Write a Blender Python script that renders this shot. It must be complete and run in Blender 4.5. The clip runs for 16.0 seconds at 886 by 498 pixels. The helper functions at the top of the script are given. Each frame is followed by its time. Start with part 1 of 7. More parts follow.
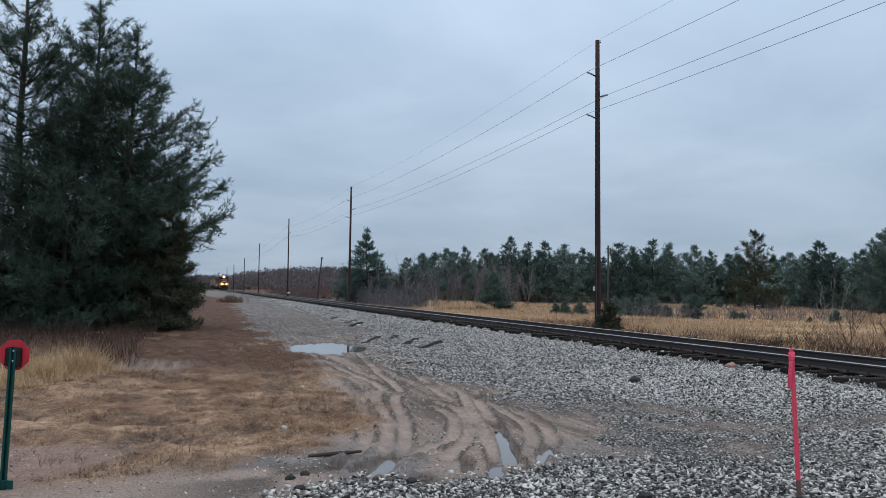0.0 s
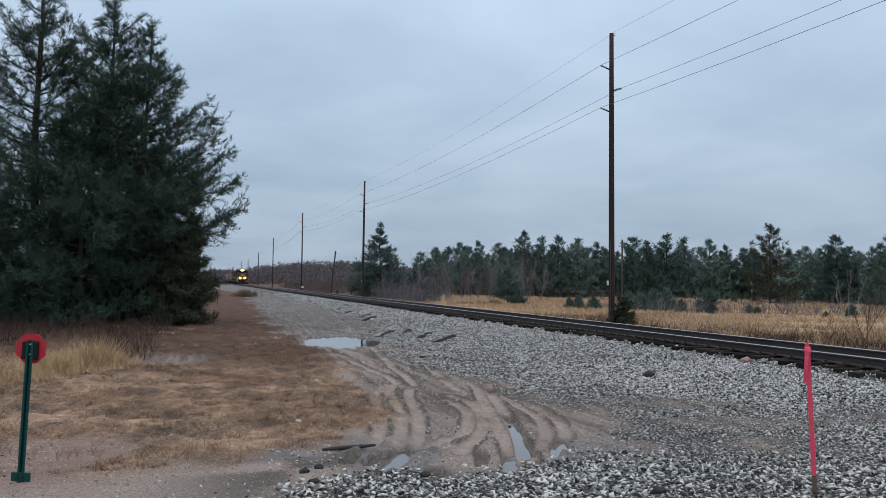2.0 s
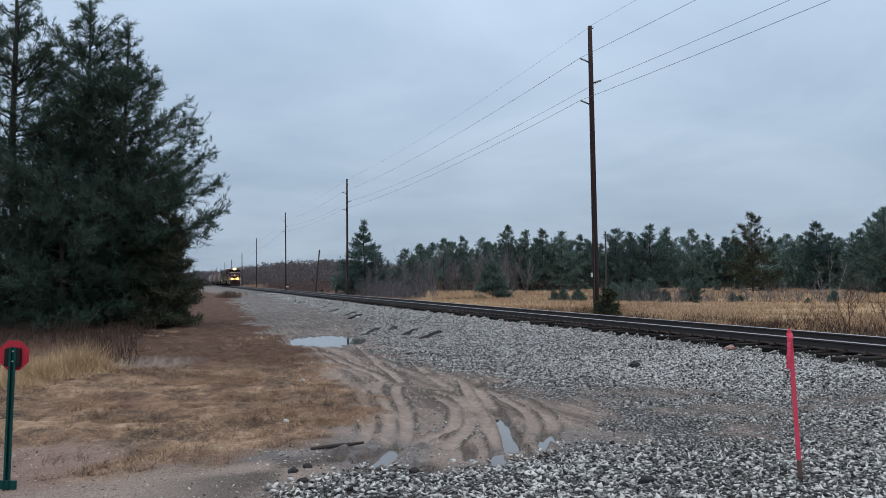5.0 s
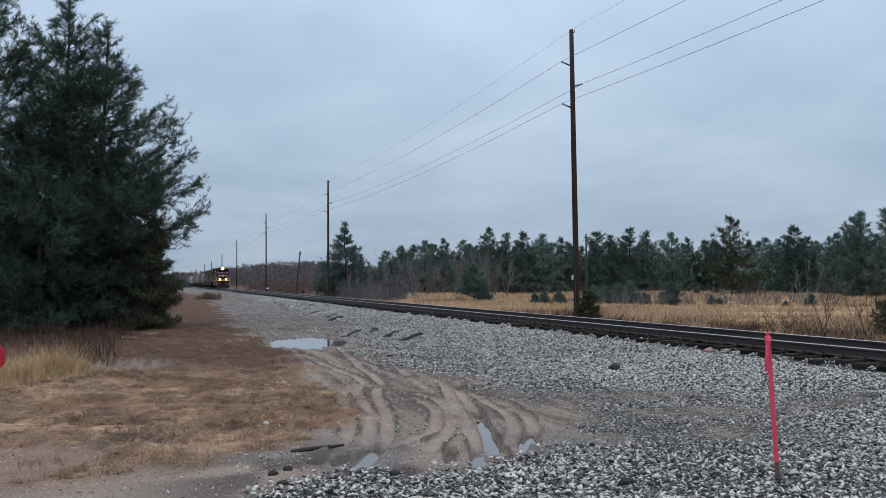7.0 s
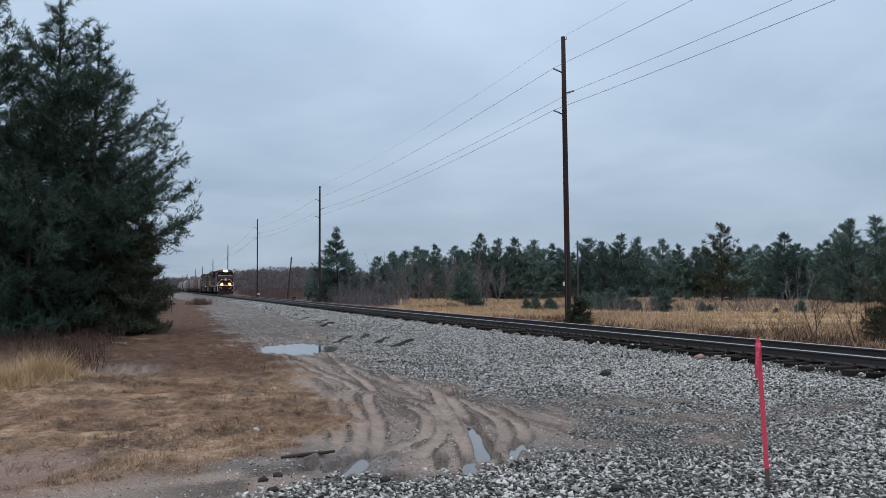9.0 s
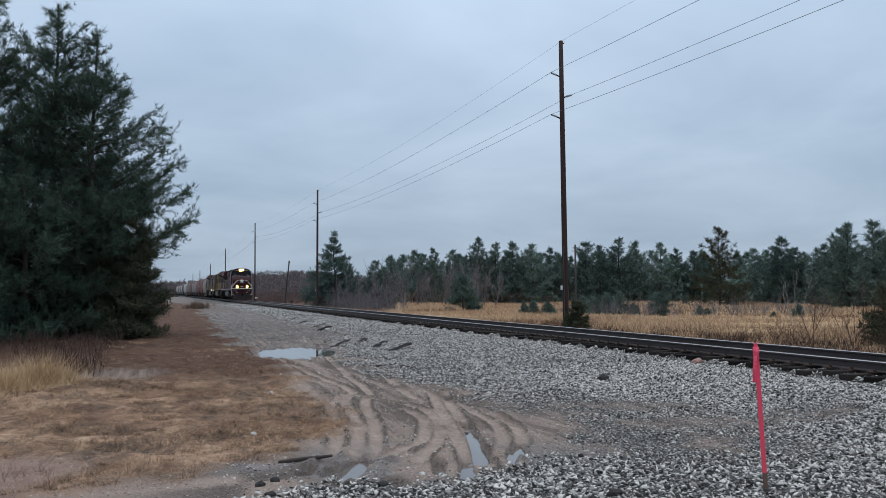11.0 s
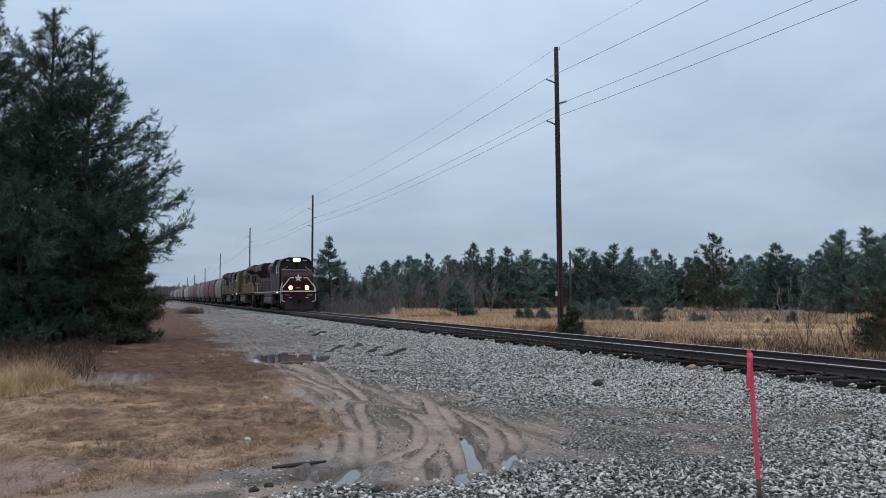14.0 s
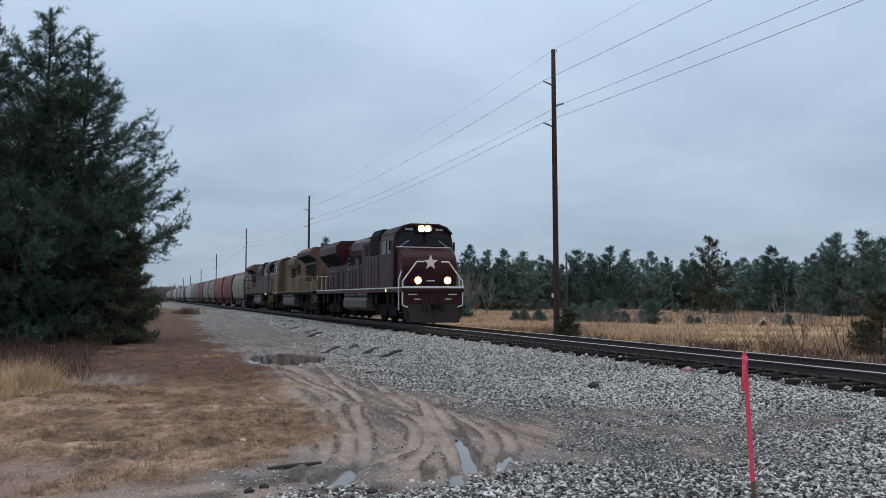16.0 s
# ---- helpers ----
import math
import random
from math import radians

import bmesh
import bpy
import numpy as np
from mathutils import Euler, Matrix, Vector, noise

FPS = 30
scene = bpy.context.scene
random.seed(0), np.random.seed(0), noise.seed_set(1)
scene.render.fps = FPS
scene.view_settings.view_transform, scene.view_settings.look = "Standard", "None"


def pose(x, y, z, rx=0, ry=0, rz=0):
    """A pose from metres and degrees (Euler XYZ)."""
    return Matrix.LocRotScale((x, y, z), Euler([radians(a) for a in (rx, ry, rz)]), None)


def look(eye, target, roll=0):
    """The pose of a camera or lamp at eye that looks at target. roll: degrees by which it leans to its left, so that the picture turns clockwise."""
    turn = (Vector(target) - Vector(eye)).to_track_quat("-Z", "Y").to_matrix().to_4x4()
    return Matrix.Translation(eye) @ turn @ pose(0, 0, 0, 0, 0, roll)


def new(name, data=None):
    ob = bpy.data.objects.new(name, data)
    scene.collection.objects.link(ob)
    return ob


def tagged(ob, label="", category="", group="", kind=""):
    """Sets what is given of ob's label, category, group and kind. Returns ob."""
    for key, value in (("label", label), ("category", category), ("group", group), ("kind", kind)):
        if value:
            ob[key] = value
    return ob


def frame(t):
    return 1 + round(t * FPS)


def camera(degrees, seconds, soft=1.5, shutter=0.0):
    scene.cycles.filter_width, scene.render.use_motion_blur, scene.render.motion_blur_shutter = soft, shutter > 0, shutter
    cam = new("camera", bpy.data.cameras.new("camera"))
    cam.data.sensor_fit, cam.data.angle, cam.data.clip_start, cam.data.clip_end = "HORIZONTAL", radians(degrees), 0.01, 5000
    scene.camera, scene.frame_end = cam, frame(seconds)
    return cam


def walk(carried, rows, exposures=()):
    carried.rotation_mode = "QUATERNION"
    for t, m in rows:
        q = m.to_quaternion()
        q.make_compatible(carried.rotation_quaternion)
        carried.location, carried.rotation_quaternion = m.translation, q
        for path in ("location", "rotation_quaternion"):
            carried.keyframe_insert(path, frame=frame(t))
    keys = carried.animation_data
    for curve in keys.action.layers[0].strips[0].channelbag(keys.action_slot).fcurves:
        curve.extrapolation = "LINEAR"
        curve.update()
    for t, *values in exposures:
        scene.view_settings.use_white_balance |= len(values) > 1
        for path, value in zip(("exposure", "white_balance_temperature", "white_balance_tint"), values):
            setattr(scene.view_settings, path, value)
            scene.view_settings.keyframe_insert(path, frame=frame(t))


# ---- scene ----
# The track runs along +y at x = 12.6; the camera stands beside it and pans by hand.
cam = camera(55.2, 16.0, soft=0.7)
# seconds, x, y, z, degrees right of +y, degrees up, roll
PATH = [
    (0.0, -0.004, 0.017, 1.646, 16.742, 2.694, 0.728),
    (0.5, -0.000, 0.028, 1.647, 15.922, 2.537, 0.558),
    (1.0, -0.003, 0.021, 1.644, 15.640, 2.477, 0.540),
    (1.5, -0.001, 0.022, 1.644, 15.492, 2.410, 0.531),
    (2.0, -0.004, 0.022, 1.645, 15.843, 2.298, 0.731),
    (2.5, -0.002, 0.018, 1.643, 16.248, 2.170, 0.502),
    (3.0, -0.001, 0.016, 1.646, 16.310, 2.131, -0.061),
    (3.5, -0.000, 0.014, 1.644, 16.312, 2.103, -0.447),
    (4.0, 0.003, 0.018, 1.643, 16.415, 2.065, -0.664),
    (6.5, -0.006, 0.005, 1.647, 17.931, 2.090, -0.494),
    (7.0, -0.004, 0.012, 1.645, 18.193, 2.151, -0.520),
    (7.5, -0.003, 0.009, 1.647, 18.386, 2.225, -0.462),
    (8.0, -0.001, 0.007, 1.647, 18.533, 2.338, -0.455),
    (8.5, -0.002, 0.012, 1.646, 18.665, 2.450, -0.407),
    (9.0, -0.002, 0.011, 1.646, 18.761, 2.550, -0.382),
    (11.5, 0.000, 0.016, 1.648, 18.951, 2.884, -0.409),
    (12.0, -0.003, 0.010, 1.646, 19.001, 2.970, -0.444),
    (12.5, -0.003, 0.012, 1.645, 19.059, 3.051, -0.409),
    (13.0, -0.003, 0.013, 1.646, 19.120, 3.108, -0.362),
    (13.5, -0.002, 0.008, 1.648, 19.186, 3.148, -0.307),
    (14.0, -0.000, 0.008, 1.648, 19.249, 3.185, -0.217),
    (14.5, 0.000, 0.014, 1.648, 19.328, 3.203, -0.173),
    (15.0, -0.004, 0.011, 1.644, 19.397, 3.236, -0.114),
    (15.5, 0.001, 0.011, 1.647, 19.443, 3.247, -0.062),
    (16.0, 0.000, 0.000, 1.650, 19.490, 3.280, 0.000),
]


def aim(x, y, z, pan, tilt, roll):
    a, b = radians(pan), radians(tilt)
    way = Vector((math.sin(a) * math.cos(b), math.cos(a) * math.cos(b), math.sin(b)))
    return look((x, y, z), Vector((x, y, z)) + way * 10, roll)


walk(cam, [(r[0], aim(*r[1:])) for r in PATH])

# ---- world, sun and exposure ----
scene.view_settings.exposure = 0.0
world = bpy.data.worlds.new("overcast_sky")
scene.world = world
world.use_nodes = True


def wire_nodes(nt, a, out, b, inp):
    nt.links.new(a.outputs[out], b.inputs[inp])


def build_sky():
    nt = world.node_tree
    nt.nodes.clear()
    N = nt.nodes.new
    out, bg = N("ShaderNodeOutputWorld"), N("ShaderNodeBackground")
    sky = N("ShaderNodeTexSky")
    sky.sky_type, sky.sun_disc = "NISHITA", False
    sky.sun_elevation, sky.sun_rotation = radians(80), radians(200)
    dim = N("ShaderNodeVectorMath")
    dim.operation = "SCALE"
    dim.inputs["Scale"].default_value = 0.06
    wire_nodes(nt, sky, "Color", dim, 0)
    co, sep = N("ShaderNodeTexCoord"), N("ShaderNodeSeparateXYZ")
    wire_nodes(nt, co, "Generated", sep, 0)
    # cloud deck seen in perspective: direction divided by its height
    lift = N("ShaderNodeMath")
    lift.operation, lift.inputs[1].default_value = "ADD", 0.16
    wire_nodes(nt, sep, "Z", lift, 0)
    div = N("ShaderNodeVectorMath")
    div.operation = "DIVIDE"
    comb = N("ShaderNodeCombineXYZ")
    for k in range(3):
        wire_nodes(nt, lift, 0, comb, k)
    wire_nodes(nt, co, "Generated", div, 0)
    wire_nodes(nt, comb, 0, div, 1)
    n1 = N("ShaderNodeTexNoise")
    n1.inputs["Scale"].default_value, n1.inputs["Detail"].default_value = 1.1, 5
    n1.inputs["Roughness"].default_value, n1.inputs["Distortion"].default_value = 0.5, 0.35
    wire_nodes(nt, div, 0, n1, "Vector")
    ramp = N("ShaderNodeValToRGB")
    ramp.color_ramp.elements[0].position, ramp.color_ramp.elements[1].position = 0.32, 0.7
    ramp.color_ramp.elements[0].color = (0.35, 0.455, 0.585, 1)
    ramp.color_ramp.elements[1].color = (0.475, 0.585, 0.72, 1)
    wire_nodes(nt, n1, "Fac", ramp, 0)
    # an overcast sky grows brighter towards the zenith
    up = N("ShaderNodeMapRange")
    up.inputs["From Min"].default_value, up.inputs["From Max"].default_value = 0.0, 1.0
    up.inputs["To Min"].default_value, up.inputs["To Max"].default_value = 0.9, 2.5
    wire_nodes(nt, sep, "Z", up, 0)
    sc = N("ShaderNodeVectorMath")
    sc.operation = "SCALE"
    wire_nodes(nt, ramp, 0, sc, 0)
    wire_nodes(nt, up, 0, sc, "Scale")
    # and less blue
    warm = N("ShaderNodeMix")
    warm.data_type = "RGBA"
    warm.inputs["A"].default_value, warm.inputs["B"].default_value = (1, 1, 1, 1), (1.22, 1.03, 0.93, 1)
    tilt = N("ShaderNodeMapRange")
    tilt.inputs["From Min"].default_value, tilt.inputs["From Max"].default_value = 0.36, 0.7
    wire_nodes(nt, sep, "Z", tilt, 0)
    nt.links.new(tilt.outputs[0], warm.inputs["Factor"])
    tint = N("ShaderNodeVectorMath")
    tint.operation = "MULTIPLY"
    nt.links.new(sc.outputs[0], tint.inputs[0])
    nt.links.new(warm.outputs["Result"], tint.inputs[1])
    sc = tint
    mix = N("ShaderNodeMix")
    mix.data_type = "RGBA"
    mix.inputs["Factor"].default_value = 0.9
    nt.links.new(dim.outputs[0], mix.inputs["A"])
    nt.links.new(sc.outputs[0], mix.inputs["B"])
    nt.links.new(mix.outputs["Result"], bg.inputs["Color"])
    bg.inputs["Strength"].default_value = 1.0
    wire_nodes(nt, bg, 0, out, 0)


build_sky()
sun = new("sun", bpy.data.lights.new("sun", "SUN"))
sun.data.energy, sun.data.angle, sun.data.color = 0.65, radians(50), (1.0, 0.97, 0.93)
sun.matrix_world = look((-3, 1, 40), (0, 8, 0))


# ---- materials ----
def mat(name, base, other=None, rough=0.75, metal=0.0, scale=3.0, fine=40.0, bump=0.15, spread=0.5, vary=0.0, island=0.0, spec=0.2, stretch=None, coat=0.0):
    """Two-colour grain at two scales with a fine relief. vary: by object; island: by loose piece."""
    m = bpy.data.materials.new(name)
    m.use_nodes = True
    nt = m.node_tree
    N = nt.nodes.new
    p = nt.nodes["Principled BSDF"]
    other = other or tuple(c * 0.65 for c in base)
    co = N("ShaderNodeTexCoord")
    src = co.outputs["Object"]
    if stretch:
        mp = N("ShaderNodeMapping")
        mp.inputs["Scale"].default_value = stretch
        nt.links.new(src, mp.inputs[0])
        src = mp.outputs[0]
    a, b = N("ShaderNodeTexNoise"), N("ShaderNodeTexNoise")
    a.inputs["Scale"].default_value, a.inputs["Detail"].default_value = scale, 6
    b.inputs["Scale"].default_value, b.inputs["Detail"].default_value = fine, 3
    nt.links.new(src, a.inputs["Vector"])
    nt.links.new(src, b.inputs["Vector"])
    add = N("ShaderNodeMath")
    add.operation = "MULTIPLY_ADD"
    add.inputs[1].default_value, add.inputs[2].default_value = 0.45, 0.0
    nt.links.new(b.outputs["Fac"], add.inputs[0])
    tot = N("ShaderNodeMath")
    tot.operation = "MULTIPLY_ADD"
    tot.inputs[1].default_value = 0.55
    nt.links.new(a.outputs["Fac"], tot.inputs[0])
    nt.links.new(add.outputs[0], tot.inputs[2])
    last = tot.outputs[0]
    for amount, kind in ((vary, "obj"), (island, "isl")):
        if amount:
            info = N("ShaderNodeObjectInfo") if kind == "obj" else N("ShaderNodeNewGeometry")
            w = N("ShaderNodeMath")
            w.operation = "MULTIPLY_ADD"
            w.inputs[1].default_value = amount
            nt.links.new(info.outputs["Random" if kind == "obj" else "Random Per Island"], w.inputs[0])
            off = N("ShaderNodeMath")
            off.operation, off.inputs[1].default_value = "SUBTRACT", amount / 2
            nt.links.new(last, w.inputs[2])
            nt.links.new(w.outputs[0], off.inputs[0])
            last = off.outputs[0]
    r = N("ShaderNodeValToRGB")
    r.color_ramp.elements[0].position, r.color_ramp.elements[1].position = 0.5 - spread / 2, 0.5 + spread / 2
    r.color_ramp.elements[0].color, r.color_ramp.elements[1].color = (*other, 1), (*base, 1)
    nt.links.new(last, r.inputs[0])
    nt.links.new(r.outputs[0], p.inputs["Base Color"])
    rr = N("ShaderNodeMapRange")
    rr.inputs["To Min"].default_value, rr.inputs["To Max"].default_value = min(1, rough + 0.1), max(0.03, rough - 0.1)
    nt.links.new(a.outputs["Fac"], rr.inputs[0])
    nt.links.new(rr.outputs[0], p.inputs["Roughness"])
    p.inputs["Metallic"].default_value = metal
    p.inputs["Specular IOR Level"].default_value = spec
    p.inputs["Coat Weight"].default_value = coat
    if bump:
        bp = N("ShaderNodeBump")
        bp.inputs["Strength"].default_value, bp.inputs["Distance"].default_value = bump, 0.02
        nt.links.new(b.outputs["Fac"], bp.inputs["Height"])
        nt.links.new(bp.outputs[0], p.inputs["Normal"])
    return m


def glow(name, colour, strength):
    m = bpy.data.materials.new(name)
    m.use_nodes = True
    p = m.node_tree.nodes["Principled BSDF"]
    p.inputs["Base Color"].default_value = (*colour, 1)
    p.inputs["Emission Color"].default_value = (*colour, 1)
    p.inputs["Emission Strength"].default_value = strength
    return m


M = {
    "stone": mat("ballast_stone", (0.66, 0.645, 0.61), (0.04, 0.039, 0.037), 0.75, scale=14, fine=60, spread=0.8, island=1.25, bump=0.4, spec=0.15),
    "rock": mat("dark_rock", (0.045, 0.043, 0.042), (0.018, 0.017, 0.017), 0.8, scale=20, fine=90),
    "pale_rock": mat("pale_rock", (0.55, 0.53, 0.5), (0.35, 0.33, 0.31), 0.8, scale=20, fine=90),
    "pink_rock": mat("pink_rock", (0.40, 0.24, 0.2), (0.28, 0.17, 0.15), 0.8, scale=20, fine=90),
    "rail": mat("rail_side", (0.075, 0.066, 0.064), (0.04, 0.035, 0.034), 0.6, 0.3, scale=4, fine=60, stretch=(1, 0.2, 1)),
    "rail_head": mat("rail_head", (0.5, 0.5, 0.51), (0.34, 0.33, 0.33), 0.52, 0.95, scale=6, fine=80, bump=0.05, stretch=(1, 0.05, 1)),
    "tie": mat("creosoted_tie", (0.042, 0.037, 0.034), (0.014, 0.013, 0.012), 0.9, scale=3, fine=50, vary=0.5, stretch=(0.4, 3, 3), bump=0.5, spec=0.05),
    "iron": mat("rusty_iron", (0.09, 0.055, 0.04), (0.04, 0.03, 0.026), 0.8, 0.3, scale=12, fine=90),
    "pole": mat("pole_wood", (0.066, 0.035, 0.030), (0.024, 0.018, 0.018), 0.85, scale=2, fine=25, vary=0.2, stretch=(3, 3, 0.25), bump=0.4),
    "old_pole": mat("grey_pole_wood", (0.10, 0.095, 0.09), (0.04, 0.038, 0.036), 0.9, scale=2, fine=25, stretch=(3, 3, 0.25), bump=0.4),
    "wire": mat("wire", (0.16, 0.17, 0.18), None, 0.5, 0.6, bump=0),
    "insulator": mat("insulator", (0.30, 0.34, 0.35), (0.22, 0.25, 0.26), 0.35, bump=0.05),
    "bark": mat("pine_bark", (0.075, 0.062, 0.055), (0.03, 0.026, 0.024), 0.9, scale=5, fine=30, bump=0.6, stretch=(2, 2, 0.5)),
    "needles": mat("pine_needles", (0.092, 0.138, 0.098), (0.026, 0.050, 0.040), 0.65, scale=0.7, fine=5, island=0.5, spread=0.6, bump=0, spec=0.08),
    "olive": mat("olive_needles", (0.088, 0.094, 0.056), (0.03, 0.036, 0.025), 0.75, scale=1.2, fine=9, island=0.5, spread=0.6, bump=0, spec=0.2),
    # paler and bluer than the near needles: distance haze is in the colour
    "hazy_needles": mat("hazy_needles", (0.145, 0.212, 0.178), (0.048, 0.082, 0.073), 0.75, scale=0.6, fine=4, island=0.5, vary=0.5, spread=0.6, bump=0, spec=0.2),
    "twig": mat("bare_twig", (0.205, 0.19, 0.195), (0.09, 0.083, 0.09), 0.9, scale=1, fine=9, island=0.5, bump=0),
    "red_twig": mat("red_twig", (0.16, 0.115, 0.105), (0.085, 0.06, 0.056), 0.9, scale=0.1, fine=1, island=0.4, bump=0),
    # lifted darks and little contrast: haze over the far woods mixed into the twigs
    "hazy_twig": mat("hazy_distant_twig", (0.18, 0.155, 0.155), (0.12, 0.104, 0.106), 0.9, scale=0.05, fine=0.6, island=0.4, bump=0),
    "birch": mat("birch_bark", (0.42, 0.41, 0.4), (0.16, 0.15, 0.15), 0.8, scale=6, fine=30, bump=0.2),
    "straw": mat("dry_grass", (0.40, 0.25, 0.145), (0.06, 0.038, 0.024), 0.85, scale=0.9, fine=7, island=1.1, spread=0.8, bump=0, spec=0.2),
    "field": mat("golden_grass", (0.60, 0.435, 0.28), (0.34, 0.23, 0.145), 0.85, scale=0.25, fine=3, island=0.5, spread=0.6, bump=0, spec=0.2),
    "clump": mat("clump_grass", (0.46, 0.31, 0.21), (0.06, 0.036, 0.027), 0.9, scale=1.4, fine=6, island=0.5, spread=0.4, bump=0),
    "dry_weed": mat("dry_weed", (0.30, 0.215, 0.16), (0.07, 0.048, 0.038), 0.9, scale=1, fine=8, island=0.8, bump=0),
    "field_weed": mat("brown_field_weed", (0.36, 0.225, 0.14), (0.13, 0.08, 0.055), 0.85, scale=0.3, fine=3, island=0.7, spread=0.7, bump=0, spec=0.2),
    "tuft": mat("pale_straw", (0.66, 0.49, 0.29), (0.30, 0.20, 0.11), 0.85, scale=0.9, fine=6, island=0.8, spread=0.7, bump=0, spec=0.2),
    "thatch": mat("matted_grass", (0.58, 0.395, 0.25), (0.055, 0.035, 0.026), 0.85, scale=1.1, fine=5, island=0.6, spread=0.45, bump=0, spec=0.2),
    "weed": mat("dead_weed", (0.11, 0.07, 0.054), (0.028, 0.02, 0.017), 0.9, scale=1, fine=8, island=0.8, bump=0),
    "stick": mat("dead_wood", (0.07, 0.055, 0.048), (0.03, 0.025, 0.022), 0.9, scale=6, fine=50, bump=0.5),
    "pink": mat("pink_paint", (0.92, 0.10, 0.16), (0.66, 0.07, 0.11), 0.6, scale=6, fine=60, spread=0.8),
    "lath": mat("bare_lath", (0.20, 0.13, 0.10), (0.09, 0.06, 0.05), 0.85, scale=8, fine=60),
    "ribbon": mat("pink_ribbon", (0.95, 0.10, 0.18), (0.80, 0.07, 0.13), 0.35, scale=8, fine=40, spec=0.5),
    "green": mat("green_post", (0.012, 0.085, 0.075), (0.008, 0.045, 0.042), 0.5, 0.2, scale=9, fine=70),
    "red": mat("red_sign", (0.56, 0.035, 0.055), (0.44, 0.028, 0.045), 0.5, scale=5, fine=40, bump=0.05),
    "black": mat("black_panel", (0.016, 0.017, 0.018), None, 0.5, bump=0.05),
    "white": mat("white_paint", (0.75, 0.75, 0.73), (0.55, 0.54, 0.52), 0.6, scale=6, fine=40),
}
M.update({
    "maroon": mat("maroon_paint", (0.056, 0.0105, 0.013), (0.013, 0.005, 0.007), 0.45, scale=0.9, fine=18, bump=0.05, spread=0.55, stretch=(1, 1, 0.5), spec=0.18),
    "maroon_roof": mat("dusty_roof", (0.05, 0.026, 0.028), (0.018, 0.011, 0.012), 0.7, scale=1.5, fine=20, bump=0.1, spec=0.2),
    "yellow": mat("weathered_yellow", (0.19, 0.138, 0.085), (0.03, 0.025, 0.022), 0.6, scale=1.3, fine=14, bump=0.06, spread=0.5, stretch=(1, 1, 0.4)),
    "tan": mat("faded_yellow", (0.135, 0.118, 0.10), (0.024, 0.022, 0.021), 0.65, scale=1.3, fine=14, bump=0.06, spread=0.5, stretch=(1, 1, 0.4)),
    "loco_grey": mat("grey_paint", (0.038, 0.036, 0.036), (0.018, 0.017, 0.017), 0.6, scale=1.5, fine=20, bump=0.08),
    "roof_grey": mat("brown_roof", (0.16, 0.088, 0.07), (0.055, 0.04, 0.034), 0.7, scale=1.5, fine=20, bump=0.08),
    "silver": mat("silver_paint", (0.12, 0.112, 0.10), (0.035, 0.033, 0.032), 0.55, 0.0, scale=1.2, fine=16, bump=0.08),
    "plough": mat("grimy_plough", (0.045, 0.034, 0.032), (0.012, 0.010, 0.010), 0.75, scale=2.5, fine=22, bump=0.1, spread=0.5, spec=0.12),
    "under": mat("grimy_running_gear", (0.010, 0.009, 0.009), (0.005, 0.0045, 0.0045), 0.9, 0.0, scale=5, fine=40, spec=0.15),
    "glass": mat("cab_glass", (0.008, 0.009, 0.010), None, 0.12, bump=0, spec=0.3),
    "rail_white": mat("white_rail", (0.72, 0.71, 0.69), (0.5, 0.49, 0.47), 0.5, scale=5, fine=30, bump=0.03),
    "rail_yellow": mat("yellow_rail", (0.36, 0.26, 0.12), (0.2, 0.145, 0.07), 0.6, scale=5, fine=30, bump=0.03),
    "hop_grey": mat("grey_hopper_paint", (0.25, 0.235, 0.212), (0.10, 0.09, 0.082), 0.6, scale=0.8, fine=9, bump=0.05, spread=0.8, vary=0.35, stretch=(1, 1, 0.3)),
    "hop_red": mat("red_hopper_paint", (0.19, 0.066, 0.054), (0.085, 0.034, 0.03), 0.6, scale=0.8, fine=9, bump=0.05, spread=0.8, vary=0.2, stretch=(1, 1, 0.3)),
    "hop_white": mat("white_hopper_paint", (0.46, 0.45, 0.43), (0.26, 0.245, 0.225), 0.6, scale=0.8, fine=9, bump=0.05, spread=0.8, vary=0.3, stretch=(1, 1, 0.3)),
    "hop_black": mat("black_car_paint", (0.04, 0.04, 0.04), (0.02, 0.02, 0.02), 0.6, scale=0.8, fine=9, bump=0.05),
    "hop_roof": mat("hopper_roof", (0.20, 0.09, 0.075), (0.12, 0.075, 0.065), 0.7, scale=0.8, fine=9, bump=0.05, vary=0.3),
    "lamp": glow("headlight_glow", (1.0, 0.52, 0.07), 150.0),
    "car_lamp": glow("car_lamp_glow", (1.0, 0.8, 0.5), 10.0),
    "ditch": glow("ditch_light_glow", (1.0, 0.45, 0.025), 80.0),
    "step_lamp": glow("step_light_glow", (1.0, 0.8, 0.45), 12.0),
})


# ---- geometry helpers ----
RNG = np.random.default_rng(7)


class Buf:
    """Collects vertices and triangles or quads for one mesh."""

    def __init__(self):
        self.v, self.f, self.n = [], [], 0

    def add(self, v, f):
        v = np.asarray(v, float)
        self.v.append(v)
        self.f.extend((np.asarray(f) + self.n).tolist())
        self.n += len(v)

    def mesh(self, name, material, smooth=False):
        me = bpy.data.meshes.new(name)
        me.from_pydata(np.concatenate(self.v).tolist() if self.v else [], [], self.f)
        me.materials.append(material)
        if smooth:
            me.polygons.foreach_set("use_smooth", [True] * len(me.polygons))
        return me


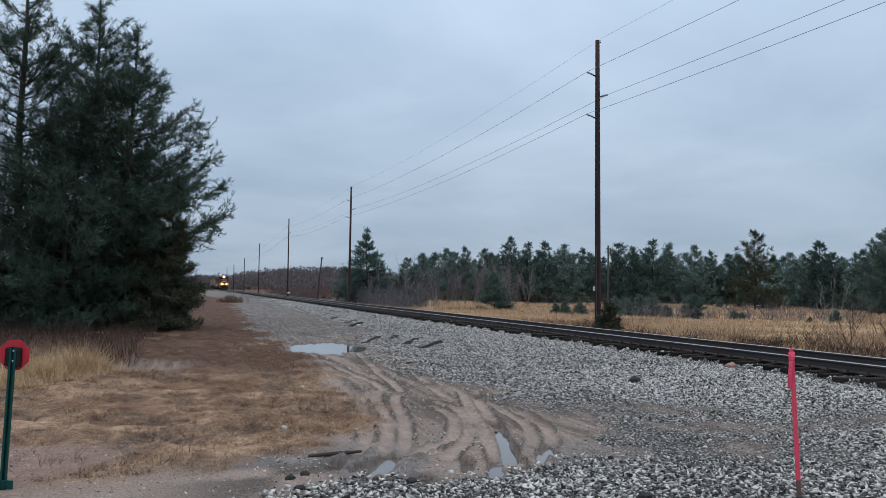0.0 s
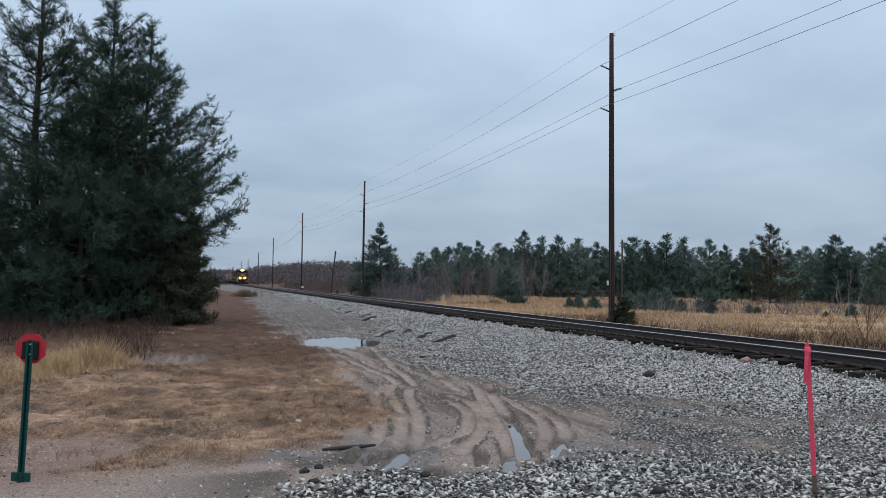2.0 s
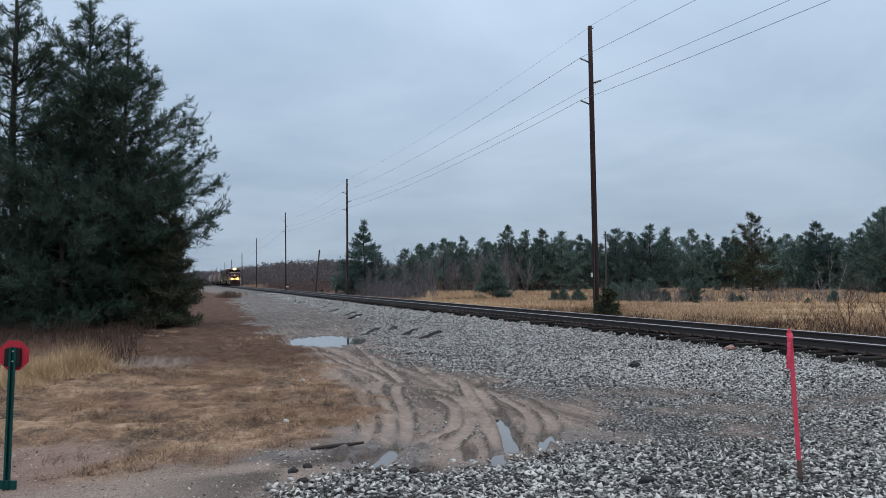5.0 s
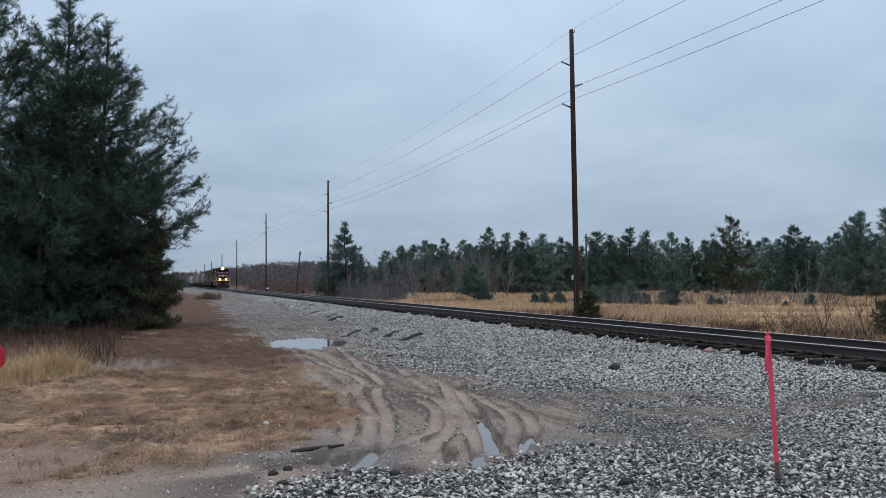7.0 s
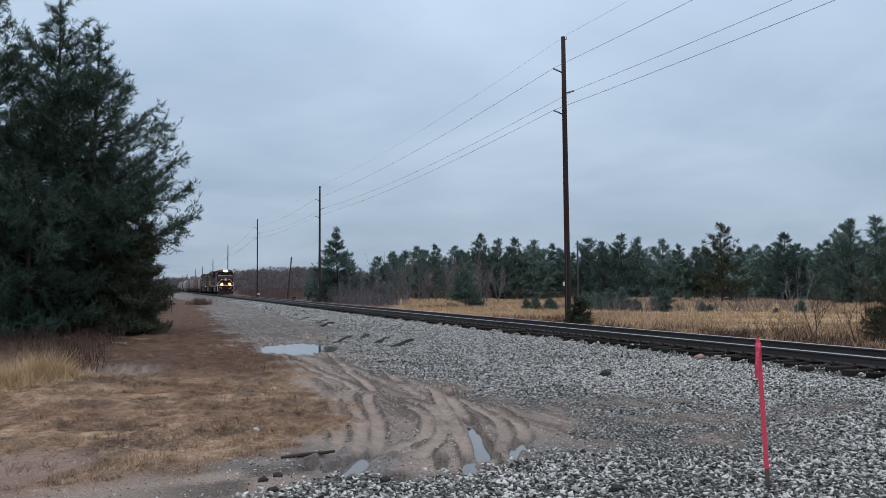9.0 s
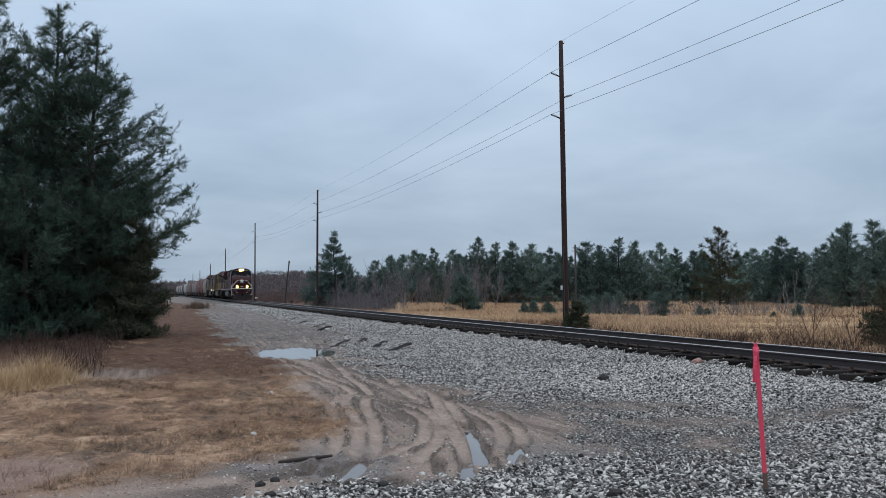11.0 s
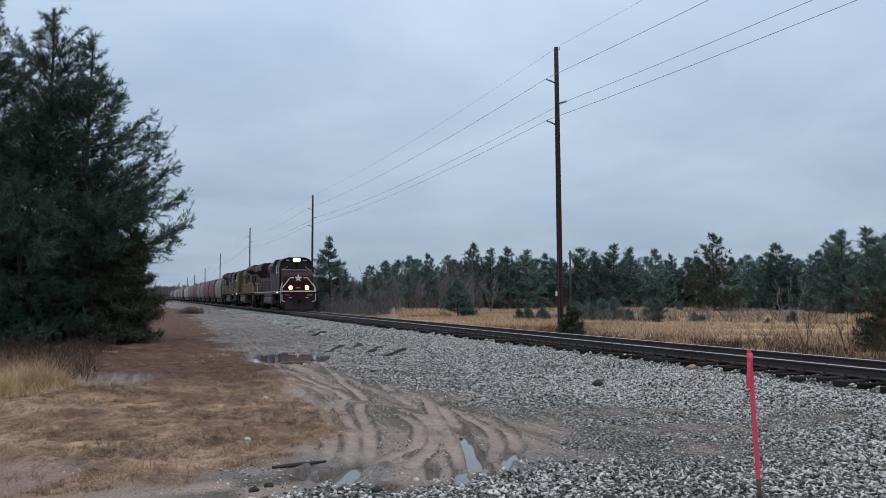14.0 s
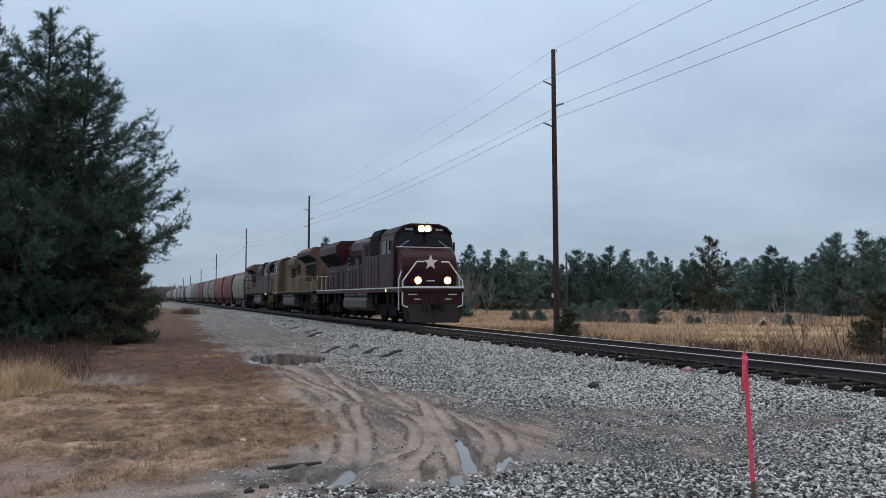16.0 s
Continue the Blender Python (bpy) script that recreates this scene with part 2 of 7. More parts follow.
def part(name, src, material, parent=None, label="", smooth=False):
    """One mesh object from a Buf, bmesh or mesh, under a thing or a part."""
    if isinstance(src, Buf):
        me = src.mesh(name, material, smooth)
    elif isinstance(src, bmesh.types.BMesh):
        me = bpy.data.meshes.new(name)
        src.to_mesh(me)
        src.free()
        me.materials.append(material)
        if smooth:
            me.polygons.foreach_set("use_smooth", [True] * len(me.polygons))
    else:
        me = src
    ob = new(name, me)
    ob.parent = parent
    if label:
        tagged(ob, label)
    return ob


def thing(name, m, label, category, group="", kind=""):
    """An Empty at a thing's base, to parent its parts."""
    ob = new(name)
    ob.empty_display_size = 0.2
    ob.matrix_basis = m
    return tagged(ob, label, category, group, kind)


def box(bm, x0, x1, y0, y1, z0, z1, bevel=0.0):
    """A bevelled box in a bmesh."""
    r = bmesh.ops.create_cube(bm, size=1, matrix=Matrix.Translation(((x0 + x1) / 2, (y0 + y1) / 2, (z0 + z1) / 2)) @ Matrix.Diagonal((abs(x1 - x0), abs(y1 - y0), abs(z1 - z0), 1)))
    if bevel:
        es = list({e for v in r["verts"] for e in v.link_edges})
        bmesh.ops.bevel(bm, geom=es, offset=bevel, segments=2, affect="EDGES", profile=0.5)


def rod(bm, a, b, r, r2=None, n=8):
    """A round bar between two points."""
    a, b = Vector(a), Vector(b)
    d = b - a
    m = Matrix.Translation((a + b) / 2) @ d.to_track_quat("Z", "Y").to_matrix().to_4x4()
    bmesh.ops.create_cone(bm, cap_ends=True, segments=n, radius1=r, radius2=r if r2 is None else r2, depth=d.length, matrix=m)


def prism(bm, outline, axis, a, b, bevel=0.0):
    """A closed outline of 2D points extruded along an axis from a to b."""
    def at(p, q):
        return {"x": (q, p[0], p[1]), "y": (p[0], q, p[1]), "z": (p[0], p[1], q)}[axis]
    va = [bm.verts.new(at(p, a)) for p in outline]
    vb = [bm.verts.new(at(p, b)) for p in outline]
    fs = [bm.faces.new(va), bm.faces.new(vb[::-1])]
    n = len(outline)
    for i in range(n):
        fs.append(bm.faces.new((va[i], vb[i], vb[(i + 1) % n], va[(i + 1) % n])))
    bmesh.ops.recalc_face_normals(bm, faces=fs)
    if bevel:
        es = list({e for f in fs for e in f.edges})
        bmesh.ops.bevel(bm, geom=es, offset=bevel, segments=2, affect="EDGES", profile=0.5)


def tube(buf, pts, radii, n=5):
    """A tapered tube along points, into a Buf."""
    pts = [np.asarray(p, float) for p in pts]
    rings, faces = [], []
    for i, p in enumerate(pts):
        d = pts[min(i + 1, len(pts) - 1)] - pts[max(i - 1, 0)]
        d = d / (np.linalg.norm(d) + 1e-9)
        u = np.cross(d, (0.3, 0.2, 1.0) if abs(d[2]) < 0.9 else (1.0, 0, 0))
        u /= np.linalg.norm(u) + 1e-9
        w = np.cross(d, u)
        ang = np.arange(n) * 2 * math.pi / n
        rings.append(p + radii[i] * (np.cos(ang)[:, None] * u + np.sin(ang)[:, None] * w))
        if i:
            o, q = (i - 1) * n, i * n
            faces += [(o + k, o + (k + 1) % n, q + (k + 1) % n, q + k) for k in range(n)]
    buf.add(np.concatenate(rings), faces)


def sticks(buf, a, b, ra, rb):
    """Many thin three-sided tapered bars at once."""
    a, b = np.asarray(a, float), np.asarray(b, float)
    d = b - a
    d /= np.linalg.norm(d, axis=1, keepdims=True) + 1e-9
    u = np.cross(d, np.where(np.abs(d[:, 2:3]) < 0.9, np.array([[0.0, 0, 1]]), np.array([[1.0, 0, 0]])))
    u /= np.linalg.norm(u, axis=1, keepdims=True) + 1e-9
    w = np.cross(d, u)
    ra, rb = np.asarray(ra, float).reshape(-1, 1), np.asarray(rb, float).reshape(-1, 1)
    ring = [u * math.cos(k * 2.0944) + w * math.sin(k * 2.0944) for k in range(3)]
    v = np.stack([a + r * ra for r in ring] + [b + r * rb for r in ring], 1).reshape(-1, 3)
    f = np.array([(0, 1, 4, 3), (1, 2, 5, 4), (2, 0, 3, 5)])
    buf.add(v, (f[None] + (np.arange(len(a)) * 6)[:, None, None]).reshape(-1, 4))


def tufts(buf, at, way, size, needles, width, rng, open_=0.9):
    """Sprays of thin leaf triangles at many points; way: the mean direction of each."""
    at, way = np.asarray(at, float), np.asarray(way, float)
    k = len(at)
    d = way[:, None, :] + rng.normal(0, open_, (k, needles, 3))
    d /= np.linalg.norm(d, axis=2, keepdims=True) + 1e-9
    ln = np.asarray(size).reshape(-1, 1, 1) * rng.uniform(0.6, 1.2, (k, needles, 1))
    s = np.cross(d, rng.normal(0, 1, (k, needles, 3)))
    s /= np.linalg.norm(s, axis=2, keepdims=True) + 1e-9
    root = at[:, None, :] + rng.normal(0, 0.12, (k, needles, 3)) * ln
    v = np.stack([root - s * width * ln, root + s * width * ln, root + d * ln], 2).reshape(-1, 3)
    buf.add(v, np.arange(len(v)).reshape(-1, 3))


TABLE = RNG.random((256, 256))


def vnoise(x, y, size, seed=0):
    """Smooth value noise, 0 to 1, with features of that size in metres."""
    x, y = np.asarray(x, float) / size + seed * 17.3, np.asarray(y, float) / size + seed * 5.7
    i, j = np.floor(x).astype(int), np.floor(y).astype(int)
    a, b = x - i, y - j
    a, b = a * a * (3 - 2 * a), b * b * (3 - 2 * b)
    g = lambda p, q: TABLE[(i + p) % 256, (j + q) % 256]
    return (g(0, 0) * (1 - a) + g(1, 0) * a) * (1 - b) + (g(0, 1) * (1 - a) + g(1, 1) * a) * b


def smooth(a, b, x):
    """0 at a, 1 at b, eased."""
    t = np.clip((np.asarray(x, float) - a) / (b - a), 0, 1)
    return t * t * (3 - 2 * t)


# ---- lie of the land ----
TRACK_X, RAIL_Z, GAUGE = 12.6, 0.38, 1.51
RUTS = [
    [(3.10, 13.6), (2.68, 12.3), (2.42, 10.5), (2.10, 9.0), (1.75, 7.6)],
    [(3.34, 13.4), (2.90, 12.0), (2.62, 10.4), (2.30, 9.0), (1.95, 7.9), (1.56, 7.1)],
    [(2.92, 13.4), (2.38, 11.9), (2.12, 10.2), (1.75, 8.6), (1.40, 7.7)],
    [(3.30, 11.4), (3.26, 10.4), (2.95, 9.3), (2.55, 8.5), (2.10, 8.0)],
    [(3.48, 11.9), (3.50, 10.8), (3.20, 9.5), (2.80, 8.5), (2.40, 7.8)],
    [(4.45, 13.0), (3.95, 11.2), (3.55, 9.6), (3.20, 8.3), (2.95, 7.4)],
    [(4.25, 13.0), (3.72, 11.0), (3.35, 9.5), (3.00, 8.2), (2.75, 7.2)],
    [(4.30, 10.9), (4.20, 9.8), (3.92, 8.8), (3.45, 7.8)],
    [(4.10, 10.9), (3.98, 9.8), (3.70, 8.8), (3.25, 7.8)],
    [(4.3, 42.0), (3.4, 28.0), (2.89, 21.0), (2.97, 17.3), (3.05, 15.0), (3.10, 13.6)],
    [(6.0, 42.0), (5.1, 28.0), (4.1, 20.7), (3.62, 16.5), (3.42, 14.4), (3.34, 13.4)],
    [(4.75, 18.5), (4.2, 15.5), (3.95, 13.8), (3.80, 12.5)],
]


def curved(pts, n=6):
    """A smooth line through points (Catmull-Rom)."""
    p = [np.array(q, float) for q in pts]
    p = [2 * p[0] - p[1]] + p + [2 * p[-1] - p[-2]]
    out = []
    for a, b, c, d in zip(p, p[1:], p[2:], p[3:]):
        for k in range(n):
            t = k / n
            out.append(tuple(0.5 * (2 * b + (c - a) * t + (2 * a - 5 * b + 4 * c - d) * t * t + (3 * b - a - 3 * c + d) * t ** 3)))
    return out + [tuple(p[-2])]


RUTS = [curved(r) for r in RUTS]
POOLS = [  # x, y, half width, half length, turn in degrees, depth
    (3.6, 23.7, 0.95, 2.5, -8, 0.13), (4.3, 23.4, 0.55, 1.9, -8, 0.12), (3.2, 22.2, 0.45, 1.4, 10, 0.12),
    (3.62, 9.72, 0.10, 0.2, -16, 0.085), (3.40, 8.95, 0.075, 0.75, -16, 0.09), (3.14, 8.1, 0.09, 0.7, -17, 0.09),
    (3.50, 8.0, 0.10, 0.48, -28, 0.09), (1.76, 7.75, 0.15, 0.6, -20, 0.09), (2.74, 7.38, 0.09, 0.45, -20, 0.085),
    (1.98, 7.0, 0.13, 0.16, 0, 0.08), (1.33, 7.7, 0.07, 0.3, -20, 0.08), (1.54, 7.68, 0.07, 0.36, -20, 0.08), (2.54, 7.6, 0.075, 0.36, -18, 0.08),
]


def lines_near(x, y, lines):
    """Distance to the nearest of some polylines, and the sideways offset."""
    best = np.full(np.shape(x), 9.0)
    for line in lines:
        for (ax, ay), (bx, by) in zip(line, line[1:]):
            dx, dy = bx - ax, by - ay
            t = np.clip(((x - ax) * dx + (y - ay) * dy) / (dx * dx + dy * dy), 0, 1)
            best = np.minimum(best, np.hypot(x - ax - t * dx, y - ay - t * dy))
    return best


def tread_at(x, y, lines):
    """-1 to 1: slanted lug prints along the nearest of some lines."""
    best, out = np.full(np.shape(x), 9.0), np.zeros(np.shape(x))
    for line in lines:
        run = 0.0
        for (ax, ay), (bx, by) in zip(line, line[1:]):
            dx, dy = bx - ax, by - ay
            ln = math.hypot(dx, dy)
            t = np.clip(((x - ax) * dx + (y - ay) * dy) / (ln * ln), 0, 1)
            d = np.hypot(x - ax - t * dx, y - ay - t * dy)
            nearer = d < best
            out = np.where(nearer, np.sin((run + t * ln + d * 0.9) * 2 * math.pi / 0.15), out)
            best = np.minimum(best, d)
            run += ln
    return out * np.exp(-((best / 0.08) ** 8))


def pool_depth(x, y):
    d = np.zeros(np.shape(x))
    wob = (vnoise(x, y, 0.07, 3) - 0.5) * 0.45 + (vnoise(x, y, 0.25, 27) - 0.5) * 0.4 + (vnoise(x, y, 1.1, 4) - 0.5) * 0.2
    for px, py, a, b, turn, deep in POOLS:
        c, s = math.cos(radians(turn)), math.sin(radians(turn))
        u, w = (x - px) * c + (y - py) * s, -(x - px) * s + (y - py) * c
        r = np.hypot(u / a, w / b) + wob
        d = np.maximum(d, deep * (1 - smooth(0.55, 1.25, r)))
    return d


WORN = [[(4.0, 9.9), (5.2, 9.2), (6.8, 8.9), (8.6, 9.1)], [(3.9, 8.2), (5.0, 7.7), (6.2, 7.5)], [(4.2, 11.2), (5.4, 10.6), (7.0, 10.4)], [(4.6, 10.2), (4.73, 9.4), (4.96, 8.5), (5.4, 8.1), (6.0, 7.6)]]


def gravel_at(x, y):
    """0 to 1: how much loose stone covers the ground."""
    e = np.interp(y, [8, 10, 10.8, 13, 14.6, 19, 23, 30, 36, 60, 120], [3.9, 5.05, 4.5, 4.7, 4.2, 4.55, 4.85, 6.4, 7.1, 7.6, 8.2])
    w = (vnoise(x, y, 0.6, 1) - 0.5) * 0.9 + (vnoise(x, y, 2.5, 2) - 0.5) * 1.2
    right = smooth(-0.5, 0.7, x - e + w) * (1 - smooth(16.0, 17.2, x + w * 0.6))
    f = np.interp(x, [-3, -1.5, 0.0, 0.6, 1.2, 1.7, 2.06, 2.63, 3.37, 4.0, 5.1], [5.3, 5.6, 6.2, 6.8, 7.2, 7.15, 6.8, 7.0, 7.5, 7.9, 10.0])
    fore = smooth(-0.35, 0.3, f - y + w * 0.35) * smooth(-5, -1.0, x)
    # wheel-worn dirt that swings out over the stone
    worn = lines_near(x, y, WORN)
    return np.maximum(right, fore) * (1 - 0.7 * np.exp(-((worn / 0.55) ** 2)) * smooth(0.25, 0.55, vnoise(x, y, 0.4, 34)))


def grass_at(x, y):
    """0 to 1: dry grass on the verge beside the dirt road."""
    e = np.interp(y, [7, 8, 9.45, 11.5, 14, 19, 25, 35, 48, 110, 190], [-0.2, 0.3, 1.5, 2.2, 2.3, 2.4, 2.3, 2.6, 3.1, 4.5, 1.5])
    w = (vnoise(x, y, 0.5, 5) - 0.5) * 0.7 + (vnoise(x, y, 1.8, 6) - 0.5) * 1.1
    g = smooth(-0.35, 0.45, e - x + w) * smooth(7.2, 8.3, y + w)
    bare = np.exp(-(((x + 1.35) / 0.95) ** 2 + ((y - 8.7) / 1.05) ** 2))
    trodden = np.exp(-(((x + 0.7) / 1.2) ** 2 + ((y - 18.2) / 1.6) ** 2))
    return g * (1 - smooth(0.35, 0.75, bare + w * 0.25)) * (1 - 0.75 * smooth(0.3, 0.8, trodden + w * 0.3))


def height(x, y):
    a = np.abs(x - TRACK_X)
    near = smooth(0, 1, (40 - np.abs(y - 15)) / 20)
    z = (vnoise(x, y, 0.9, 7) - 0.5) * 0.05 + (vnoise(x, y, 0.28, 8) - 0.5) * 0.022 * near + (vnoise(x, y, 4, 9) - 0.5) * 0.06
    left = grass_at(x, y)
    z = z + left * ((vnoise(x, y, 0.35, 10) - 0.4) * 0.10 + (vnoise(x, y, 0.16, 48) - 0.5) * 0.055 * near)
    z = z + 0.02
    bed = np.where(x < TRACK_X, 0.055 * (1 - smooth(2.2, 5.4, a)) + 0.068 * (1 - smooth(1.22, 1.5, a)), 0.115 - 0.38 * smooth(2.0, 4.4, a))
    z = z * smooth(1.6, 3.6, a) + bed
    z = z - 0.35 * smooth(18, 45, x) + 10 * np.exp(-(((x - 95) / 70) ** 2)) * smooth(430, 620, y)
    d = lines_near(x, y, RUTS)
    fade = smooth(60, 25, y)
    z = z - fade * 0.024 * np.exp(-((d / 0.075) ** 6)) * (0.5 + 0.5 * vnoise(x, y, 0.6, 46)) + fade * (0.004 + 0.03 * vnoise(x, y, 0.08, 16)) * np.exp(-(((d - 0.115) / 0.04) ** 2)) + (y < 14.5) * 0.009 * tread_at(x, y, RUTS[:9]) + fade * 0.034 * (vnoise(x, y, 0.11, 47) - 0.5) * (x > 0.5) * (x < 6)
    # dark drag marks across the foot of the ballast
    pd = pool_depth(x, y)
    return np.where(pd > 0.002, np.maximum(z, -0.01) * (1 - smooth(0, 0.04, pd)) - pd, z)


def ground_material():
    m = bpy.data.materials.new("verge_ground")
    m.use_nodes = True
    nt = m.node_tree
    N = nt.nodes.new
    p = nt.nodes["Principled BSDF"]
    co = N("ShaderNodeTexCoord")

    def noise_node(scale, detail=6, rough=0.6):
        n = N("ShaderNodeTexNoise")
        n.inputs["Scale"].default_value, n.inputs["Detail"].default_value, n.inputs["Roughness"].default_value = scale, detail, rough
        nt.links.new(co.outputs["Object"], n.inputs["Vector"])
        return n.outputs["Fac"]

    def ramp(fac, lo, hi, c0, c1, mid=None):
        r = N("ShaderNodeValToRGB")
        r.color_ramp.elements[0].position, r.color_ramp.elements[1].position = lo, hi
        r.color_ramp.elements[0].color, r.color_ramp.elements[1].color = (*c0, 1), (*c1, 1)
        if mid:
            e = r.color_ramp.elements.new((lo + hi) / 2)
            e.color = (*mid, 1)
        nt.links.new(fac, r.inputs[0])
        return r.outputs[0]

    def mixc(fac, a, b):
        x = N("ShaderNodeMix")
        x.data_type = "RGBA"
        nt.links.new(fac, x.inputs["Factor"])
        nt.links.new(a, x.inputs["A"])
        nt.links.new(b, x.inputs["B"])
        return x.outputs["Result"]

    def attr(name):
        a = N("ShaderNodeAttribute")
        a.attribute_name = name
        return a.outputs["Fac"]

    n_mid, n_fine = noise_node(5), noise_node(45, 4)
    grit = noise_node(60, 4, 0.75)
    mud = mixc(ramp(n_mid, 0.35, 0.65, (0, 0, 0), (1, 1, 1)), ramp(grit, 0.38, 0.64, (0.17, 0.138, 0.118), (0.58, 0.475, 0.40)), ramp(grit, 0.38, 0.64, (0.25, 0.198, 0.168), (0.53, 0.42, 0.35)))
    rut = ramp(noise_node(12), 0.3, 0.7, (0.36, 0.288, 0.242), (0.58, 0.475, 0.405))
    mud_wet = ramp(n_mid, 0.3, 0.7, (0.13, 0.108, 0.095), (0.23, 0.19, 0.165))
    def blend(parts):
        """Weighted sum of noises."""
        last = None
        for fac, k in parts:
            x = N("ShaderNodeMath")
            x.operation, x.inputs[1].default_value = "MULTIPLY_ADD", k
            nt.links.new(fac, x.inputs[0])
            if last is None:
                x.inputs[2].default_value = 0.0
            else:
                nt.links.new(last, x.inputs[2])
            last = x.outputs[0]
        return last

    def many(fac, stops):
        r = N("ShaderNodeValToRGB")
        e = r.color_ramp.elements
        e[0].position, e[0].color = stops[0][0], (*stops[0][1], 1)
        e[1].position, e[1].color = stops[-1][0], (*stops[-1][1], 1)
        for p_, c_ in stops[1:-1]:
            e.new(p_).color = (*c_, 1)
        nt.links.new(fac, r.inputs[0])
        return r.outputs[0]

    tone = noise_node(2.6, 9, 0.72)
    # patches of bleached, tan, reddish and rotted grass, with a grain of single stems
    litter = many(blend(((noise_node(0.9, 5, 0.6), 0.55), (noise_node(6, 6, 0.7), 0.35), (noise_node(38, 4, 0.8), 0.35))),
                  [(0.48, (0.04, 0.028, 0.022)), (0.55, (0.13, 0.095, 0.072)), (0.62, (0.27, 0.178, 0.12)), (0.68, (0.43, 0.285, 0.185)), (0.76, (0.62, 0.455, 0.31))])
    litter = mixc(ramp(noise_node(0.55, 4), 0.5, 0.64, (0, 0, 0), (0.5, 0.5, 0.5)), litter,
                  many(blend(((noise_node(5, 6, 0.75), 0.55), (noise_node(30, 4, 0.8), 0.45))), [(0.36, (0.05, 0.028, 0.02)), (0.5, (0.24, 0.125, 0.075)), (0.64, (0.44, 0.265, 0.16))]))
    red = ramp(noise_node(9, 8, 0.75), 0.3, 0.7, (0.03, 0.018, 0.015), (0.17, 0.088, 0.058))
    red = mixc(ramp(tone, 0.38, 0.58, (0.8, 0.8, 0.8), (0, 0, 0)), red, ramp(noise_node(15, 7, 0.8), 0.3, 0.7, (0.04, 0.028, 0.022), (0.27, 0.185, 0.125)))
    # gravelly ground; its dark tones paint the shade in gaps between stones
    stone = ramp(noise_node(34, 3, 0.7), 0.36, 0.66, (0.018, 0.018, 0.017), (0.40, 0.39, 0.37), (0.085, 0.083, 0.079))
    field = ramp(noise_node(1.3, 8), 0.3, 0.7, (0.28, 0.185, 0.105), (0.54, 0.38, 0.21))
    # long streaks of traffic along the road
    mp = N("ShaderNodeMapping")
    mp.inputs["Scale"].default_value = (2.2, 0.14, 1)
    nt.links.new(co.outputs["Object"], mp.inputs[0])
    st = N("ShaderNodeTexNoise")
    st.inputs["Scale"].default_value, st.inputs["Detail"].default_value, st.inputs["Roughness"].default_value = 1.6, 7, 0.7
    nt.links.new(mp.outputs[0], st.inputs["Vector"])
    streak = N("ShaderNodeMath")
    streak.operation = "MULTIPLY"
    nt.links.new(ramp(st.outputs["Fac"], 0.42, 0.6, (0.9, 0.9, 0.9), (0, 0, 0)), streak.inputs[0])
    nt.links.new(attr("road"), streak.inputs[1])
    mud = mixc(streak.outputs[0], mud, ramp(grit, 0.36, 0.66, (0.05, 0.042, 0.037), (0.20, 0.165, 0.14)))
    col = mixc(attr("rut"), mud, rut)
    col = mixc(attr("rim"), col, ramp(grit, 0.35, 0.65, (0.05, 0.042, 0.037), (0.19, 0.155, 0.13)))
    col = mixc(attr("grey"), col, ramp(grit, 0.34, 0.66, (0.038, 0.032, 0.028), (0.20, 0.172, 0.152)))
    col = mixc(attr("silt"), col, mixc(ramp(n_mid, 0.35, 0.65, (0, 0, 0), (1, 1, 1)), ramp(grit, 0.34, 0.66, (0.15, 0.096, 0.076), (0.40, 0.275, 0.22)), ramp(grit, 0.34, 0.66, (0.24, 0.16, 0.125), (0.50, 0.36, 0.295))))
    col = mixc(attr("wet"), col, mud_wet)
    col = mixc(attr("grass"), col, mixc(attr("red"), litter, red))
    # needle litter, its brown darkened for the shade beneath the pines
    col = mixc(attr("shaded_duff"), col, ramp(noise_node(11, 8, 0.75), 0.3, 0.72, (0.022, 0.014, 0.011), (0.10, 0.056, 0.038)))
    col = mixc(attr("field"), col, field)
    col = mixc(attr("gravel"), col, stone)
    nt.links.new(col, p.inputs["Base Color"])
    gloss = N("ShaderNodeMapRange")
    gloss.inputs["To Min"].default_value, gloss.inputs["To Max"].default_value = 0.14, 0.5
    nt.links.new(attr("wet"), gloss.inputs[0])
    nt.links.new(gloss.outputs[0], p.inputs["Specular IOR Level"])
    rr = N("ShaderNodeMapRange")
    rr.inputs["To Min"].default_value, rr.inputs["To Max"].default_value = 0.92, 0.2
    nt.links.new(attr("wet"), rr.inputs[0])
    nt.links.new(rr.outputs[0], p.inputs["Roughness"])
    bp = N("ShaderNodeBump")
    bp.inputs["Strength"].default_value, bp.inputs["Distance"].default_value = 1.0, 0.05
    nt.links.new(n_fine, bp.inputs["Height"])
    nt.links.new(bp.outputs[0], p.inputs["Normal"])
    return m


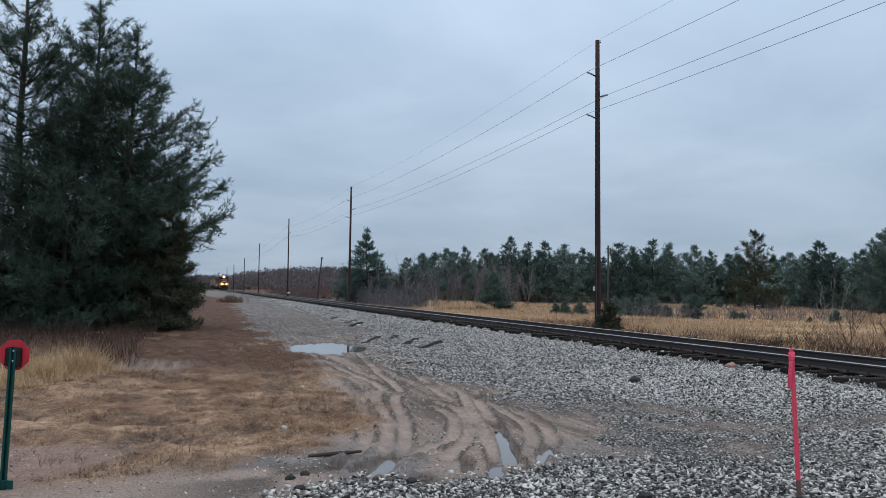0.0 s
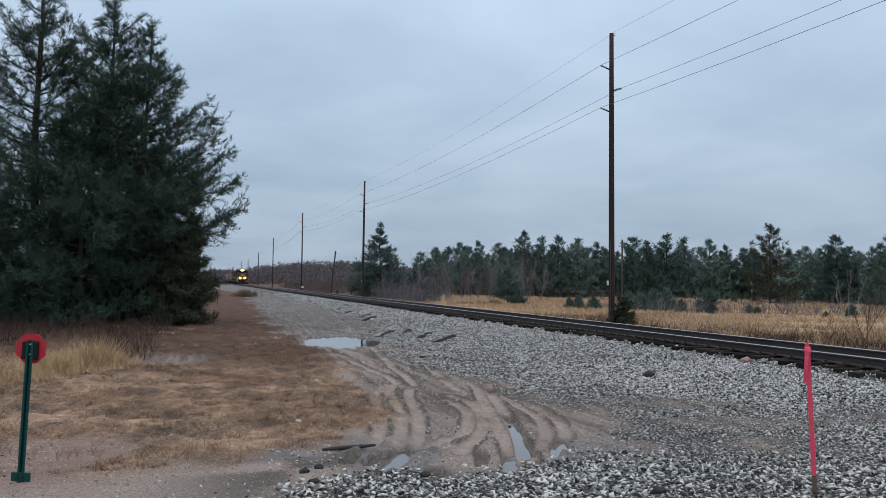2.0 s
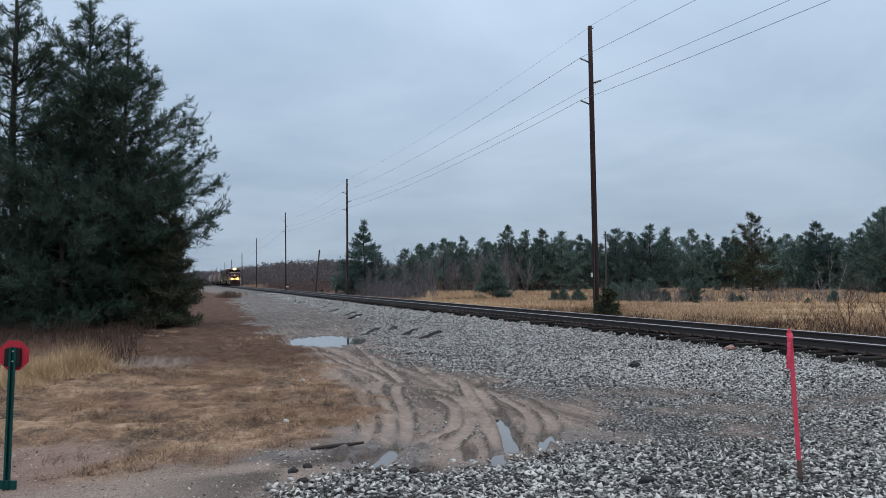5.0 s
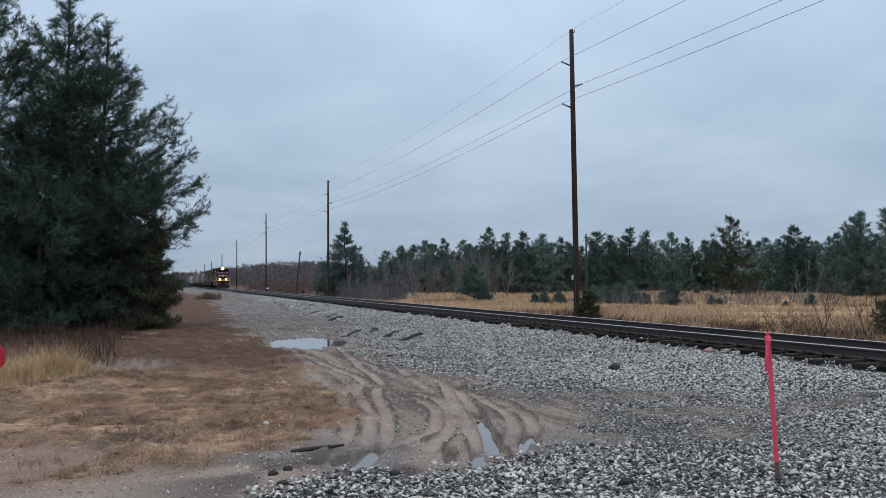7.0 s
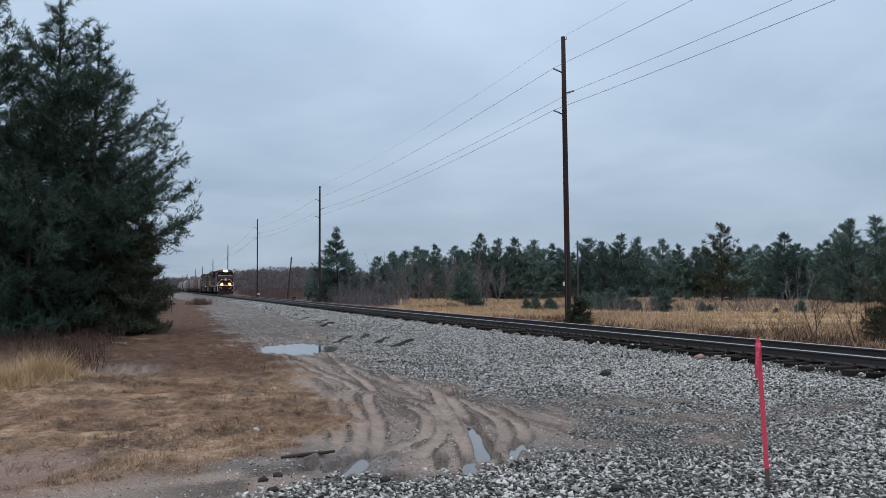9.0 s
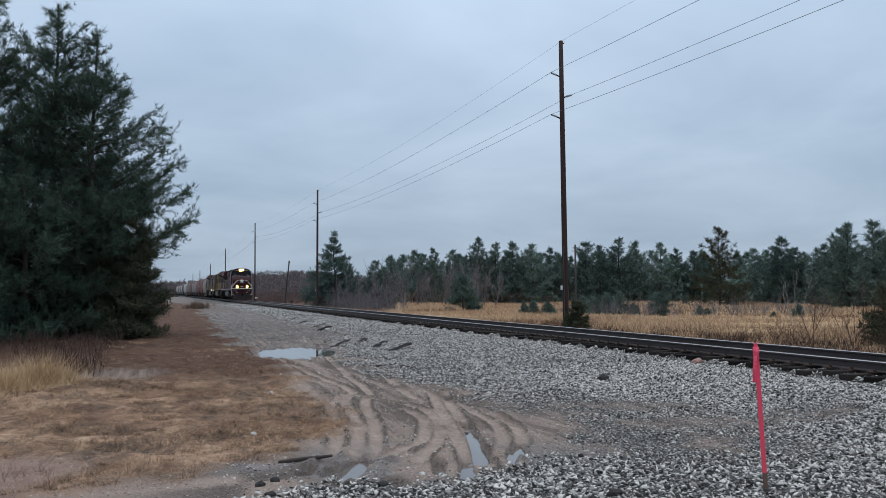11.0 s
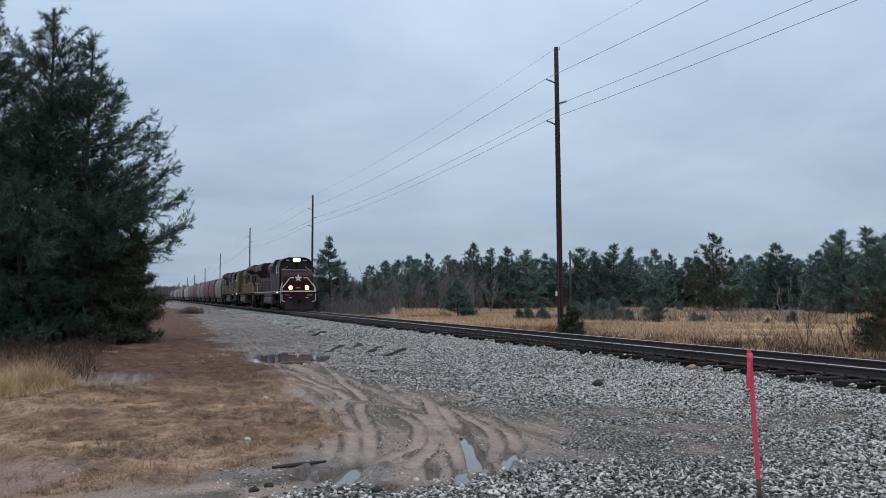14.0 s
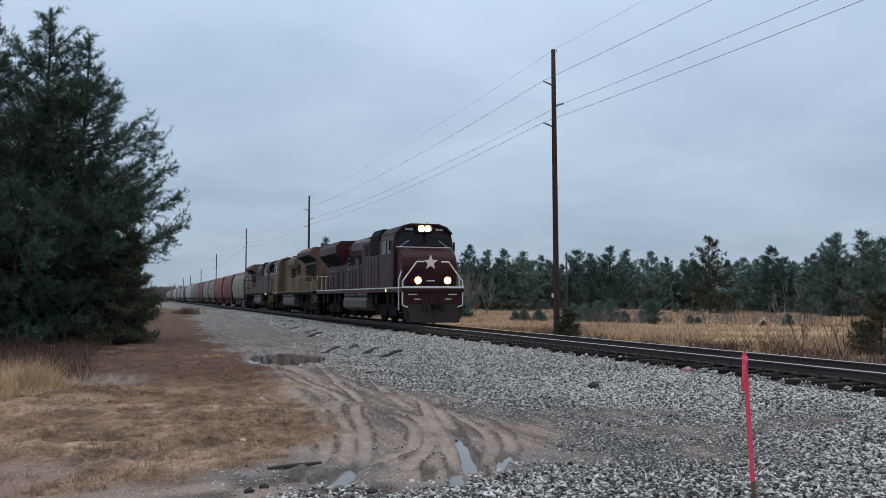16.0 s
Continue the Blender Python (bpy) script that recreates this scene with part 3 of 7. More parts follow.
def build_ground():
    def steps(a, b, h, grow):
        out = [a]
        while out[-1] < b:
            out.append(out[-1] + h + grow * (out[-1] - a))
        return out
    xs = np.array(sorted([-v for v in steps(7, 900, 0.3, 0.10)[1:]] + list(np.arange(-7, 0.8, 0.13)) + list(np.arange(0.8, 5.0, 0.03)) + list(np.arange(5.0, 12.01, 0.16)) + steps(12.1, 1400, 0.25, 0.05)))
    ys = np.array(sorted([-v for v in steps(-4.5, 300, 0.5, 0.12)[1:]] + list(np.arange(4.5, 6.4, 0.08)) + list(np.arange(6.4, 14.0, 0.036)) + steps(14.0, 2400, 0.09, 0.016)))
    X, Y = np.meshgrid(xs, ys)
    Z = height(X, Y)
    v = np.stack([X, Y, Z], 2).reshape(-1, 3)
    w, h = len(xs), len(ys)
    i = (np.arange(h - 1)[:, None] * w + np.arange(w - 1)[None, :]).reshape(-1)
    f = np.stack([i, i + 1, i + w + 1, i + w], 1)
    me = bpy.data.meshes.new("ground")
    me.vertices.add(len(v))
    me.vertices.foreach_set("co", v.reshape(-1))
    me.loops.add(f.size)
    me.loops.foreach_set("vertex_index", f.reshape(-1))
    me.polygons.add(len(f))
    me.polygons.foreach_set("loop_start", np.arange(len(f)) * 4)
    me.update(calc_edges=True)
    me.validate()
    me.polygons.foreach_set("use_smooth", [True] * len(me.polygons))
    x, y = v[:, 0], v[:, 1]
    g, gr = gravel_at(x, y), grass_at(x, y)
    wet = np.clip(smooth(0.0, 0.03, pool_depth(x, y)) + smooth(0.40, 0.62, vnoise(x, y, 0.7, 12) * 0.6 + vnoise(x * 3, y, 0.5, 49) * 0.4) * np.exp(-(((x - 2.2) / 1.9) ** 2 + ((y - 7.5) / 1.1) ** 2)) * 1.2
                  , 0, 1)
    wet = np.clip(wet + 0.25 * smooth(17, 30, y) * (1 - gr) * (x < 10) * smooth(0.2, 0.7, vnoise(x, y, 1.3, 35) + 0.15), 0, 1)
    dr = lines_near(x, y, RUTS)
    rut = 0.75 * np.exp(-((dr / 0.078) ** 8)) * smooth(0.15, 0.5, vnoise(x, y, 0.5, 15) + 0.08) * (0.55 + 0.6 * vnoise(x, y, 0.1, 26)) * smooth(45, 18, y)
    rim = np.exp(-(((dr - 0.108) / 0.026) ** 2)) * smooth(0.2, 0.5, vnoise(x, y, 0.35, 18)) * (y < 26)
    red = smooth(13.5, 19, y) * smooth(0.0, 0.45, vnoise(x, y, 2.5, 13) + smooth(16, 26, y) * 0.3)
    fld = smooth(16.5, 18.5, x + (vnoise(x, y, 1.5, 14) - 0.5) * 1.5) * smooth(0.25, 0.31, x / np.maximum(y, 1) + 0.4 * smooth(60, 45, y)) * (1 - smooth(200, 240, y))
    red = np.maximum(red, smooth(50, 60, y) * (x > 16.5) * (1 - fld))
    # where litter lies and the pines' shade is painted in
    shaded_duff = smooth(21.5, 26.5, y + (vnoise(x, y, 1.5, 29) - 0.5) * 5) * (1 - smooth(36, 44, y)) * (1 - smooth(-1.6, 0.4, x + (vnoise(x, y, 1.0, 30) - 0.5) * 1.6))
    for name, val in (("gravel", np.maximum(g, (0.2 * smooth(0.3, 0.7, vnoise(x, y, 0.7, 19)) * smooth(14, 28, y) + 0.3 * smooth(24, 36, y) * vnoise(x, y, 1.2, 50)) * (1 - gr) * (x < 12))), ("grass", np.maximum(gr, np.maximum((x < -6) * 1.0, smooth(50, 60, y) * (x > 16.5)))), ("wet", wet), ("red", red), ("field", fld), ("rut", rut), ("rim", rim), ("shaded_duff", shaded_duff), ("road", smooth(8.5, 15, y + x)), ("grey", np.clip(0.75 * smooth(22, 32, y) * (0.6 + 0.4 * vnoise(x, y, 2.0, 54)) + 0.85 * smooth(8.9, 8.0, y + (vnoise(x, y, 0.6, 55) - 0.5) * 1.0) * smooth(0.25, 0.6, vnoise(x, y, 0.45, 56)) * smooth(2.6, 1.4, x) * smooth(-0.6, 0.6, x), 0, 1)), ("silt", np.exp(-(((x + 1.4) / 1.15) ** 2 + ((y - 8.5) / 1.3) ** 2) ** 2))):
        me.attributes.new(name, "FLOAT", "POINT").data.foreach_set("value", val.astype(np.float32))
    me.materials.append(ground_material())
    tagged(new("ground", me), "muddy verge of dirt, dry grass and loose ballast", "ground", kind="structure")


build_ground()


def build_puddles():
    water = bpy.data.materials.new("puddle_water")
    water.use_nodes = True
    p = water.node_tree.nodes["Principled BSDF"]
    p.inputs["Base Color"].default_value = (0.11, 0.094, 0.08, 1)
    p.inputs["Roughness"].default_value, p.inputs["IOR"].default_value = 0.02, 1.33
    p.inputs["Specular IOR Level"].default_value = 1.0
    for x0, x1, y0, y1, lab in ((2.2, 5.2, 19.6, 26.9, "broad still puddle in the dirt road"), (2.4, 3.9, 6.8, 10.1, "narrow puddle in the tyre ruts"), (1.15, 2.2, 6.75, 8.2, "shallow puddle beside the gravel")):
        bm = bmesh.new()
        nx, ny = 10, 16
        grid = [[bm.verts.new((x0 + (x1 - x0) * i / nx, y0 + (y1 - y0) * j / ny, -0.034)) for i in range(nx + 1)] for j in range(ny + 1)]
        for j in range(ny):
            for i in range(nx):
                bm.faces.new((grid[j][i], grid[j][i + 1], grid[j + 1][i + 1], grid[j + 1][i]))
        tagged(part("puddle", bm, water), lab, "puddle", kind="structure")


build_puddles()


# ---- railway track ----
def build_track():
    track = thing("railway_track", pose(TRACK_X, 0, 0), "single railway track with polished rails on dark wooden ties", "railway track", kind="structure")
    h, y0, y1 = 0.18, -60, 900
    # a flat-bottomed rail: foot, web and head
    prof = [(-0.07, 0), (0.07, 0), (0.07, 0.012), (0.012, 0.035), (0.009, 0.125), (0.036, 0.138), (0.036, 0.168), (0.028, 0.176), (-0.028, 0.176), (-0.036, 0.168), (-0.036, 0.138), (-0.009, 0.125), (-0.012, 0.035), (-0.07, 0.012)]
    for s in (-1, 1):
        bm = bmesh.new()
        prism(bm, [(s * GAUGE / 2 + a, RAIL_Z - h + b) for a, b in prof], "y", y0, y1)
        rail = part("rail", bm, M["rail"], track)
        rail.data.materials.append(M["rail_head"])
        for f in rail.data.polygons:
            if f.center.z > RAIL_Z - 0.03 and f.normal.z > 0.3:
                f.material_index = 1
    ties = []
    for k in range(4):
        bm = bmesh.new()
        box(bm, -1.42 + 0.03 * k, 1.34 - 0.015 * k, -0.118, 0.118, -0.16, 0.0, 0.012)
        for vert in bm.verts:
            vert.co.z += 0.01 * math.sin(vert.co.x * 7 + k) * (vert.co.z > -0.1)
        me = bpy.data.meshes.new("tie")
        bm.to_mesh(me)
        bm.free()
        me.materials.append(M["tie"])
        ties.append(me)
    top = RAIL_Z - h - 0.012
    far = Buf()
    rng = random.Random(3)
    y, n = 4.0, 0
    while y < 330:
        dx, turn = rng.uniform(-0.11, 0.09), rng.uniform(-1.6, 1.6)
        if n < 300:
            t = part("tie", ties[n % 4], M["tie"], track)
            t.matrix_basis = pose(dx, y, top + rng.uniform(-0.015, 0.004), 0, rng.uniform(-0.4, 0.4), turn)
        else:
            c = np.array([(sx * 1.3 + dx, y + sy * 0.115, top + sz) for sz in (-0.16, 0) for sy in (-1, 1) for sx in (-1, 1)])
            far.add(c, [(0, 1, 3, 2), (4, 6, 7, 5), (0, 4, 5, 1), (2, 3, 7, 6), (1, 5, 7, 3), (0, 2, 6, 4)])
        y += 0.5 + rng.uniform(-0.03, 0.03)
        n += 1
    tagged(part("far_ties", far, M["tie"], track), kind="stuff")
    # tie plates and spikes beside each rail
    plates = Buf()
    for k in range(120):
        for s in (-1, 1):
            cx, cy = s * GAUGE / 2, 4.0 + k * 0.5
            c = np.array([(cx + sx * 0.17, cy + sy * 0.09, top + sz) for sz in (0.0, 0.022) for sy in (-1, 1) for sx in (-1, 1)])
            plates.add(c, [(0, 1, 3, 2), (4, 6, 7, 5), (0, 4, 5, 1), (2, 3, 7, 6), (1, 5, 7, 3), (0, 2, 6, 4)])
            for e in (-0.11, 0.11):
                c = np.array([(cx + e + sx * 0.02, cy + e * 0.4 + sy * 0.02, top + sz) for sz in (0.0, 0.06) for sy in (-1, 1) for sx in (-1, 1)])
                plates.add(c, [(0, 1, 3, 2), (4, 6, 7, 5), (0, 4, 5, 1), (2, 3, 7, 6), (1, 5, 7, 3), (0, 2, 6, 4)])
    tagged(part("tie_plates", plates, M["iron"], track, "rusty plates and spikes"), kind="stuff")


build_track()


# ---- loose stone ----
def build_ballast():
    rng = np.random.default_rng(11)
    octa = np.array([(1, 0, 0), (-1, 0, 0), (0, 1, 0), (0, -1, 0), (0, 0, 1), (0, 0, -1)], float)
    faces = np.array([(0, 2, 4), (2, 1, 4), (1, 3, 4), (3, 0, 4), (2, 0, 5), (1, 2, 5), (3, 1, 5), (0, 3, 5)])
    spots = []
    for x0, x1, y0, y1, cell, lo, hi in ((-2.5, 6.5, 5.0, 10.0, 0.037, 0.015, 0.036), (6.5, 11.05, 5.0, 16, 0.037, 0.019, 0.037), (3.6, 6.5, 10, 16, 0.038, 0.014, 0.030), (4, 11.05, 16, 30, 0.051, 0.018, 0.036),
                                         (5, 11.05, 30, 55, 0.078, 0.023, 0.046), (6, 11.4, 55, 110, 0.16, 0.035, 0.07), (11.0, 12.0, 6, 40, 0.052, 0.024, 0.042), (12.0, 14.3, 6, 26, 0.10, 0.03, 0.05), (14.3, 16.5, 10, 40, 0.13, 0.03, 0.055), (0.6, 8.5, 7, 16, 0.05, 0.005, 0.018), (-3.0, 1.6, 5.0, 9.5, 0.05, 0.004, 0.016), (1.5, 8.2, 16, 70, 0.12, 0.012, 0.034)):
        gx, gy = np.meshgrid(np.arange(x0, x1, cell), np.arange(y0, y1, cell))
        x = gx.ravel() + rng.uniform(-0.6, 0.6, gx.size) * cell
        y = gy.ravel() + rng.uniform(-0.6, 0.6, gx.size) * cell
        # outside the view to either side nothing is needed
        ok = (x < 0.95 * y + 2.2) & (x > -0.36 * y - 1)
        dens = gravel_at(x, y) if cell not in (0.05, 0.12) else (0.2 + 0.75 * np.exp(-(((lines_near(x, y, RUTS) - 0.115) / 0.035) ** 2)) * (y < 14) + 0.45 * smooth(0.45, 0.75, vnoise(x, y, 0.5, 17)) + 0.3 * smooth(23, 30, y)) * (lines_near(x, y, RUTS) > 0.085) * (1 - grass_at(x, y))
        ok &= (rng.random(len(x)) < dens * 1.05) & (pool_depth(x, y) < 0.02)
        x, y = x[ok], y[ok]
        r = rng.uniform(lo, hi, len(x)) * rng.choice([0.6, 0.75, 0.95, 0.95, 1.2], len(x))
        r = r * (1 - 0.45 * np.exp(-((lines_near(x, y, WORN) / 0.8) ** 2)))
        spots.append(np.stack([x, y, r], 1))
    s = np.concatenate(spots)
    k = len(s)
    z = height(s[:, 0], s[:, 1])
    shape = octa[None] * rng.uniform(0.72, 1.12, (k, 6, 1)) + rng.normal(0, 0.19, (k, 6, 3))
    shape = shape * np.array([1.15, 0.74, 0.34])[None, None]
    q = rng.normal(0, 1, (k, 4))
    q[:, 1:3] *= 0.28
    q /= np.linalg.norm(q, axis=1, keepdims=True)
    w, a, b, c = q.T
    rot = np.stack([1 - 2 * (b * b + c * c), 2 * (a * b - w * c), 2 * (a * c + w * b), 2 * (a * b + w * c), 1 - 2 * (a * a + c * c), 2 * (b * c - w * a), 2 * (a * c - w * b), 2 * (b * c + w * a), 1 - 2 * (a * a + b * b)], 1).reshape(k, 3, 3)
    v = np.einsum("kij,knj->kni", rot, shape) * s[:, 2][:, None, None]
    v[:, :, 0] += s[:, 0][:, None]
    v[:, :, 1] += s[:, 1][:, None]
    v[:, :, 2] += (z + s[:, 2] * 0.18)[:, None]
    f = (faces[None] + (np.arange(k) * 6)[:, None, None]).reshape(-1, 3)
    me = bpy.data.meshes.new("ballast_gravel")
    me.vertices.add(k * 6)
    me.vertices.foreach_set("co", v.reshape(-1))
    me.loops.add(f.size)
    me.loops.foreach_set("vertex_index", f.reshape(-1))
    me.polygons.add(len(f))
    me.polygons.foreach_set("loop_start", np.arange(len(f)) * 3)
    me.update(calc_edges=True)
    me.materials.append(M["stone"])
    tagged(new("ballast_gravel", me), "grey angular crushed stone heaped beside the track", "gravel", kind="stuff")


build_ballast()


# ---- pole line and wires ----
POLES = [(-27.0, 13.5), (35.8, 13.5), (99.0, 13.6), (163.4, 14.7), (232.3, 13.2), (294.0, 11.2), (361.0, 10.6), (425.0, 11.0)]
POLE_X = 18.3
ARMS = [(-1, 1.66), (1, 2.65), (-1, 3.66)]  # side, metres below the top


def build_poles():
    for k, (y, top) in enumerate(POLES):
        z0 = float(height(np.array([POLE_X]), np.array([y]))[0]) - 0.05
        big = k < 3
        pole = thing("utility_pole", pose(POLE_X, y, z0), "tall brown wooden utility pole with post insulators", "utility pole", "poles along the track")
        buf = Buf()
        n = 12 if big else 7
        hs = [0, 0.3, 3, 7, 10.5, top - z0]
        rs = [0.15, 0.145, 0.135, 0.125, 0.115, 0.10]
        lean = 0.1 if k == 1 else (0.06 if k % 2 else -0.08)
        tube(buf, [(lean * (h / (top - z0) - 1) * -1 * 0.3, lean * h / (top - z0), h) for h in hs] + [(0, lean, top - z0)], rs + [0.01], n)
        part("shaft", buf, M["pole"], pole, smooth=True)
        for side, down in ARMS:
            h = top - z0 - down
            arm = Buf()
            tube(arm, [(side * 0.10, lean, h - 0.06), (side * 0.30, lean, h + 0.01)], [0.035, 0.03], 6)
            a = part("bracket", arm, M["iron"], pole)
            ins = Buf()
            pts = [(side * (0.24 + 0.025 * i), lean, h + 0.007 * i) for i in range(13)]
            tube(ins, pts, [0.03 + 0.022 * (i % 2) for i in range(13)], 7)
            part("insulator", ins, M["insulator"], pole, "grey ribbed post insulator")
        cap = Buf()
        tube(cap, [(0.05, lean, top - z0 - 0.12), (0.17, lean, top - z0 - 0.1), (0.18, lean, top - z0 + 0.02)], [0.025, 0.025, 0.02], 5)
        part("bracket", cap, M["iron"], pole)
        if k in (1, 2):
            bm = bmesh.new()
            box(bm, -0.19, -0.17, -0.09, 0.09, 1.95, 2.15, 0.004)
            part("tag", bm, M["white"], pole, "small white tag")
            bm = bmesh.new()
            rod(bm, (-0.12, -0.13, 0.0), (-0.09, -0.10, 4.0), 0.02)
            part("ground_wire_guard", bm, M["old_pole"], pole)


def build_wires():
    for (ya, ta), (yb, tb) in zip(POLES, POLES[1:]):
        for side, down in [(0.6, 0.0)] + ARMS:
            off = side * 0.55 if down else 0.18
            a, b = Vector((POLE_X + off, ya, ta - down + 0.10)), Vector((POLE_X + off, yb, tb - down + 0.10))
            c = bpy.data.curves.new("wire", "CURVE")
            c.dimensions, c.bevel_depth, c.bevel_resolution = "3D", (0.008 if down else 0.0045), 1
            sp = c.splines.new("POLY")
            sp.points.add(24)
            for i in range(25):
                t = i / 24
                p = a.lerp(b, t)
                sp.points[i].co = (p.x, p.y, p.z - 4 * (0.55 if down else 0.5) * t * (1 - t), 1)
            c.materials.append(M["wire"])
            tagged(new("overhead_wire", c), "thin sagging overhead power wire between poles", "wire", "wires between the poles")


build_poles()
build_wires()


def build_old_poles():
    for x, y, dx, dy, h, r in ((16.5, 112.6, 0.35, -1.4, 5.9, 0.11), (33.3, 63.2, 0.0, 0.0, 5.9, 0.09)):
        z0 = float(height(np.array([x]), np.array([y]))[0])
        p = thing("old_pole", pose(x, y, z0 - 0.05), "short weathered grey wooden pole without wires", "pole")
        buf = Buf()
        tube(buf, [(0, 0, 0), (dx * 0.5, dy * 0.5, h * 0.5), (dx, dy, h), (dx, dy, h + 0.02)], [r, r * 0.9, r * 0.8, 0.01], 8)
        part("shaft", buf, M["old_pole"], p, smooth=True)
        buf = Buf()
        tube(buf, [(dx - 0.2, dy, h - 0.25), (dx + 0.2, dy, h - 0.25)], [0.03, 0.03], 6)
        part("crossbar", buf, M["old_pole"], p)


build_old_poles()


# ---- trees ----
def pine_parts(h, reach, base, rng, whorl=0.42, arms=5, tuft=0.34, needles=14, width=0.05, density=1.0, droop=0.0, lean=(0, 0), trunk=0.011, ragged=0.3, profile=None, lift=0.6, pad=1.0, open_=0.9):
    """Trunk, limbs and needle sprays of a pine. base: height of the lowest limbs; reach: length of the longest."""
    wood, leaf = Buf(), Buf()
    r0 = h * trunk + 0.03
    spine = lambda z: np.array([lean[0] * (z / h) ** 1.5 + 0.08 * math.sin(z * 0.7), lean[1] * (z / h) ** 1.5 + 0.08 * math.cos(z * 0.9), z])
    zs = np.linspace(0, h, 9)
    tube(wood, [spine(z) for z in zs], [r0 * (1 - 0.93 * z / h) + 0.01 for z in zs], 7)
    at, way, size = [], [], []
    z = base
    while z < h * 0.985:
        f = (z - base) / (h - base)
        ln0 = reach * (profile(f) if profile else (1 - f) ** 0.75 * min(1, 0.55 + f * 3) + 0.04)
        for k in range(arms if f < 0.8 else max(3, arms - 1)):
            ang = rng.uniform(0, 2 * math.pi)
            ln = ln0 * (1 + rng.uniform(-ragged, ragged))
            rise = 0.02 + lift * f ** 1.4 - droop * (1 - f) + rng.normal(0, 0.08)
            p0 = spine(z + rng.uniform(-0.3, 0.3) * whorl)
            d = np.array([math.cos(ang), math.sin(ang), 0.0])
            pts = []
            for s in np.linspace(0, 1, 6):
                pts.append(p0 + d * ln * s + np.array([0, 0, ln * (rise * s + 0.16 * s * s)]) + rng.normal(0, 0.03 * ln, 3) * s)
            tube(wood, pts, [max(0.006, r0 * 0.28 * (1 - f * 0.6) * (1 - 0.9 * s)) for s in np.linspace(0, 1, 6)], 4)
            n = max(3, int(ln / tuft * 5.0 * density))
            for _ in range(n):
                s = rng.uniform(0.18, 1.0) ** 0.75
                i = min(4, int(s * 5))
                q = pts[i] + (pts[i + 1] - pts[i]) * (s * 5 - i)
                side = np.cross(d, (0, 0, 1)) * rng.normal(0, 0.22) * ln * (0.25 + s * (1.15 - s))
                at.append(q + side + np.array([0, 0, rng.normal(0.02, 0.05) * ln * pad]))
                way.append(d * 0.55 + side * 0.5 + np.array([0, 0, 0.55]))
                size.append(tuft * rng.uniform(0.7, 1.25))
        z += whorl * rng.uniform(0.75, 1.25)
    for _ in range(6):
        at.append(spine(h * rng.uniform(0.95, 1.0)))
        way.append((0, 0, 1.2))
        size.append(tuft * 0.8)
    tufts(leaf, at, way, np.array(size), needles, width, rng, open_)
    return wood, leaf


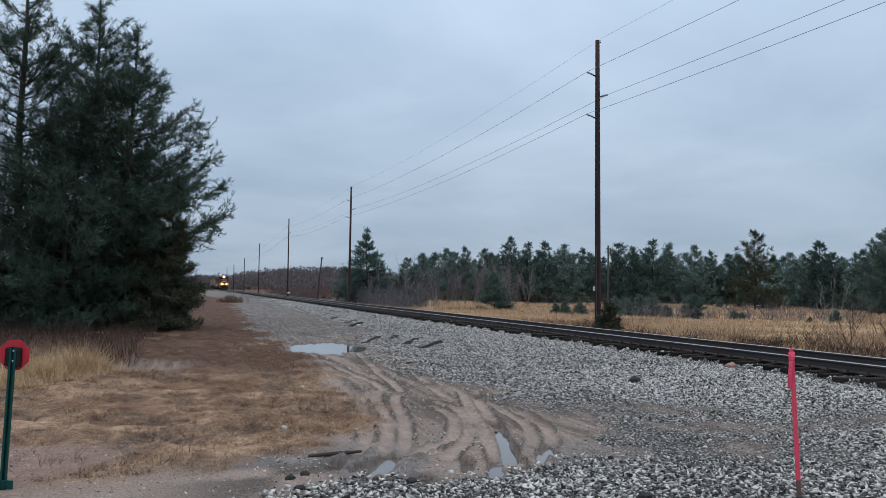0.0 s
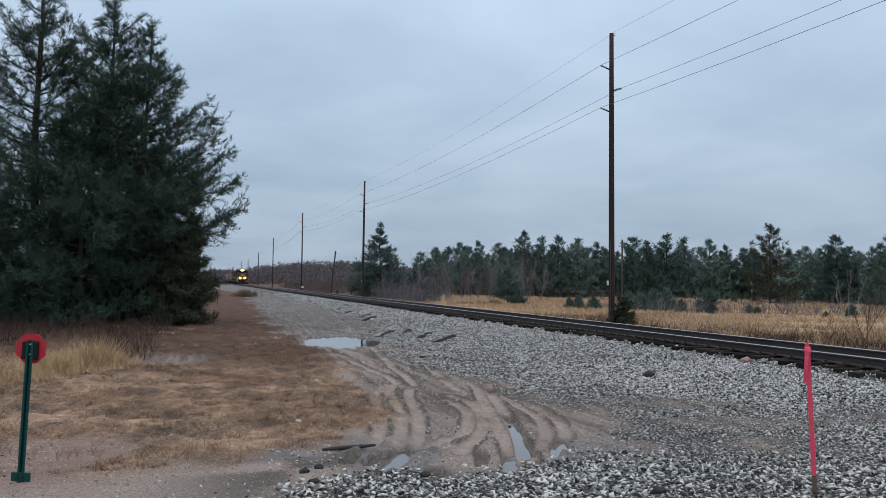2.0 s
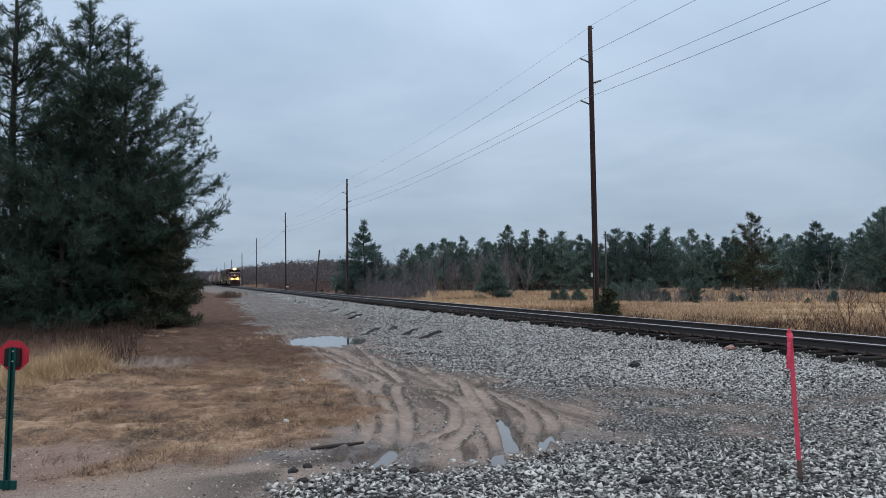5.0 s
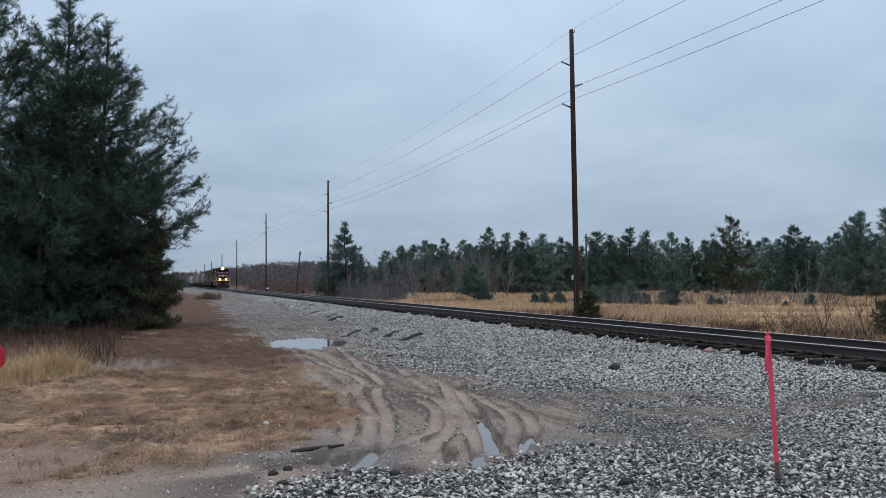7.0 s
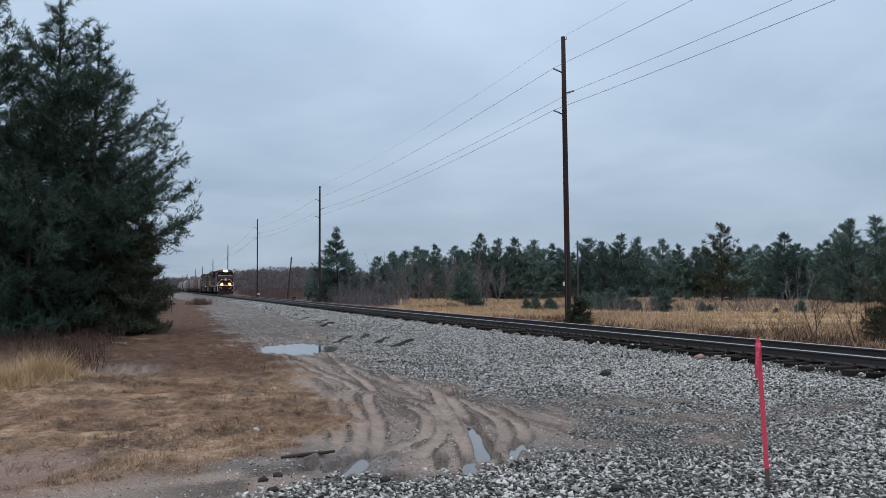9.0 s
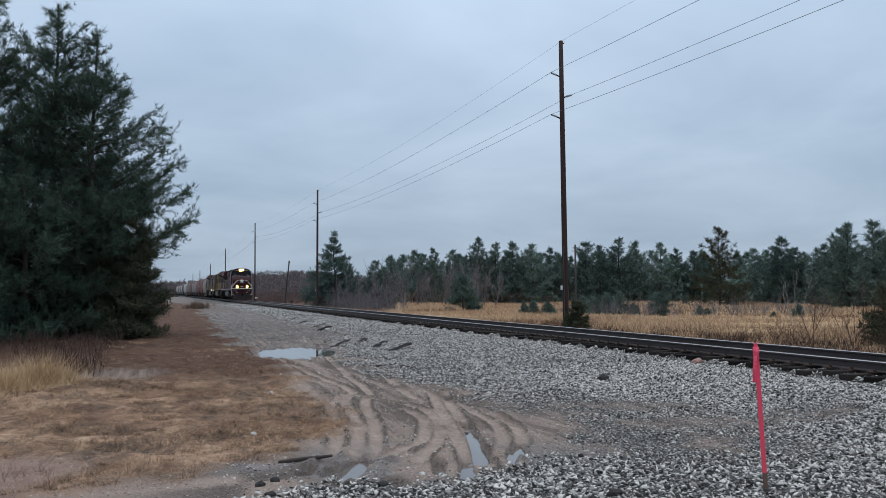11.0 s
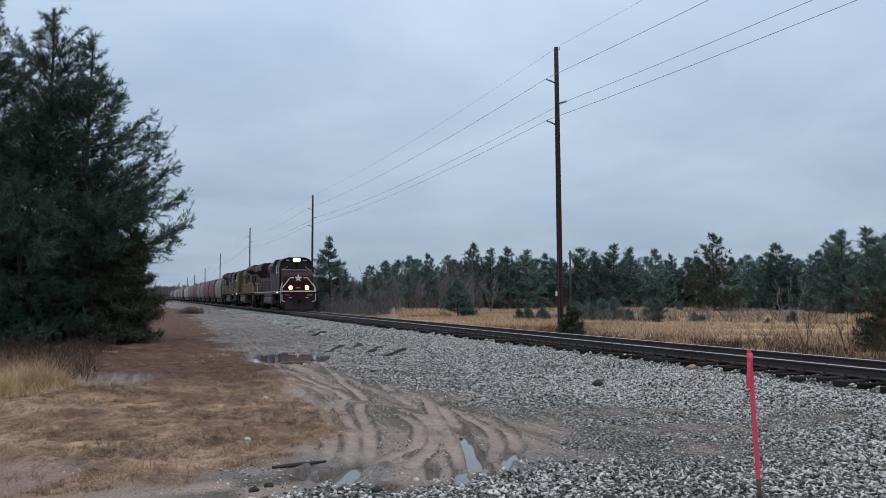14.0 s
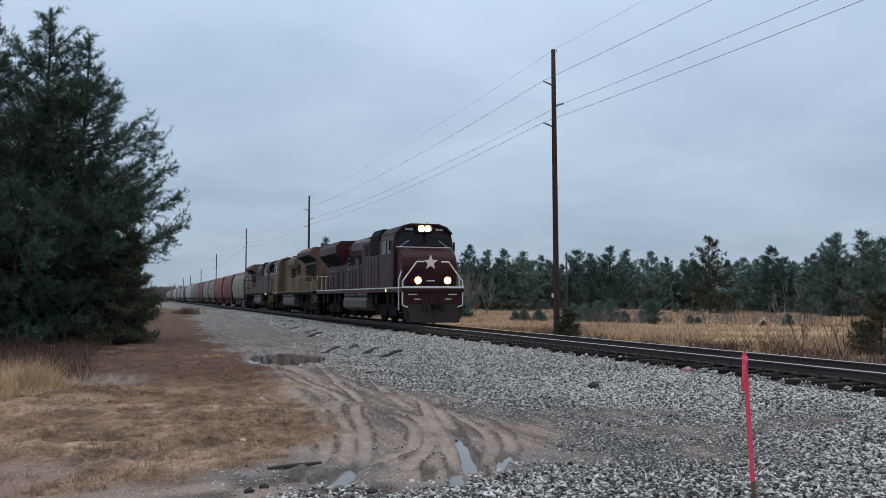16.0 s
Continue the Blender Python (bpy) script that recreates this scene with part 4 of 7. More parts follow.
def white_pine(h, base, reach_at, rng, whorl=0.5, arms=7, tuft=0.2, needles=8, width=0.035, sub=0.15, step=0.11, lean=(0, 0), rise=(0.02, 0.75), ragged=0.3, trunk=0.011, open_=0.75, spread=0.42):
    """A pine whose limbs carry side branches set with needle sprays. reach_at(z): how far the limb tips reach at that height."""
    wood, leaf = Buf(), Buf()
    r0 = h * trunk + 0.03
    spine = lambda z: np.array([lean[0] * (z / h) ** 1.5 + 0.08 * math.sin(z * 0.7), lean[1] * (z / h) ** 1.5 + 0.08 * math.cos(z * 0.9), z])
    zs = np.linspace(0, h, 9)
    tube(wood, [spine(z) for z in zs], [r0 * (1 - 0.93 * z / h) + 0.01 for z in zs], 7)
    at, way, sa, sb = [], [], [], []
    z = base
    while z < h * 0.99:
        f = (z - base) / (h - base)
        for _ in range(arms if f < 0.5 else max(3, round(arms * (1.35 - 0.7 * f)))):
            k = rise[0] + (rise[1] - rise[0]) * f ** 0.8 + rng.normal(0, 0.09)
            ln = reach_at(z)
            for _ in range(4):
                ln = 0.5 * ln + 0.5 * reach_at(min(h, z + max(0, ln * k)))
            ln = max(0.12, ln * (1 + rng.uniform(-ragged * 1.3, ragged * 0.55)))
            ang = rng.uniform(0, 2 * math.pi)
            d, side = np.array([math.cos(ang), math.sin(ang), 0.0]), np.array([-math.sin(ang), math.cos(ang), 0.0])
            p0 = spine(z + rng.uniform(-0.4, 0.4) * whorl)
            bow = rng.normal(0, 0.08) * ln
            curve = lambda s: p0 + np.multiply.outer(s, d * ln) + np.multiply.outer(s * s, side * bow) + np.multiply.outer(s ** 1.5, np.array([0, 0, ln * k]))
            tube(wood, list(curve(np.linspace(0, 1, 5))), [max(0.006, r0 * 0.26 * (1 - f * 0.6) * (1 - 0.9 * q)) for q in np.linspace(0, 1, 5)], 4)
            m = int(ln / sub) + 3
            s = rng.uniform(0.1, 1.0, m) ** 0.8
            a = rng.choice([-1, 1], m) * rng.uniform(0.1, 1.25, m)
            root = curve(s)
            v = np.cos(a)[:, None] * d + np.sin(a)[:, None] * side + np.array([0, 0, 1.0]) * rng.normal(0.2 + 0.35 * f, spread, m)[:, None]
            l2 = (0.2 + 0.30 * ln * (1 - s * 0.78)) * rng.uniform(0.5, 1.3, m)
            sa.append(root)
            sb.append(root + v * l2[:, None])
            n = int(np.mean(l2) / step) + 2
            q = np.linspace(0.25, 1.0, n)
            at.append((root[:, None, :] + v[:, None, :] * l2[:, None, None] * q[None, :, None] + rng.normal(0, 0.03, (m, n, 3))).reshape(-1, 3))
            way.append(np.repeat(v * 0.8 + np.array([0, 0, 0.35]), n, 0))
        z += whorl * rng.uniform(0.75, 1.25)
    sa, sb = np.concatenate(sa), np.concatenate(sb)
    sticks(wood, sa, sb, np.full(len(sa), 0.008), np.full(len(sa), 0.003))
    at.append(np.array([spine(h * q) for q in rng.uniform(0.93, 1.0, 14)]))
    way.append(np.tile((0, 0, 1.2), (14, 1)))
    at, way = np.concatenate(at), np.concatenate(way)
    tufts(leaf, at, way, tuft * rng.uniform(0.7, 1.25, len(at)), needles, width, rng, open_)
    return wood, leaf


def place_tree(name, m, wood, leaf, bark, foliage, label, category, group=""):
    t = thing(name, m, label, category, group)
    part("trunk", wood, bark, t)
    part("crown", leaf, foliage, t)
    return t


def build_big_pines():
    rng = np.random.default_rng(21)
    lab = "tall dark green white pine with ragged limbs on the verge"
    curve = lambda zs, rs: lambda z: float(np.interp(z, zs, rs))
    # x, y, height, lowest limbs, reach of the limb tips by height
    for x, y, h, base, reach in ((-5.9, 33.6, 14.6, 1.4, curve([0, 2.5, 5, 8, 10, 11.5, 13, 14.8], [2.4, 3.2, 3.6, 3.0, 2.3, 1.4, 0.7, 0.1])),
                                 (-3.5, 34.3, 12.5, 1.4, curve([0, 3, 6, 8, 9.5, 10.6, 11.6, 12.5], [2.5, 3.3, 3.0, 2.5, 1.8, 1.3, 0.9, 0.15])),
                                 (-2.1, 33.6, 11.3, 1.2, curve([0, 1.5, 2.85, 4, 6.2, 7.4, 8.4, 9.1, 9.7, 10.4, 11.3], [1.6, 1.9, 2.5, 3.5, 3.2, 2.8, 2.3, 1.6, 0.8, 0.55, 0.1])),
                                 (-4.2, 32.2, 6.8, 0.7, curve([0, 1.5, 3.5, 5, 6, 6.8], [2.6, 3.0, 2.6, 1.8, 1.0, 0.1])),
                                 (-1.6, 34.8, 7.4, 0.6, curve([0, 2, 4, 5.5, 6.5, 7.4], [2.0, 2.3, 2.4, 1.7, 0.9, 0.1])),
                                 (-7.6, 34.0, 5.4, 0.5, curve([0, 2, 3.5, 5.4], [2.2, 2.6, 1.6, 0.1]))):
        w, l = white_pine(h, base, reach, rng, whorl=0.5, arms=4 if h > 14 else 6, tuft=0.2, needles=7, width=0.045, sub=0.085, step=0.12, ragged=0.3, spread=0.5, rise=(-0.02, 0.95))
        place_tree("pine_tree", pose(x, y, -0.05), w, l, M["bark"], M["needles"], lab, "tree", "pines on the verge")
    for x, y, h, reach in ((-9.2, 36.5, 8.5, 3.2), (-13.0, 42, 9.5, 3.6)):
        w, l = white_pine(h, 0.8, lambda z, h=h, r=reach: r * float(np.interp(z / h, [0, 0.25, 0.6, 1], [0.8, 1, 0.7, 0.03])), rng, whorl=0.6, arms=6, tuft=0.34, needles=7, width=0.05, sub=0.24, step=0.22)
        place_tree("pine_tree", pose(x, y, -0.05), w, l, M["bark"], M["needles"], "dark green pine at the edge of the wood", "tree", "pines on the verge")
    # dense low growth under and beside the pines
    for x, y, h, reach, m, lab in ((-0.6, 32.2, 4.2, 1.1, "olive", "olive brown young pine beside the tall pines"), (-1.3, 33.0, 3.6, 1.5, "olive", "olive brown young pine beside the tall pines"),
                                   (-2.9, 34.5, 3.6, 1.9, "needles", "dark green bushy young pine"), (-4.4, 35.3, 3.6, 1.9, "needles", "dark green bushy young pine"), (-6.9, 32.4, 1.3, 1.3, "needles", "low dark green young pine"), (-4.4, 31.6, 1.2, 1.2, "needles", "low dark green young pine"), (-8.8, 34.5, 4.0, 2.0, "needles", "dark green bushy young pine")):
        w, l = pine_parts(h, reach, 0.15, rng, whorl=0.26, arms=7, tuft=0.24, needles=7, width=0.055, density=1.4, profile=lambda f: 1 - 0.75 * f ** 1.4)
        place_tree("young_pine", pose(x, y, -0.05), w, l, M["bark"], M[m], lab, "tree", "young pines on the verge")


build_big_pines()


def mesh_pair(w, l, bark, foliage):
    return w.mesh("trunk", bark), l.mesh("crown", foliage)


def stand(kinds, spots, name, label, group, rng):
    """Trees that share a few meshes, turned and scaled."""
    for i, (x, y, h) in enumerate(spots):
        w, l, h0 = kinds[i % len(kinds)]
        z = float(height(np.array([x]), np.array([y]))[0])
        t = thing(name, pose(x, y, z - 0.05, 0, 0, rng.uniform(0, 360)), label, "tree", group)
        wide = h / h0 * rng.uniform(0.9, 1.2)
        t.scale = (wide, wide, h / h0)
        part("trunk", w, None, t)
        part("crown", l, None, t)


def far_pine(h, r, rng, rear=False, full=1.0):
    """A pine of the wood behind the field: foliage down to the ground, plumed top."""
    shape = lambda z: r * float(np.interp(z / h, [0, 0.12, 0.35, 0.6, 0.8, 0.92, 1], [0.85, 1.0, 0.95, 0.72, 0.45, 0.22, 0.03]))
    if rear:
        return white_pine(h, 0.4, shape, rng, whorl=0.8, arms=5, tuft=0.62, needles=6, width=0.075, sub=0.5, step=0.5, rise=(0.05, 0.8))
    return white_pine(h, 0.3, shape, rng, whorl=0.5, arms=7, tuft=0.46, needles=7, width=0.055, sub=0.34 / full, step=0.34, rise=(0.0, 0.85), ragged=0.4, spread=0.5)


def build_far_trees():
    rng = np.random.default_rng(31)
    kinds = [(*mesh_pair(*far_pine(10.0, r, rng, full=q), M["bark"], M["hazy_needles"]), 10.0) for r, q in ((3.7, 1), (3.1, 1.1), (4.0, 1), (2.8, 0.9), (3.5, 0.9), (3.0, 1.2))]
    rear = [(*mesh_pair(*far_pine(10.0, r, rng, rear=True), M["bark"], M["hazy_needles"]), 10.0) for r in (4.2, 3.7)]
    line = [(23.3, 76.5, 5.5), (25.1, 75.9, 5.6), (26.1, 73.5, 5.4), (27.3, 70.0, 6.3), (29.2, 70.5, 5.9), (30.6, 70.0, 6.0), (32.3, 69.5, 5.8), (34.7, 70.9, 5.5), (37.9, 69.9, 6.1), (38.2, 67.8, 5.6), (40.9, 69.0, 6.4), (43.5, 70.4, 6.2),
            (44.6, 67.9, 6.0), (47.3, 69.2, 5.5), (48.9, 68.8, 5.3), (51.6, 65.9, 5.2), (53.1, 65.4, 5.4), (51.3, 59.6, 6.1), (57.6, 64.1, 5.1), (55.0, 58.6, 5.5), (53.2, 54.9, 6.6), (50.8, 51.8, 6.7), (52.7, 51.2, 6.9), (57.5, 53.7, 6.6), (60, 50, 6.5), (56, 46, 6.6), (62, 46, 6.5)]

    def outward(x, y, h):
        # the wood stands well back: left end farthest, nearer at its right end
        k = float(np.interp(x / y, [0.3, 0.75, 0.95, 1.2], [1.9, 1.8, 1.45, 1.35]))
        return x * k, y * k, (h + 0.45 - 2.0) * k + 2.0
    spots = [outward(x, y, h) for x, y, h in line]
    stand(kinds, spots, "pine_tree", "dark green pine in the wood behind the field", "pines behind the field", rng)
    spots = []
    for i in range(64):
        t = i / 63
        x, y = 23.5 + 42 * t, 80 - 27 * t * t
        x, y, h = outward(x + rng.uniform(-1, 1), y + rng.uniform(0, 3), rng.uniform(4.9, 5.7))
        spots.append((x, y + rng.uniform(4, 12), h))
    stand(rear, spots, "pine_tree", "dark green pine deep in the wood", "pines behind the field", rng)
    # the thin-topped taller tree
    w, l = white_pine(9.7, 0.3, lambda z: 3.4 * float(np.interp(z / 9.7, [0, 0.2, 0.6, 0.85, 1], [0.9, 1, 0.62, 0.5, 0.1])), rng, whorl=0.5, arms=6, tuft=0.4, needles=7, width=0.055, sub=0.28, step=0.3, rise=(0.1, 0.7), ragged=0.45)
    place_tree("pine_tree", pose(67.6, 89.8, -0.4), w, l, M["bark"], M["olive"], "thin-topped yellowish green pine before the wood", "tree", "pines behind the field")
    # the single spruce beside the second pole
    w, l = white_pine(9.0, 0.3, lambda z: 4.2 * float(np.interp(z / 9.0, [0, 0.15, 0.4, 0.65, 0.82, 1], [0.8, 0.97, 0.72, 0.42, 0.18, 0.02])), rng, whorl=0.5, arms=8, tuft=0.36, needles=8, width=0.055, sub=0.2, step=0.24, rise=(-0.12, 0.35), ragged=0.3, spread=0.5)
    place_tree("spruce_tree", pose(21.6, 105.2, -0.1), w, l, M["bark"], M["hazy_needles"], "single conical spruce with drooping limbs beside a pole", "tree")
    stand(kinds[:3], [(27.3, 107, 6.0), (26.0, 104, 4.4), (29, 109, 5.2)], "pine_tree", "dark green pine behind the track", "pines behind the track", rng)
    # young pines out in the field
    yk = [(*mesh_pair(*white_pine(3.2, 0.1, lambda z, r=r: r * float(np.interp(z / 3.2, [0, 0.3, 0.7, 1], [0.9, 1, 0.65, 0.05])), rng, whorl=0.25, arms=7, tuft=0.26, needles=7, width=0.06, sub=0.14, step=0.16, rise=(0.15, 0.9)), M["bark"], M["hazy_needles"]), 3.2) for r in (1.4, 1.65)]
    stand(yk, [(27.9, 75.6, 3.6), (28.2, 62.3, 1.0), (28.5, 61.2, 1.2), (29.6, 60.8, 1.1), (32.6, 60.7, 1.6), (34.7, 62.9, 1.5), (36.7, 64.2, 1.9), (38.8, 65.7, 1.9), (37.6, 65.0, 1.3), (37.9, 61.7, 1.1), (40.0, 61.0, 2.0), (42.5, 59.1, 0.8), (43.1, 58.9, 0.7), (45.7, 54.2, 0.5), (47.5, 53.6, 1.0), (59.8, 136.5, 1.8), (75.3, 108.3, 1.5)], "young_pine", "small bushy young pine standing in the golden grass", "young pines in the field", rng)
    # a dark shrub beyond the rails
    w, l = pine_parts(1.9, 0.95, 0.05, rng, whorl=0.16, arms=6, tuft=0.2, needles=8, width=0.07, density=1.1, profile=lambda f: 1 - 0.7 * f ** 1.6)
    place_tree("bush", pose(23.3, 21.9, -0.3), w, l, M["bark"], M["olive"], "rounded olive green shrub beyond the rails", "bush")
    # the evergreen bush at the foot of the first pole
    w, l = pine_parts(1.25, 0.62, 0.05, rng, whorl=0.12, arms=6, tuft=0.2, needles=10, width=0.08, density=1.2, profile=lambda f: 1 - 0.75 * f ** 1.5)
    place_tree("bush", pose(18.35, 34.9, -0.3), w, l, M["bark"], M["olive"], "olive green bush at the foot of the utility pole", "bush")


build_far_trees()


def blades(buf, x, y, z, h, rng, width=0.006, lean=0.5, per=3):
    k = len(x)
    root = np.stack([x, y, z], 1)
    root = np.repeat(root, per, 0) + rng.normal(0, 0.03, (k * per, 3)) * np.array([1, 1, 0])
    d = np.concatenate([rng.normal(0, lean, (k * per, 2)), np.ones((k * per, 1))], 1)
    d /= np.linalg.norm(d, axis=1, keepdims=True)
    ln = np.repeat(h, per)[:, None] * rng.uniform(0.5, 1.2, (k * per, 1))
    s = np.stack([rng.normal(0, 1, k * per), rng.normal(0, 1, k * per), np.zeros(k * per)], 1)
    s /= np.linalg.norm(s, axis=1, keepdims=True)
    wd = np.asarray(width) if np.ndim(width) == 0 else np.repeat(width, per)[:, None]
    v = np.stack([root - s * wd, root + s * wd, root + d * ln], 1).reshape(-1, 3)
    buf.add(v, np.arange(len(v)).reshape(-1, 3))


def twiggy(buf, x, y, z, h, rng, n=5, r=0.012, spread=0.35, twigs=10):
    """Thin bare stems that fork upwards; x, y, z, h may be arrays of plants."""
    x, y, z, h = (np.repeat(np.atleast_1d(np.asarray(v, float)), n) for v in np.broadcast_arrays(x, y, z, h))
    k = len(x)
    d = np.stack([rng.normal(0, spread, k), rng.normal(0, spread, k), np.ones(k)], 1)
    hh = (h * rng.uniform(0.6, 1.1, k))[:, None]
    p = np.stack([x + rng.normal(0, 0.03, k) * h, y + rng.normal(0, 0.03, k) * h, z], 1)
    pts = [p]
    for s in (0.35, 0.7, 1.0):
        pts.append(p + d * hh * s + rng.normal(0, 0.04, (k, 3)) * np.array([1, 1, 0]) * hh * s)
    for i, (ra, rb) in enumerate(((1, 0.8), (0.8, 0.55), (0.55, 0.25))):
        sticks(buf, pts[i], pts[i + 1], np.full(k, r * ra), np.full(k, r * rb))
    rep = lambda v: np.repeat(v, twigs, 0)
    s = rng.uniform(0.25, 0.95, (k * twigs, 1))
    q = rep(p) + rep(d) * rep(hh) * s
    e = q + (rep(d) * 0.5 + rng.normal(0, 0.45, (k * twigs, 3)) + np.array([0, 0, 0.35])) * rep(hh) * rng.uniform(0.12, 0.34, (k * twigs, 1))
    mid = (q + e) / 2 + rng.normal(0, 0.02, (k * twigs, 3)) * rep(hh)
    sticks(buf, q, mid, np.full(len(q), r * 0.5), np.full(len(q), r * 0.35))
    sticks(buf, mid, e, np.full(len(q), r * 0.35), np.full(len(q), r * 0.15))


def build_brush():
    rng = np.random.default_rng(41)
    zat = lambda x, y: height(np.atleast_1d(np.asarray(x, float)), np.atleast_1d(np.asarray(y, float)))
    # bare saplings in front of the wood
    for x, y, h, mk, lab in ((30.2, 34.5, 3.2, "birch", "pale bare birch sapling"), (33, 36, 2.8, "weed", "bare brown sapling"), (35, 33, 3.0, "weed", "bare brown sapling"), (28.5, 29.5, 2.4, "weed", "bare brown sapling"), (24.6, 24.5, 2.6, "weed", "bare brown sapling"), (26.0, 24.5, 2.3, "weed", "bare brown sapling"), (22.0, 24.2, 2.1, "weed", "bare brown sapling"),
                             (21.2, 21.5, 1.9, "weed", "bare brown sapling"), (23.3, 22.0, 2.2, "weed", "bare brown sapling"), (20.6, 19.6, 1.7, "weed", "bare brown sapling")):
        t = thing("sapling", pose(x, y, float(zat(x, y)[0])), lab + " beside the track", "sapling", "bare saplings beside the track")
        for _ in range(4):
            b = Buf()
            twiggy(b, 0, 0, 0, h * 0.85, rng, n=1, r=0.011, spread=0.26, twigs=14)
            part("stem", b, M[mk], t)
    # grey leafless trees behind the young wood
    for i in range(30):
        x, y = 26 + rng.uniform(0, 18), 96 + rng.uniform(0, 20)
        if i > 17:
            x, y = 21 + rng.uniform(0, 4), 88 + rng.uniform(-3, 12)
        h = rng.uniform(3.6, 5.4) if i <= 17 else rng.uniform(2.0, 3.2)
        t = thing("bare_tree", pose(x, y, -0.3), "leafless grey tree behind the track", "tree", "leafless trees behind the track")
        for _ in range(3):
            b = Buf()
            twiggy(b, 0, 0, 0, h, rng, n=1, r=0.045, spread=0.22, twigs=44)
            part("stem", b, M["twig"], t)
    t = thing("shrub", pose(4.2, 86, 0.0), "leafless brown shrub at the edge of the dirt road", "shrub")
    b = Buf()
    at = np.stack([rng.normal(0, 0.55, 160), rng.normal(0, 0.45, 160), rng.uniform(-0.05, 0.45, 160)], 1)
    tufts(b, at, np.tile((0, 0, 1.0), (160, 1)), rng.uniform(0.3, 0.6, 160), 12, 0.03, rng)
    tagged(part("twigs", b, M["dry_weed"], t), kind="stuff")
    # purplish brush: thickets too fine to count
    b, c, e = Buf(), Buf(), Buf()
    k = 380
    twiggy(b, rng.uniform(20, 24.5, k), rng.uniform(82, 106, k), -0.2, rng.uniform(0.8, 2.0, k), rng, n=2, r=0.016, spread=0.4, twigs=5)
    k = 300
    u = rng.uniform(0, 1, k)
    twiggy(b, 30 + 22 * u, 62 - 6 * u + rng.uniform(-3, 3, k), -0.45, rng.uniform(0.5, 1.5, k), rng, n=2, r=0.014, spread=0.4, twigs=8)
    k = 480
    x = rng.uniform(17.6, 22.5, k)
    y = np.where(rng.random(k) < 0.7, rng.uniform(14, 26, k), rng.uniform(26, 45, k))
    ok = x < 1.05 * y + 2
    x, y = x[ok], y[ok]
    twiggy(c, x, y, zat(x, y), rng.uniform(0.25, 0.9, len(x)) * np.where(y < 26, 1, 0.45), rng, n=2, r=0.006, spread=0.42, twigs=6)
    tagged(part("brush", b, M["twig"]), "purplish grey leafless thicket behind the track", "brush", kind="stuff")
    k = 14000
    x, y = rng.uniform(16.2, 21.0, k), 12 + rng.random(k) ** 1.5 * 30
    ok = (x < 1.05 * y + 2) & (rng.random(k) < smooth(0.35, 0.75, vnoise(x, y, 1.1, 33) + 0.35 * smooth(24, 15, y)))
    x, y = x[ok], y[ok]
    blades(c, x, y, height(x, y), rng.uniform(0.12, 0.5, len(x)), rng, 0.011, 0.55, 2)
    tagged(part("weeds", c, M["weed"]), "dead brown weeds along the far side of the track", "weeds", kind="stuff")
    k = 1000
    x, y = rng.uniform(17, 80, k), rng.uniform(125, 260, k)
    ok = x > 18 + (y - 125) * 0.03
    x, y = x[ok], y[ok]
    h = rng.uniform(0.7, 2.0, len(x)) * smooth(17, 30, x) + 0.4
    m = 14
    q = rng.uniform(0, 1, len(x) * m)
    hx = np.repeat(h, m)
    at = np.stack([np.repeat(x, m) + rng.normal(0, 0.55, len(q)) * hx, np.repeat(y, m) + rng.normal(0, 0.5, len(q)) * hx, q * hx * 0.8 - 0.3], 1)
    tufts(e, at, np.tile((0, 0, 0.9), (len(q), 1)), rng.uniform(0.4, 0.8, len(q)), 6, 0.04, rng)
    tagged(part("red_brush", e, M["red_twig"]), "reddish brown shrubs far along the track", "brush", kind="stuff")


build_brush()


def build_far_woods():
    """The wooded rise that closes the view along the track."""
    rng = np.random.default_rng(51)
    wood, leaf = Buf(), Buf()
    k = 2200
    y, x = rng.uniform(430, 640, k), rng.uniform(-190, 330, k)
    rise = 10 * np.exp(-(((x - 95) / 70) ** 2)) + 1.0
    h = rng.uniform(4.5, 7.5, k)
    z = rise * smooth(430, 620, y) - 1.2
    sticks(wood, np.stack([x, y, z], 1), np.stack([x + rng.normal(0, 0.5, k), y, z + h], 1), np.full(k, 0.25), np.full(k, 0.05))
    m = 20
    rp = lambda v: np.repeat(v, m)
    at = np.stack([rp(x) + rng.normal(0, 2.2, k * m), rp(y) + rng.normal(0, 2, k * m), rp(z) + rp(h) * rng.uniform(0.0, 1.0, k * m)], 1)
    tufts(leaf, at, np.tile((0, 0, 0.9), (k * m, 1)), rng.uniform(1.0, 2.1, k * m), 7, 0.10, rng)
    woods = thing("far_woods", pose(0, 0, 0), "distant leafless grey brown woods on a low rise", "woods", kind="stuff")
    tagged(part("trunks", wood, M["hazy_twig"], woods), kind="stuff")
    tagged(part("crowns", leaf, M["hazy_twig"], woods), kind="stuff")
    # evergreen woods closing the sides
    leaf2 = Buf()
    k, m = 500, 22
    a = rng.random(k) < 0.5
    x = np.where(a, rng.uniform(82, 130, k), rng.uniform(-90, -18, k))
    y = np.where(a, rng.uniform(5, 130, k), rng.uniform(40, 130, k))
    q = rng.uniform(0.1, 1, k * m)
    at = np.stack([np.repeat(x, m) + rng.normal(0, 1.6, k * m) * (1.1 - q), np.repeat(y, m) + rng.normal(0, 1.6, k * m) * (1.1 - q), q * rng.uniform(5, 7, k * m)], 1)
    tufts(leaf2, at, np.tile((0, 0, 0.5), (k * m, 1)), np.full(k * m, 0.9), 5, 0.16, rng)
    tagged(part("side_woods", leaf2, M["hazy_needles"]), "dark evergreen woods around the place", "woods", kind="stuff")


build_far_woods()


